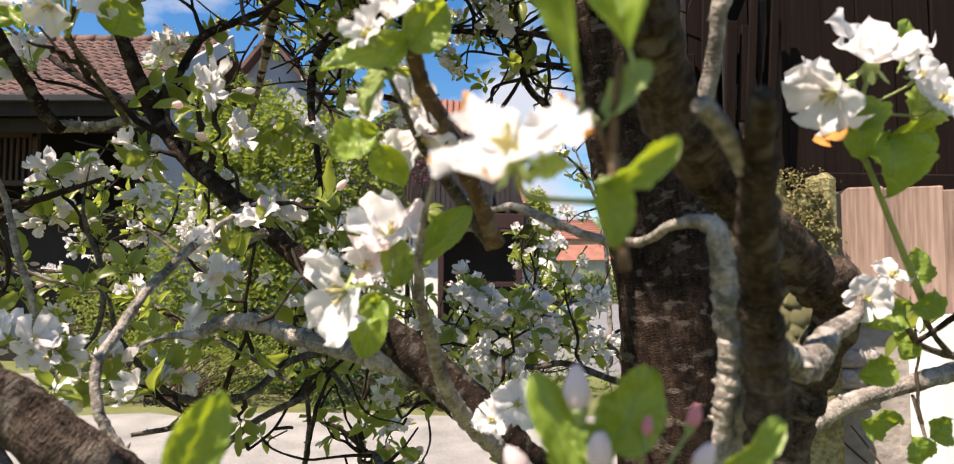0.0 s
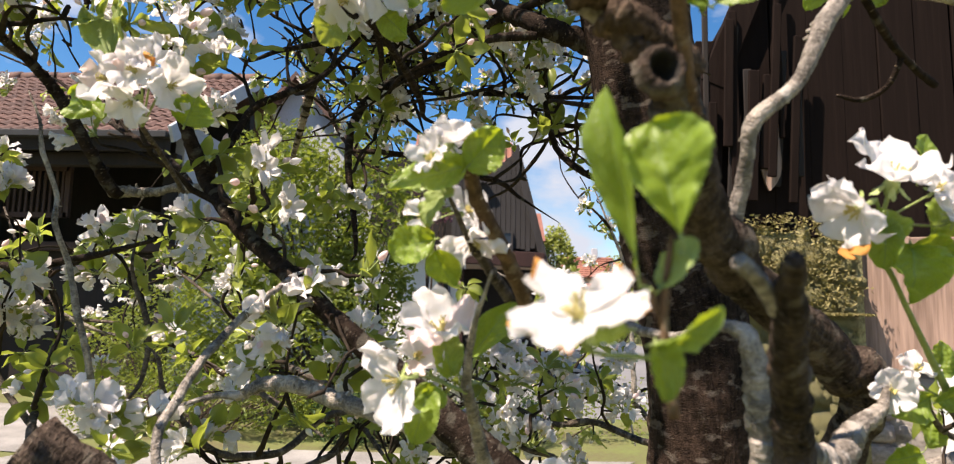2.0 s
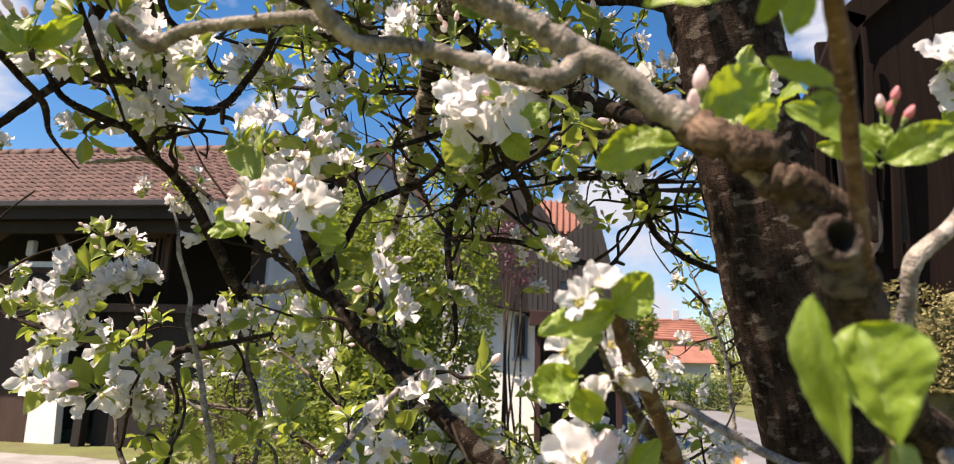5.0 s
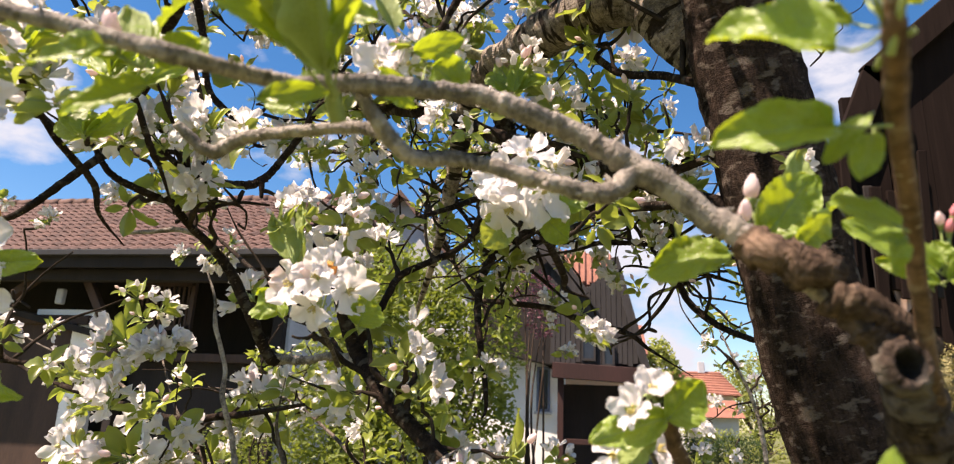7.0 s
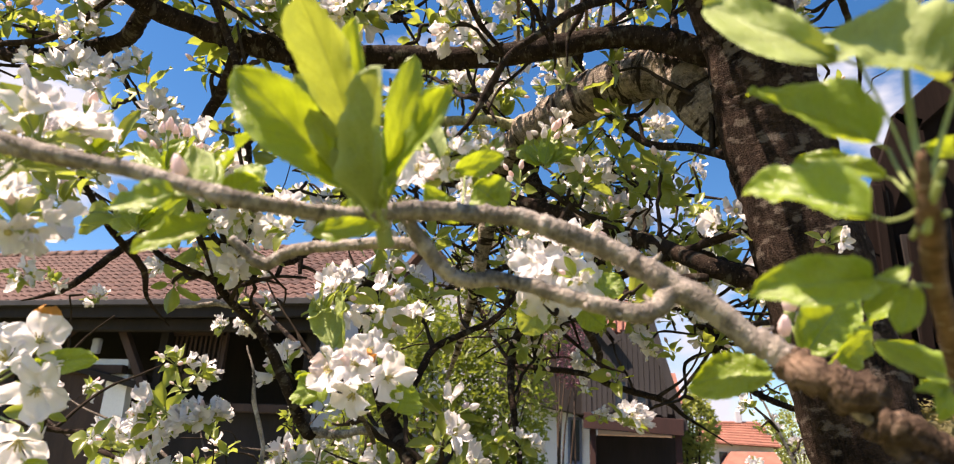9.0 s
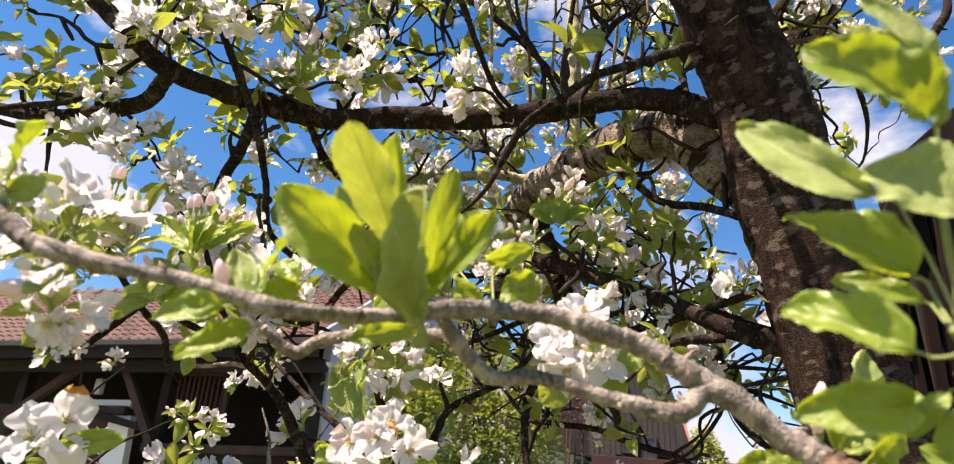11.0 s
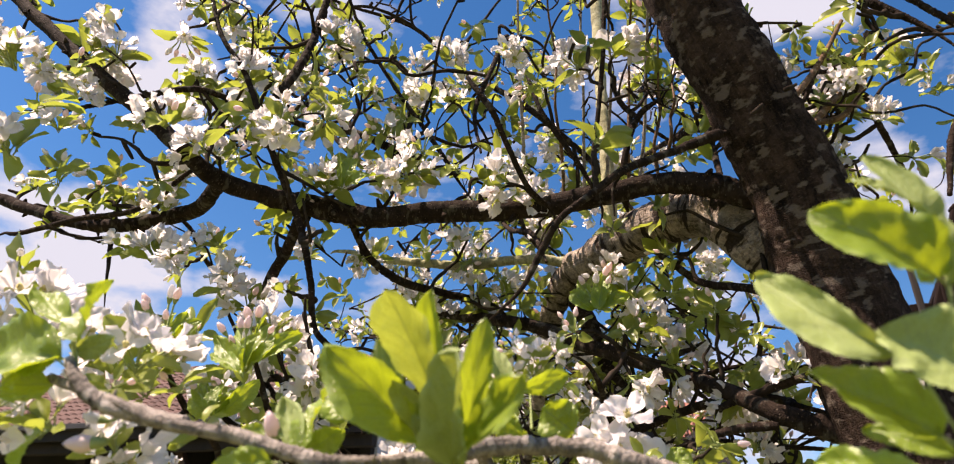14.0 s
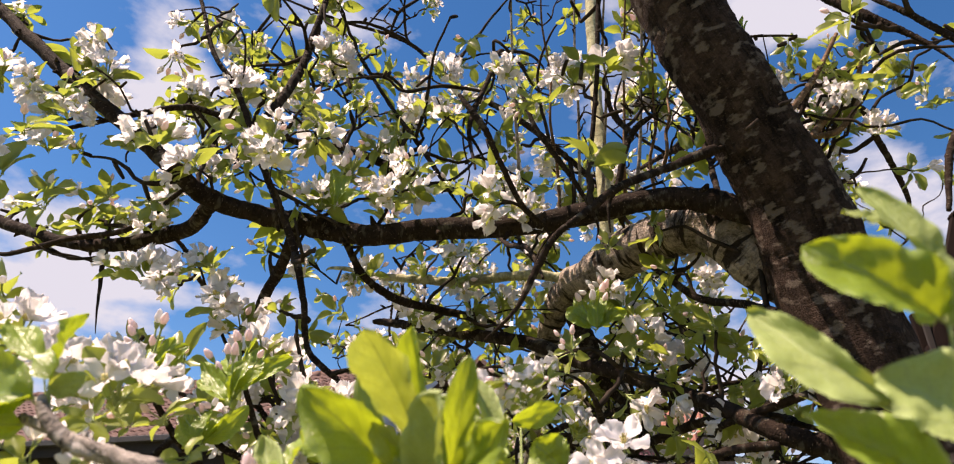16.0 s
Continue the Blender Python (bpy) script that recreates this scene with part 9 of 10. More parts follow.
cluster((-0.5607, 0.6340, 2.3626), 0.98, "full", (0.20, -0.87, 0.45), 137)
cluster((-0.6345, 0.7223, 2.0275), 0.93, "leafy", (0.20, -0.87, 0.45), 138)
cluster((-0.5850, 0.7708, 1.9813), 0.94, "leafy", (0.20, -0.87, 0.45), 139)
cluster((-0.5303, 0.7730, 2.0458), 0.95, "open", (0.20, -0.87, 0.45), 140)
cluster((-0.4660, 0.8242, 2.0791), 0.87, "leafy", (0.20, -0.87, 0.45), 141)
cluster((-0.3440, 0.8719, 2.0127), 0.97, "open", (0.20, -0.87, 0.45), 142)
cluster((-0.2803, 0.8714, 1.9978), 0.95, "leafy", (0.20, -0.87, 0.45), 143)
cluster((-0.0665, 0.8198, 1.9539), 0.85, "leafy", (0.20, -0.87, 0.45), 144)
cluster((-0.0116, 0.8211, 1.9911), 0.75, "open", (0.20, -0.87, 0.45), 145)
cluster((0.0215, 0.9128, 1.7508), 0.72, "full", (0.20, -0.87, 0.45), 146)
cluster((-0.0636, 1.0125, 1.7401), 0.91, "full", (0.20, -0.87, 0.45), 147)
cluster((0.0545, 0.8158, 1.8381), 0.58, "leafy", (0.20, -0.87, 0.45), 148)
cluster((-0.2003, 0.7335, 2.3483), 0.97, "open", (0.20, -0.87, 0.45), 149)
cluster((-0.2175, 0.7261, 2.1362), 0.77, "leafy", (0.20, -0.87, 0.45), 150)
cluster((-0.2860, 0.7764, 2.1418), 0.82, "open", (0.20, -0.87, 0.45), 151)
cluster((-0.0019, 0.7301, 2.2488), 0.66, "leafy", (0.20, -0.87, 0.45), 152)
cluster((-0.0603, 0.8360, 2.4164), 0.91, "leafy", (0.20, -0.87, 0.45), 153)
cluster((-0.6162, 0.5097, 1.6682), 0.40, "open", (0.20, -0.87, 0.45), 155)
cluster((-0.6030, 0.4297, 1.6711), 0.40, "open", (0.20, -0.87, 0.45), 156)
cluster((-0.3363, 0.5098, 1.6712), 0.78, "full", (0.20, -0.87, 0.45), 157)
cluster((-0.3151, 0.5599, 1.6746), 0.76, "full", (0.20, -0.87, 0.45), 158)
cluster((-0.2730, 0.5591, 1.6507), 0.66, "open", (0.20, -0.87, 0.45), 159)
cluster((-0.5883, 0.4686, 1.9235), 0.73, "open", (0.15, -0.82, 0.55), 160)
cluster((-0.6166, 0.4374, 1.8904), 0.78, "full", (0.15, -0.82, 0.55), 161)
cluster((-0.5699, 0.3722, 1.7435), 0.78, "full", (0.15, -0.82, 0.55), 162)
cluster((-0.5855, 0.3712, 1.7142), 0.64, "leafy", (0.15, -0.82, 0.55), 163)
cluster((-0.7456, 0.5230, 2.0493), 0.86, "open", (0.15, -0.82, 0.55), 164)
cluster((-0.6770, 0.7060, 1.5588), 0.75, "open", (0.15, -0.82, 0.55), 165)
cluster((-0.6057, 0.7261, 1.5610), 0.80, "full", (0.15, -0.82, 0.55), 166)
cluster((-0.6666, 0.7475, 1.6029), 0.59, "leafy", (0.15, -0.82, 0.55), 167)
cluster((-0.7231, 0.7049, 1.5267), 0.79, "full", (0.15, -0.82, 0.55), 168)
cluster((-0.6106, 0.7304, 1.6846), 0.44, "open", (0.15, -0.82, 0.55), 169)
cluster((-0.6689, 0.6049, 1.5312), 0.78, "leafy", (0.15, -0.82, 0.55), 170)
cluster((-0.3792, 0.9066, 1.5743), 0.77, "leafy", (0.15, -0.82, 0.55), 171)
cluster((-0.3742, 1.0090, 1.6401), 0.43, "open", (0.15, -0.82, 0.55), 172)
cluster((-0.2160, 1.2146, 1.7981), 0.60, "open", (0.15, -0.82, 0.55), 173)
cluster((-0.1635, 1.3114, 1.7048), 0.53, "open", (0.15, -0.82, 0.55), 174)
cluster((-0.2042, 0.7055, 1.5464), 0.67, "leafy", (0.15, -0.82, 0.55), 175)
cluster((-0.3147, 0.4286, 1.6381), 0.60, "leafy", (0.15, -0.82, 0.55), 176)
cluster((-0.4316, 0.9111, 1.7029), 0.91, "full", (0.15, -0.82, 0.55), 178)
cluster((-0.5289, 0.9147, 1.8055), 0.96, "open", (0.15, -0.82, 0.55), 179)
cluster((-0.4267, 0.8652, 1.8199), 0.91, "open", (0.15, -0.82, 0.55), 180)
cluster((-0.1494, 0.7703, 1.9672), 0.92, "bud", (0.15, -0.82, 0.55), 181)
cluster((-0.1152, 0.7688, 1.9259), 0.80, "leafy", (0.15, -0.82, 0.55), 182)
cluster((-0.0375, 0.8213, 1.9965), 0.85, "leafy", (0.15, -0.82, 0.55), 183)
cluster((-0.0121, 0.8693, 1.9377), 0.97, "leafy", (0.15, -0.82, 0.55), 184)
cluster((0.1210, 0.5619, 1.7316), 0.54, "open", (0.15, -0.82, 0.55), 185)
cluster((0.0129, 0.9478, 1.3210), 0.93, "full", (0.01, -0.67, 0.74), 186)
cluster((0.0788, 0.9964, 1.2803), 0.98, "full", (0.01, -0.67, 0.74), 187)
cluster((0.1415, 1.0476, 1.3120), 0.91, "full", (0.01, -0.67, 0.74), 188)
cluster((0.1800, 0.9965, 1.2814), 0.87, "full", (0.01, -0.67, 0.74), 189)
cluster((0.0369, 0.8951, 1.2452), 0.88, "full", (0.01, -0.67, 0.74), 190)
cluster((0.1089, 0.9443, 1.2197), 0.82, "full", (0.01, -0.67, 0.74), 191)
cluster((0.1898, 1.0988, 1.3474), 0.84, "full", (0.01, -0.67, 0.74), 192)
cluster((-0.0130, 0.8963, 1.2769), 0.88, "full", (0.01, -0.67, 0.74), 193)
cluster((-0.0327, 0.9989, 1.3519), 0.88, "full", (0.01, -0.67, 0.74), 194)
cluster((0.0879, 1.0988, 1.3463), 0.84, "full", (0.01, -0.67, 0.74), 195)

cluster((-0.3700, 0.1827, 1.6726), 0.80, "full", (0.15, -0.80, 0.55), 400)
cluster((-0.3929, 0.1910, 1.6652), 0.62, "leafy", (0.15, -0.80, 0.55), 401)
cluster((-0.3825, 0.1508, 1.6330), 0.60, "open", (0.15, -0.80, 0.55), 402)
cluster((-0.3614, 0.1758, 1.6242), 0.62, "full", (0.15, -0.80, 0.55), 403)
cluster((-0.3648, 0.2173, 1.6690), 0.60, "leafy", (0.15, -0.80, 0.55), 404)
cluster((-0.3482, 0.2239, 1.6475), 0.55, "leafy", (0.15, -0.80, 0.55), 405)
cluster((-0.3942, 0.1338, 1.6420), 0.70, "leafy", (0.15, -0.80, 0.55), 406)
cluster((-0.4346, 0.1940, 1.6977), 0.70, "open", (0.15, -0.80, 0.55), 407)
cluster((-0.4877, 0.2002, 1.7211), 0.80, "full", (0.15, -0.80, 0.55), 408)
cluster((-0.5467, 0.2160, 1.7720), 0.80, "leafy", (0.15, -0.80, 0.55), 409)
cluster((-0.6374, 0.2296, 1.9062), 0.90, "open", (0.15, -0.80, 0.55), 410)
cluster((-0.6523, 0.2457, 1.9718), 1.00, "leafy", (0.15, -0.80, 0.55), 411)
cluster((-0.6552, 0.2101, 1.9970), 1.00, "open", (0.15, -0.80, 0.55), 412)
cluster((-0.6571, 0.2680, 2.0401), 0.90, "leafy", (0.15, -0.80, 0.55), 413)
cluster((-0.6194, 0.2683, 1.8942), 0.80, "leafy", (0.15, -0.80, 0.55), 414)

# ---- fine growth of the crown ----
rngf = random.Random(77)
budget = [0]
crowd = []          # the growth past what can be counted
loose = []          # geometry of the finest twigs, limb by limb


def bare(p):
    """The front of the old upper trunk, kept clear so no growth hides it from the camera."""
    u = min(1.0, max(0.0, (p.z - 1.865) / 0.622))
    return p.z > 1.8 and p.y < 0.64 - 0.27 * u and (p - Vector((0.108 - 0.225 * u, 0.637 - 0.269 * u, p.z))).length < 0.17


def sprout(points, count, reach, r0=0.0024, open_share=0.38, scale=(0.72, 1.08), lift=0.55, lo=0.1, hi=1.0):
    """Side twigs out of a limb, each ending in blossom or leaves, with a spur or two on the way."""
    path = spline(points, 0.01)
    twigs = []
    for k in range(count):
        q = path[int(rngf.uniform(lo, hi) * (len(path) - 1))]
        c = q.to_3d()
        d = Vector((rngf.gauss(0, 1), rngf.gauss(0, 0.8), rngf.gauss(lift, 0.8))).normalized()
        L = reach * rngf.uniform(0.35, 1.0)
        bend = Vector((rngf.gauss(0, .3), rngf.gauss(0, .3), rngf.gauss(0.15, .3))) * L
        m1 = c + d * L * 0.4 + bend * 0.35
        m2 = c + d * L * 0.75 + bend * 0.6 + Vector((rngf.gauss(0, .05), rngf.gauss(0, .05), rngf.gauss(0, .05))) * L
        e = c + d * L + bend
        r = min(r0 * rngf.uniform(0.8, 1.4), max(q[3] * 0.6, 0.0012))
        kink = [Vector((rngf.gauss(0, .06), rngf.gauss(0, .06), rngf.gauss(0, .06))) * L for _ in range(3)]
        if not any(bare(q) for q in (m1, m2, e)):
            twigs.append(tube([(*c, r * 1.25), (*(c.lerp(m1, 0.5) + kink[0]), r * 1.05), (*m1, r * 1.1), (*(m1.lerp(m2, 0.5) + kink[1]), r * 0.8), (*m2, r * 0.95), (*(m2.lerp(e, 0.5) + kink[2] * 0.6), r * 0.7), (*e, r * 0.8)], 0.45, 6, 0.009, k))
        ends = [(e, (e - m2).normalized())]
        if L > 0.09:
            for s in range(rngf.choice((1, 2, 2))):
                b = m1.lerp(m2, rngf.random())
                f = (Vector((rngf.gauss(0, 1), rngf.gauss(0, 1), rngf.gauss(0.4, 1)))).normalized() * rngf.uniform(0.012, 0.04)
                twigs.append(tube([(*b, r * 0.8), (*(b + f * 0.6), r * 0.8), (*(b + f), r * 0.6)], 0.2, 5, 0.02, s))
                ends.append((b + f, f.normalized()))
        for p, up in ends:
            u = rngf.random()
            kind = "full" if u < open_share * 0.25 else "open" if u < open_share else "leafy" if u < 0.9 else "bud"
            yield_cluster(p, rngf.uniform(*scale), kind, up + Vector((0, 0, 0.3)))
    for k in range(int(count * 0.7)):
        q = path[int(rngf.uniform(lo, hi) * (len(path) - 1))]
        c = q.to_3d()
        d = Vector((rngf.gauss(0, 1), rngf.gauss(0, 0.8), rngf.gauss(lift, 0.9))).normalized()
        r, p, run = r0 * rngf.uniform(0.7, 1.5), c, [(*c, min(q[3] * 0.7, r0 * 1.5))]
        for s in range(4):
            d = (d + Vector((rngf.gauss(0, .45), rngf.gauss(0, .45), rngf.gauss(0.05, .4)))).normalized()
            p = p + d * reach * rngf.uniform(0.25, 0.5)
            run.append((*p, r * (1 - 0.17 * s)))
            if rngf.random() < 0.5:
                e = p + Vector((rngf.gauss(0, 1), rngf.gauss(0, 1), rngf.gauss(0.2, 1))).normalized() * rngf.uniform(0.008, 0.03)
                twigs.append(tube([(*p, r * 0.9), (*p.lerp(e, 0.6), r * 0.9), (*e, r * 0.7)], 0.3, 5, 0.01, s))
                if rngf.random() < 0.45:
                    yield_cluster(e, rngf.uniform(*scale) * 0.9, "leafy" if rngf.random() < 0.6 else "open", e - p)
        if not any(bare(Vector(q[:3])) for q in run):
            twigs.append(tube(run, 0.25, 6, 0.012, k))
    v, f = joined(twigs)
    loose.append((v, f))


# growth is left out sunward of these spots so that the sun reaches them
SUN_LANES = [Vector(q) for q in ((-0.02, 0.53, 2.05), (0.0, 0.55, 2.0), (-0.05, 0.48, 2.15), (-0.10, 0.42, 2.25), (-0.15, 0.62, 2.04), (-0.30, 0.61, 2.04), (-0.45, 0.58, 2.03), (-0.235, 0.49, 1.40), (-0.24, 0.44, 1.35), (-0.303, 0.507, 1.599), (-0.625, 0.730, 1.685), (-0.273, 0.407, 1.584), (-0.116, 0.409, 1.660), (-0.17, 0.11, 1.64), (0.0, 0.09, 1.65), (-0.01, 0.10, 1.61), (-0.34, 0.105, 1.66), (0.03, 0.15, 1.45), (0.19, 0.31, 1.49), (-0.42, 0.27, 1.56), (-0.05, 0.33, 1.40), (-0.48, 0.31, 1.73), (0.06, 0.21, 1.56), (-0.03, 0.23, 1.58), (0.082, 0.688, 1.937), (0.035, 0.678, 1.987), (-0.001, 0.684, 2.026), (-0.049, 0.717, 2.048), (-0.105, 0.768, 2.057), (-0.164, 0.818, 2.053), (-0.218, 0.862, 2.040), (-0.255, 0.901, 2.012), (-0.282, 0.944, 1.952))]


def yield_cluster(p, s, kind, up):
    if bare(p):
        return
    for q in SUN_LANES:
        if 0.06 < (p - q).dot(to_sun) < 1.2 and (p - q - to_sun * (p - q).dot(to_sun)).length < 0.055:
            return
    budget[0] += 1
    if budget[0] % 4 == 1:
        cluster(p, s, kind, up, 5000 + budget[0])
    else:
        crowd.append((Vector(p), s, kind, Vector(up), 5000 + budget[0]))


def bough(start, direction, length, r, seed, count, reach, droop=0.0, **kw):
    """A limb of the crown that wanders off in a direction, with its side twigs."""
    rng = random.Random(seed)
    p, d = Vector(start), Vector(direction).normalized()
    pts = []
    n = 6
    for k in range(n + 1):
        pts.append((*p, r * 0.62 * min(1.0, 0.3 + 0.45 * k) * (1 - 0.75 * k / n)))
        d = (d + Vector((rng.gauss(0, .22), rng.gauss(0, .22), rng.gauss(0, .2) - droop))).normalized()
        p = p + d * length / n
    # low boughs take the sunlit bark copy, higher ones the shaded copy
    branch(pts, bark_lit if start[2] < 1.45 else bark_shaded, 0.14, seed=seed)
    sprout(pts, count, reach, **kw)
    return pts
sprout([(0.0423, 0.6210, 1.9919, 0.0221), (-0.0442, 0.6221, 2.0236, 0.0185), (-0.1358, 0.6220, 2.0192, 0.0182), (-0.2403, 0.6219, 2.0155, 0.0187), (-0.3641, 0.6069, 2.0156, 0.0191), (-0.4417, 0.5815, 2.0060, 0.0181), (-0.5068, 0.5619, 2.0179, 0.0207), (-0.5754, 0.5322, 2.0279, 0.0165), (-0.6189, 0.4722, 2.0265, 0.0157), (-0.6296, 0.4224, 2.0344, 0.0143), (-0.6883, 0.3843, 2.0886, 0.0129), (-0.7906, 0.3572, 2.1740, 0.0119), (-0.9371, 0.3318, 2.3060, 0.0121), (-1.0988, 0.3169, 2.4510, 0.0104)], 12, 0.1)
sprout([(-0.6236, 0.4824, 2.0342, 0.0128), (-0.7063, 0.5425, 2.0364, 0.0147), (-0.7806, 0.5524, 2.0336, 0.0143), (-0.8556, 0.5524, 2.0314, 0.0136), (-0.9417, 0.5529, 2.0477, 0.0121), (-1.0196, 0.5488, 2.0730, 0.0125), (-1.1220, 0.5452, 2.1132, 0.0120)], 4, 0.1)
sprout([(-0.7069, 0.5037, 2.0690, 0.0042), (-0.7983, 0.5225, 2.0354, 0.0052), (-0.9058, 0.5224, 2.0340, 0.0054), (-1.0147, 0.5221, 2.0233, 0.0046)], 2, 0.1)
sprout([(-0.0022, 0.5218, 2.0169, 0.0081), (-0.0465, 0.5009, 1.9895, 0.0059), (-0.0976, 0.4696, 1.9545, 0.0057), (-0.1345, 0.4585, 1.9216, 0.0050), (-0.1654, 0.4577, 1.8988, 0.0043), (-0.1853, 0.4668, 1.8737, 0.0050)], 2, 0.1)
sprout([(0.1122, 0.6815, 1.7180, 0.0197), (0.0346, 0.6724, 1.7423, 0.0142), (-0.0246, 0.7139, 1.7856, 0.0126), (-0.1042, 0.7555, 1.8313, 0.0130), (-0.2083, 0.7974, 1.8837, 0.0134), (-0.2775, 0.8188, 1.9233, 0.0132), (-0.3737, 0.8397, 1.9511, 0.0119), (-0.4496, 0.8707, 1.9781, 0.0105), (-0.5671, 0.9223, 2.0231, 0.0091)], 8, 0.13)
sprout([(-0.0675, 0.5225, 2.6091, 0.0019), (-0.0952, 0.5276, 2.4673, 0.0027), (-0.1032, 0.5339, 2.3612, 0.0034), (-0.1095, 0.5309, 2.2764, 0.0041), (-0.1188, 0.5478, 2.1863, 0.0040), (-0.1314, 0.5652, 2.1122, 0.0039), (-0.1436, 0.5831, 2.0505, 0.0039), (-0.1431, 0.6018, 2.0148, 0.0046)], 8, 0.1)
sprout([(-0.7694, 0.4200, 2.5387, 0.0020), (-0.6893, 0.4240, 2.3663, 0.0036), (-0.6413, 0.4300, 2.2510, 0.0042), (-0.6046, 0.4480, 2.1937, 0.0050), (-0.5769, 0.4658, 2.1299, 0.0057), (-0.5557, 0.4837, 2.0702, 0.0056), (-0.5245, 0.5013, 2.0025, 0.0062), (-0.5100, 0.5198, 1.9579, 0.0062), (-0.4974, 0.5377, 1.8971, 0.0053), (-0.4978, 0.5658, 1.8433, 0.0053), (-0.4692, 0.5948, 1.8126, 0.0046)], 7, 0.1)
sprout([(-0.5472, 0.5504, 2.8340, 0.0023), (-0.5495, 0.5432, 2.6292, 0.0043), (-0.5487, 0.5376, 2.4676, 0.0060), (-0.5592, 0.5337, 2.3554, 0.0076), (-0.5562, 0.5214, 2.2910, 0.0083), (-0.5594, 0.4986, 2.2103, 0.0087), (-0.5728, 0.4815, 2.1511, 0.0067)], 6, 0.1)
sprout([(-0.8126, 0.4059, 2.1362, 0.0041), (-0.7639, 0.4475, 2.1799, 0.0052), (-0.7251, 0.4888, 2.2171, 0.0063), (-0.6982, 0.5292, 2.2270, 0.0056), (-0.6610, 0.5793, 2.2298, 0.0058), (-0.6007, 0.6291, 2.2241, 0.0069), (-0.5329, 0.6488, 2.2149, 0.0079), (-0.4566, 0.6572, 2.1690, 0.0086), (-0.3910, 0.6556, 2.1221, 0.0083)], 8, 0.1)
sprout([(-0.5677, 0.6377, 2.4682, 0.0033), (-0.5189, 0.6347, 2.3828, 0.0041), (-0.4649, 0.6413, 2.2857, 0.0040), (-0.4174, 0.6487, 2.2102, 0.0048), (-0.3750, 0.6462, 2.1391, 0.0046)], 5, 0.13)
sprout([(-0.5369, 0.5517, 2.0118, 0.0107), (-0.5696, 0.5805, 1.9785, 0.0101), (-0.6190, 0.6194, 1.9442, 0.0096), (-0.6491, 0.6482, 1.9108, 0.0089), (-0.7239, 0.6963, 1.8551, 0.0083)], 3, 0.13)
sprout([(-0.2176, 0.5270, 2.1642, 0.0032), (-0.1999, 0.5247, 2.0995, 0.0038), (-0.1796, 0.5435, 2.0639, 0.0045), (-0.1571, 0.5724, 2.0309, 0.0038)], 1, 0.1)
sprout([(-0.0539, 0.5756, 2.1235, 0.0031), (-0.0797, 0.5749, 2.1044, 0.0054), (-0.0961, 0.5737, 2.0705, 0.0053), (-0.1078, 0.5824, 2.0319, 0.0053)], 1, 0.1)
sprout([(-0.1125, 0.5769, 2.1614, 0.0032), (-0.1025, 0.5757, 2.1262, 0.0047), (-0.0837, 0.5747, 2.0981, 0.0046)], 1, 0.1)
sprout([(0.1278, 0.5912, 1.9962, 0.0028), (0.1543, 0.6017, 2.0101, 0.0028), (0.1688, 0.6024, 2.0301, 0.0021)], 1, 0.1)
sprout([(0.2504, 0.5222, 2.0281, 0.0056), (0.2256, 0.5210, 1.9921, 0.0055), (0.2110, 0.5200, 1.9634, 0.0048), (0.1945, 0.5180, 1.9075, 0.0029)], 1, 0.1)
sprout([(0.1714, 0.5808, 2.2713, 0.0063), (0.2096, 0.5791, 2.2230, 0.0076), (0.2490, 0.5774, 2.1753, 0.0043)], 1, 0.1)
sprout([(0.2253, 0.5484, 2.2032, 0.0043), (0.2482, 0.5472, 2.1704, 0.0049), (0.2795, 0.5452, 2.1130, 0.0053)], 1, 0.1)
sprout([(-0.8657, 0.5523, 2.0292, 0.0045), (-0.8566, 0.5508, 1.9861, 0.0044), (-0.8500, 0.5501, 1.9651, 0.0035)], 1, 0.1)
sprout([(-0.7878, 0.6232, 2.0527, 0.0048), (-0.7673, 0.6418, 2.0121, 0.0048), (-0.7433, 0.6606, 1.9773, 0.0047)], 1, 0.13)
sprout([(-0.4825, 0.5915, 2.0061, 0.0059), (-0.4719, 0.6404, 1.9735, 0.0069), (-0.4569, 0.7204, 1.9718, 0.0083), (-0.4268, 0.8009, 1.9857, 0.0079), (-0.3746, 0.8712, 1.9915, 0.0083)], 3, 0.13)
sprout([(-0.2399, 0.8725, 2.0294, 0.0143), (-0.2032, 0.8998, 1.9514, 0.0200), (-0.1861, 0.9178, 1.8944, 0.0138), (-0.1594, 0.9366, 1.8590, 0.0079)], 2, 0.13)
sprout([(0.0703, 0.6364, 1.8576, 0.0069), (0.0193, 0.6778, 1.8972, 0.0067), (-0.0276, 0.7188, 1.9264, 0.0064), (-0.0642, 0.7404, 1.9706, 0.0059)], 2, 0.13)
sprout([(0.0686, 0.6537, 1.7815, 0.0054), (0.0321, 0.6735, 1.7737, 0.0062), (-0.0266, 0.7131, 1.7630, 0.0051)], 1, 0.13)
sprout([(0.0270, 0.6720, 1.7321, 0.0068), (-0.0181, 0.6719, 1.7286, 0.0062), (-0.0583, 0.6715, 1.7181, 0.0048), (-0.0927, 0.6811, 1.7061, 0.0035)], 1, 0.13)
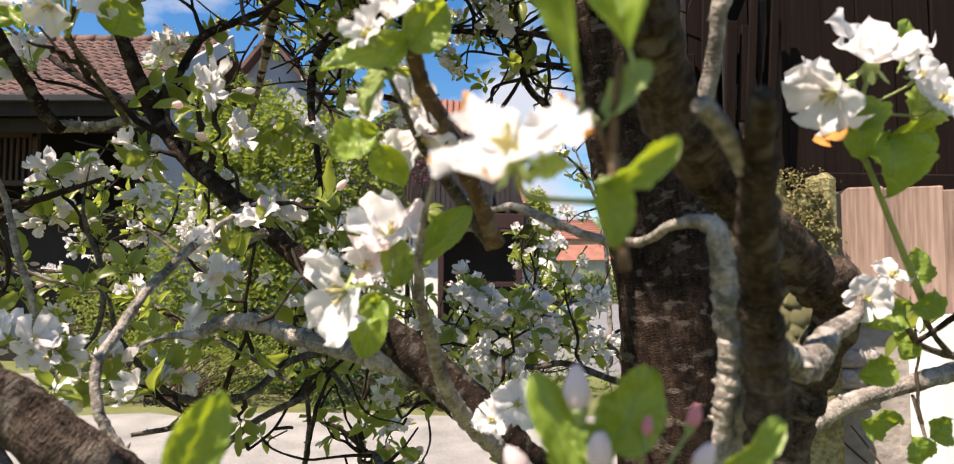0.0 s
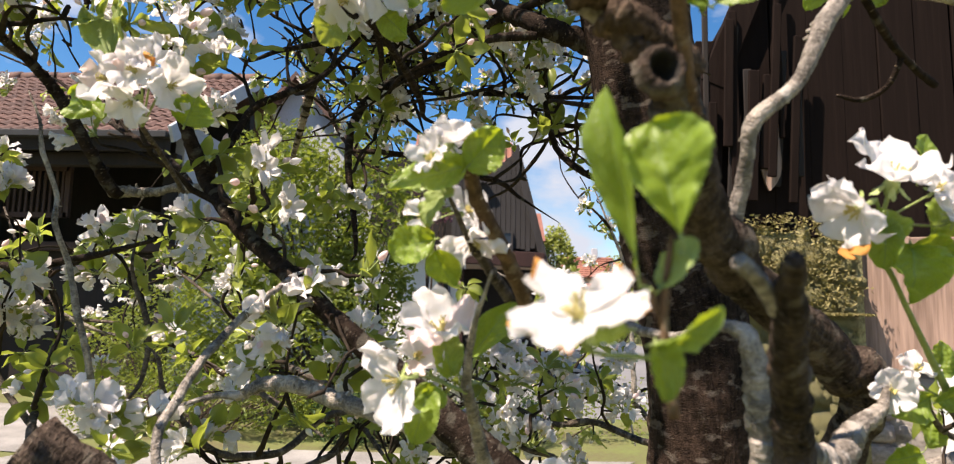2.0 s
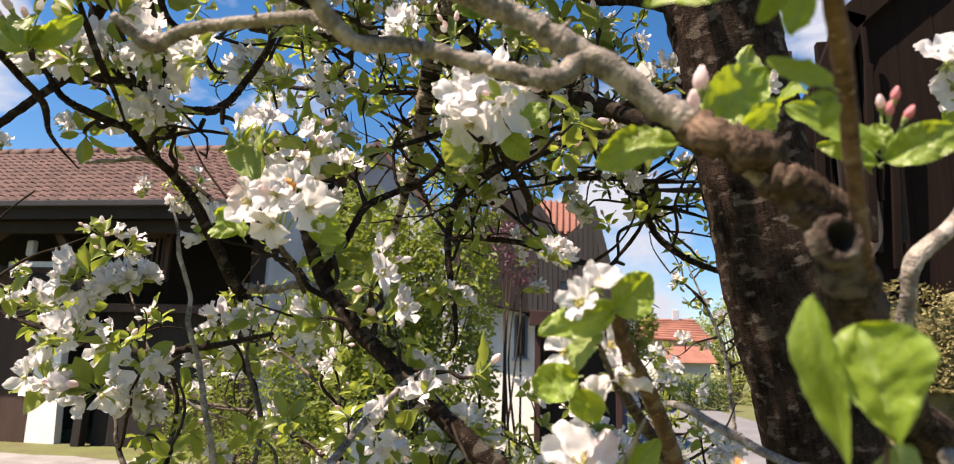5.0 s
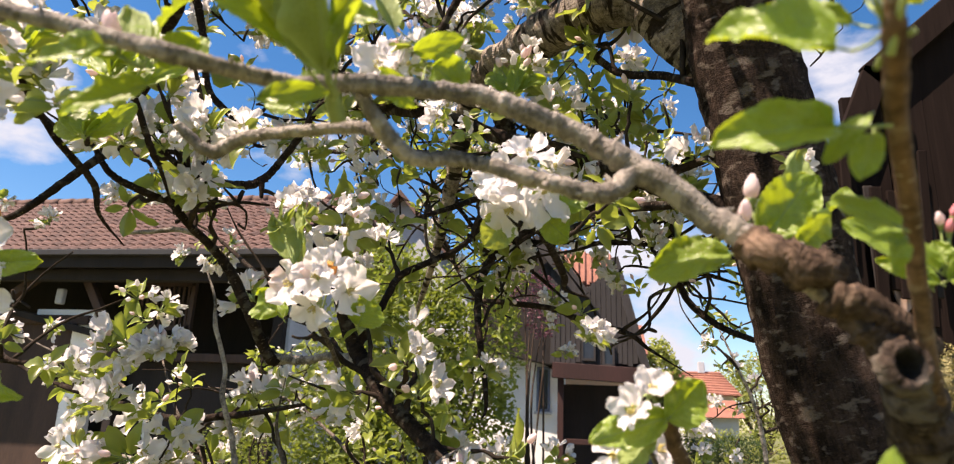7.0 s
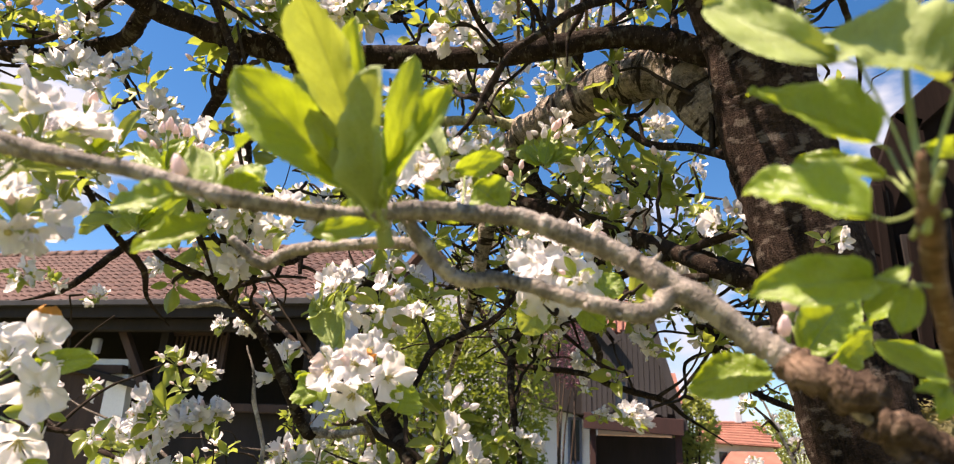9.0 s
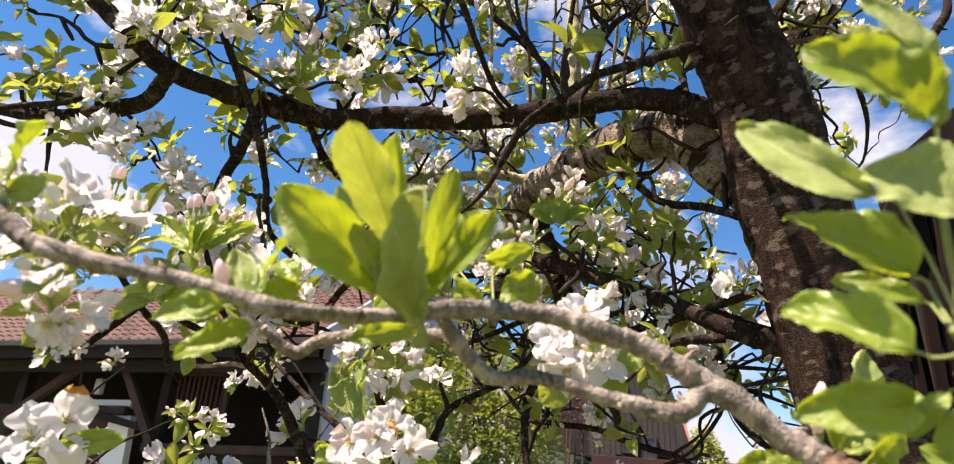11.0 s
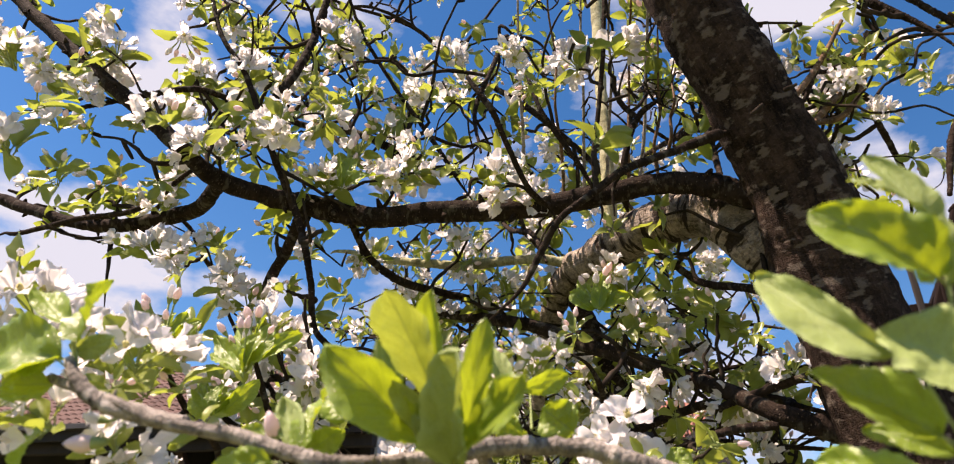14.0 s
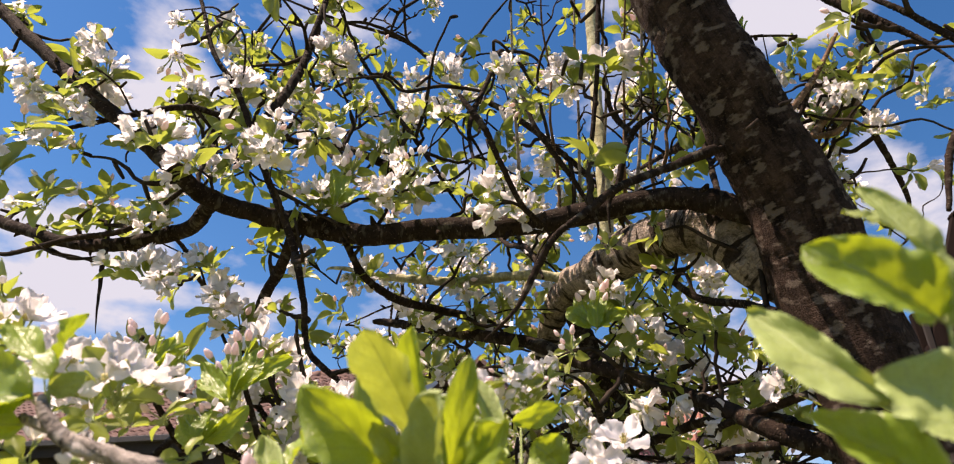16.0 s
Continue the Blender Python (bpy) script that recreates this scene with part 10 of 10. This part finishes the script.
sprout([(-0.5555, 0.5115, 1.7207, 0.0046), (-0.5151, 0.5309, 1.7023, 0.0052), (-0.5044, 0.5408, 1.7005, 0.0059), (-0.4915, 0.5601, 1.6803, 0.0054), (-0.4783, 0.5895, 1.6623, 0.0063), (-0.4616, 0.6086, 1.6357, 0.0077), (-0.4417, 0.6270, 1.5909, 0.0078), (-0.4309, 0.6557, 1.5529, 0.0087), (-0.4218, 0.6655, 1.5456, 0.0081)], 3, 0.1)
sprout([(-0.5210, 0.5130, 1.7640, 0.0040), (-0.4930, 0.5121, 1.7388, 0.0040), (-0.4830, 0.5319, 1.7304, 0.0047), (-0.4659, 0.5517, 1.7261, 0.0054), (-0.4353, 0.5718, 1.7290, 0.0062), (-0.4206, 0.5823, 1.7431, 0.0057), (-0.4066, 0.5830, 1.7621, 0.0051), (-0.3841, 0.5737, 1.7839, 0.0050), (-0.3627, 0.5647, 1.8119, 0.0037)], 3, 0.1)
sprout([(-0.4229, 0.5770, 1.7340, 0.0044), (-0.4206, 0.5764, 1.7152, 0.0025)], 1, 0.1)
sprout([(-0.3493, 0.6286, 1.6354, 0.0072), (-0.3395, 0.6375, 1.6041, 0.0092), (-0.3252, 0.6560, 1.5609, 0.0120), (-0.2755, 0.6241, 1.5080, 0.0113), (-0.2185, 0.5926, 1.4640, 0.0112), (-0.1671, 0.5612, 1.4251, 0.0111), (-0.1247, 0.5501, 1.3920, 0.0134), (-0.0854, 0.5439, 1.3601, 0.0168), (-0.0425, 0.5377, 1.3250, 0.0205), (0.0080, 0.5263, 1.2840, 0.0217)], 7, 0.1)
sprout([(-0.3268, 0.6561, 1.5629, 0.0080), (-0.3058, 0.6677, 1.6082, 0.0055), (-0.2919, 0.6892, 1.6518, 0.0057), (-0.2568, 0.7000, 1.6737, 0.0050), (-0.2215, 0.7006, 1.6919, 0.0043), (-0.1892, 0.7120, 1.7324, 0.0037)], 3, 0.13)
sprout([(-0.2195, 0.9057, 1.5473, 0.0053), (-0.2382, 0.9294, 1.6520, 0.0074), (-0.2291, 0.9521, 1.7303, 0.0086), (-0.1827, 0.9536, 1.7735, 0.0086), (-0.1447, 0.9542, 1.7898, 0.0086), (-0.0773, 0.9450, 1.8124, 0.0086), (-0.0032, 0.8649, 1.8115, 0.0087), (0.0488, 0.7637, 1.7781, 0.0093)], 6, 0.13)
sprout([(-0.2959, 0.7626, 1.7479, 0.0039), (-0.2630, 0.8137, 1.7788, 0.0050), (-0.2243, 0.8649, 1.8120, 0.0062), (-0.1606, 0.9159, 1.8405, 0.0056), (-0.0831, 0.9177, 1.8904, 0.0075)], 3, 0.13)
sprout([(-0.1576, 0.6135, 1.7758, 0.0039), (-0.1557, 0.6629, 1.7568, 0.0055), (-0.1534, 0.7118, 1.7246, 0.0044)], 1, 0.13)
sprout([(-0.3557, 0.6581, 1.3350, 0.0036), (-0.3304, 0.6766, 1.2920, 0.0043), (-0.3073, 0.6958, 1.2682, 0.0051), (-0.2639, 0.7157, 1.2645, 0.0052), (-0.2447, 0.7359, 1.2706, 0.0054), (-0.2163, 0.7769, 1.2971, 0.0057), (-0.1678, 0.8172, 1.3044, 0.0067)], 3, 0.13)
sprout([(-0.3124, 0.7428, 1.1796, 0.0054), (-0.2567, 0.7745, 1.2276, 0.0049), (-0.2062, 0.7954, 1.2530, 0.0051), (-0.1824, 0.8165, 1.2859, 0.0045)], 2, 0.13)
sprout([(-0.2152, 0.8451, 1.2438, 0.0039), (-0.2145, 0.8537, 1.2039, 0.0039), (-0.2219, 0.8617, 1.1482, 0.0047)], 1, 0.13)
sprout([(-0.3081, 0.5953, 1.2552, 0.0027), (-0.2768, 0.6154, 1.2586, 0.0034), (-0.2546, 0.6359, 1.2721, 0.0029)], 1, 0.13)
sprout([(-0.6893, 0.8488, 1.3498, 0.0042), (-0.6660, 0.8474, 1.3102, 0.0050), (-0.6304, 0.8460, 1.2717, 0.0057)], 1, 0.13)
sprout([(-0.4556, 0.7983, 1.3373, 0.0039), (-0.4542, 0.8004, 1.3980, 0.0047), (-0.4764, 0.8023, 1.4520, 0.0040)], 1, 0.13)
sprout([(-0.7566, 0.6114, 1.7168, 0.0058), (-0.7062, 0.6336, 1.7792, 0.0068), (-0.6720, 0.6551, 1.8205, 0.0070), (-0.6446, 0.6649, 1.8158, 0.0062)], 2, 0.13)
sprout([(-0.2094, 1.0104, 1.6790, 0.0060), (-0.1287, 1.0100, 1.6689, 0.0060), (-0.0792, 1.0093, 1.6490, 0.0069), (-0.0116, 1.0087, 1.6315, 0.0058), (0.0167, 1.0080, 1.6103, 0.0038)], 2, 0.13)
sprout([(0.1636, 0.9582, 1.6188, 0.0054), (0.1155, 0.9791, 1.6449, 0.0065), (0.0796, 1.0107, 1.6895, 0.0068), (0.0667, 1.0125, 1.7401, 0.0059), (0.0581, 1.0139, 1.7815, 0.0050)], 2, 0.13)
sprout([(-0.2777, 0.4358, 1.5586, 0.0024), (-0.2950, 0.5055, 1.5499, 0.0027), (-0.3252, 0.6052, 1.5394, 0.0032)], 1, 0.1)
sprout([(-0.1155, 0.4388, 1.6444, 0.0033), (-0.1028, 0.5088, 1.6441, 0.0038), (-0.0929, 0.6086, 1.6366, 0.0050)], 1, 0.1)
sprout([(0.2557, 0.3994, 1.3762, 0.0018), (0.2770, 0.4187, 1.3567, 0.0027), (0.2969, 0.4285, 1.3487, 0.0031), (0.3350, 0.4482, 1.3415, 0.0037)], 1, 0.1)
sprout([(0.3249, 0.4971, 1.3081, 0.0018), (0.3105, 0.4665, 1.2928, 0.0017), (0.3020, 0.4460, 1.2776, 0.0016)], 1, 0.1)
sprout([(0.1960, 0.9452, 1.2461, 0.0061), (0.1296, 0.9660, 1.2676, 0.0062), (0.0770, 0.9757, 1.2610, 0.0054), (0.0228, 0.9765, 1.2824, 0.0045), (-0.0230, 0.9977, 1.3154, 0.0037)], 2, 0.13)
sprout([(0.2075, 0.9965, 1.2818, 0.0055), (0.1749, 1.0177, 1.3155, 0.0047), (0.1416, 1.0479, 1.3215, 0.0049), (0.0861, 1.0783, 1.3328, 0.0040)], 1, 0.13)
sprout([(0.1187, 0.8932, 1.1906, 0.0057), (0.0698, 0.8946, 1.2297, 0.0049), (0.0286, 0.8950, 1.2411, 0.0041), (-0.0129, 0.8960, 1.2688, 0.0033)], 1, 0.13)
sprout([(0.2300, 1.6120, 1.7350, 0.0016), (0.2571, 1.6102, 1.6645, 0.0036), (0.3009, 1.6062, 1.5485, 0.0058), (0.3156, 1.6022, 1.4363, 0.0070)], 7, 0.16, open_share=0.15, scale=(0.5, 0.8))
# straight water shoots rising behind the big limb
def water_shoot(points, k):
    branch(points, bark_red if k % 2 else bark_grey, 0.12, "shoot", seed=300 + k)
    sprout(points, 5, 0.05, r0=0.0012, open_share=0.35, scale=(0.5, 0.8), lo=0.25)


water_shoot([(-0.1416, 0.7251, 2.1036, 0.0028), (-0.1300, 0.6853, 2.1667, 0.0025), (-0.1160, 0.6240, 2.2096, 0.0021), (-0.1121, 0.5982, 2.2828, 0.0018), (-0.0987, 0.5331, 2.3113, 0.0015), (-0.0833, 0.4910, 2.3584, 0.0011)], 0)
water_shoot([(-0.1109, 0.7436, 2.1103, 0.0028), (-0.1034, 0.6968, 2.1566, 0.0025), (-0.0956, 0.6806, 2.2247, 0.0021), (-0.0876, 0.6354, 2.2688, 0.0018), (-0.0775, 0.5744, 2.2921, 0.0015), (-0.0688, 0.5460, 2.3461, 0.0011)], 1)
water_shoot([(-0.0955, 0.7007, 2.0708, 0.0028), (-0.0780, 0.6672, 2.1520, 0.0025), (-0.0663, 0.6256, 2.2288, 0.0021), (-0.0536, 0.5691, 2.2892, 0.0018), (-0.0443, 0.5068, 2.3372, 0.0015), (-0.0327, 0.4515, 2.3850, 0.0011)], 2)
water_shoot([(-0.0674, 0.7130, 2.0947, 0.0028), (-0.0680, 0.6925, 2.1339, 0.0025), (-0.0554, 0.6747, 2.1729, 0.0021), (-0.0528, 0.6437, 2.2029, 0.0018), (-0.0484, 0.6187, 2.2365, 0.0015), (-0.0442, 0.5961, 2.2718, 0.0011)], 3)
water_shoot([(-0.1776, 0.7418, 2.0978, 0.0028), (-0.1695, 0.7005, 2.1626, 0.0025), (-0.1603, 0.6565, 2.2238, 0.0021), (-0.1510, 0.5837, 2.2554, 0.0018), (-0.1439, 0.5562, 2.3265, 0.0015), (-0.1343, 0.4955, 2.3572, 0.0011)], 4)
water_shoot([(-0.2123, 0.7600, 2.1028, 0.0028), (-0.2086, 0.7317, 2.1730, 0.0025), (-0.2056, 0.6707, 2.2190, 0.0021), (-0.1994, 0.6522, 2.2973, 0.0018), (-0.1991, 0.5959, 2.3420, 0.0015), (-0.1865, 0.5302, 2.3661, 0.0011)], 5)
water_shoot([(-0.2709, 0.7230, 2.0897, 0.0028), (-0.2518, 0.6529, 2.1463, 0.0025), (-0.2446, 0.6005, 2.2121, 0.0021), (-0.2354, 0.5534, 2.2791, 0.0018), (-0.2272, 0.5126, 2.3512, 0.0015), (-0.2189, 0.4534, 2.3977, 0.0011)], 6)
water_shoot([(-0.0508, 0.6530, 2.0931, 0.0028), (-0.0441, 0.6388, 2.1100, 0.0025), (-0.0425, 0.6373, 2.1373, 0.0021), (-0.0352, 0.6159, 2.1481, 0.0018), (-0.0344, 0.6234, 2.1839, 0.0015), (-0.0278, 0.6118, 2.2028, 0.0011)], 7)
# boughs further back and overhead
bough((0.02, 0.72, 2.05), (-0.2, 0.5, 0.9), 0.9, 0.014, 201, 12, 0.15)
bough((-0.10, 0.85, 2.10), (-0.5, 0.3, 0.9), 0.9, 0.012, 202, 13, 0.15)
bough((-0.25, 0.80, 2.02), (-0.6, 0.3, 0.7), 0.9, 0.011, 203, 15, 0.15)
bough((-0.45, 0.62, 2.08), (-0.5, 0.5, 0.8), 0.8, 0.010, 204, 13, 0.14)
bough((-0.60, 0.45, 2.08), (-0.4, 0.4, 0.9), 0.7, 0.009, 205, 13, 0.14)
bough((0.10, 0.62, 2.10), (0.7, 0.4, 0.5), 0.7, 0.010, 206, 5, 0.14)
bough((-0.20, 0.90, 1.90), (-0.8, 0.6, 0.1), 1.0, 0.012, 207, 10, 0.15)
bough((-0.15, 0.85, 1.75), (-0.3, 0.9, -0.1), 0.9, 0.011, 208, 5, 0.15)
bough((-0.35, 0.70, 1.55), (-0.6, 0.7, 0.3), 0.9, 0.011, 209, 4, 0.15, open_share=0.18)
bough((-0.40, 0.70, 1.50), (-0.8, 0.4, -0.1), 0.9, 0.011, 210, 3, 0.15, open_share=0.18)
bough((-0.15, 0.80, 1.25), (-0.2, 0.9, -0.1), 1.2, 0.013, 211, 13, 0.16, open_share=0.18)
bough((0.0, 0.85, 1.20), (0.2, 0.9, 0.0), 1.2, 0.012, 212, 14, 0.16)
bough((-0.25, 0.90, 1.25), (-0.7, 0.6, -0.05), 1.1, 0.012, 213, 4, 0.15, open_share=0.18)
bough((-0.55, 0.90, 1.40), (-0.7, 0.5, 0.1), 1.0, 0.010, 214, 3, 0.15, open_share=0.18)
bough((0.05, 0.80, 1.70), (0.1, 0.9, 0.15), 0.9, 0.010, 215, 2, 0.14)
bough((-0.75, 0.75, 1.55), (-0.6, 0.2, 0.0), 0.6, 0.009, 216, 4, 0.14, open_share=0.18)
bough((-0.05, 0.62, 1.20), (-0.4, 0.7, -0.15), 0.8, 0.010, 217, 7, 0.13, open_share=0.18)
bough((-0.30, 0.55, 1.18), (-0.8, 0.4, 0.0), 0.8, 0.010, 218, 4, 0.13, open_share=0.18)
bough((0.05, 1.2, 1.15), (0.3, 0.9, 0.0), 1.0, 0.010, 219, 15, 0.14)
bough((0.0, 0.60, 2.20), (-0.3, 0.2, 1.0), 0.7, 0.010, 220, 10, 0.15)
bough((-0.30, 0.60, 2.10), (-0.2, 0.2, 1.0), 0.7, 0.009, 221, 11, 0.15)
# a bough added overhead, out of view, to shade the trunk
bough((-0.13, 0.36, 2.52), (-0.8, -0.35, 0.35), 0.62, 0.012, 240, 22, 0.15, open_share=0.3)
# finer growth beyond the middle limbs
bough((0.100, 0.601, 1.995), (0.186, 0.052, 0.198), 0.30, 0.007, 250, 9, 0.10, scale=(0.5, 0.75), open_share=0.30)
bough((0.088, 0.563, 2.057), (0.130, 0.024, 0.165), 0.23, 0.007, 251, 8, 0.10, scale=(0.5, 0.75), open_share=0.30)
bough((-0.096, 1.076, 1.681), (-0.511, 0.287, 0.254), 0.64, 0.009, 230, 16, 0.15, scale=(0.5, 0.8), open_share=0.40)
bough((-0.144, 1.112, 1.733), (-0.289, 0.168, 0.284), 0.44, 0.009, 231, 14, 0.15, scale=(0.5, 0.8), open_share=0.40)
bough((-0.224, 1.216, 1.684), (-0.463, 0.270, 0.091), 0.54, 0.009, 232, 14, 0.15, scale=(0.5, 0.8), open_share=0.40)
bough((0.161, 0.939, 1.750), (-0.293, 0.394, 0.273), 0.56, 0.009, 233, 14, 0.15, scale=(0.5, 0.8), open_share=0.40)
bough((0.163, 1.003, 1.708), (-0.225, 0.395, 0.138), 0.47, 0.009, 234, 13, 0.15, scale=(0.5, 0.8), open_share=0.40)
bough((0.088, 0.912, 1.924), (-0.425, 0.322, 0.235), 0.58, 0.009, 235, 13, 0.15, scale=(0.5, 0.8), open_share=0.40)
bough((0.079, 0.978, 1.888), (-0.355, 0.338, 0.069), 0.50, 0.009, 236, 11, 0.15, scale=(0.5, 0.8), open_share=0.40)

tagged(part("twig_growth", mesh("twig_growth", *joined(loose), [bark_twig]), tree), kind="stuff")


def joined_crowd():
    """All the uncounted blossom and leaf growth as one mesh."""
    vs, loops, totals, mats, base = [], [], [], [], 0
    for p, s, kind, up, seed in crowd:
        rng = random.Random(seed * 7919 + 13)
        me = CLUSTERS[{"open": rng.randrange(0, 7), "bud": rng.randrange(7, 10), "leafy": rng.randrange(10, 14), "full": rng.randrange(14, 19)}[kind]]
        m = turn_to(up.normalized() + Vector((rng.gauss(0, .45), rng.gauss(0, .45), rng.gauss(0, .2))), rng.uniform(0, 6.28)) @ Matrix.Scale(s, 4)
        m.translation = p
        co = np.empty(len(me.vertices) * 3)
        me.vertices.foreach_get("co", co)
        a = np.array(m)
        vs.append(co.reshape(-1, 3) @ a[:3, :3].T + a[:3, 3])
        li, lt, mi = np.empty(len(me.loops), int), np.empty(len(me.polygons), int), np.empty(len(me.polygons), int)
        me.loops.foreach_get("vertex_index", li)
        me.polygons.foreach_get("loop_total", lt)
        me.polygons.foreach_get("material_index", mi)
        loops.append(li + base)
        totals.append(lt)
        mats.append(mi)
        base += len(me.vertices)
    vs, loops, totals, mats = np.concatenate(vs), np.concatenate(loops), np.concatenate(totals), np.concatenate(mats)
    out = bpy.data.meshes.new("blossom_growth")
    out.vertices.add(len(vs))
    out.vertices.foreach_set("co", vs.ravel())
    out.loops.add(len(loops))
    out.loops.foreach_set("vertex_index", loops)
    out.polygons.add(len(totals))
    out.polygons.foreach_set("loop_start", np.concatenate(([0], np.cumsum(totals)[:-1])))
    for m in (petal, leaf_mat, stalk, stamen, petal_pink):
        out.materials.append(m)
    out.polygons.foreach_set("material_index", mats)
    out.polygons.foreach_set("use_smooth", [True] * len(totals))
    out.update(calc_edges=True)
    return out


tagged(part("blossom_growth", joined_crowd(), tree), kind="stuff")


# ---- tiles ----
# barn roof tiles along the eave
for p in tiles:
    part("tile", tile_mesh, barn, at=Matrix.Translation(p))
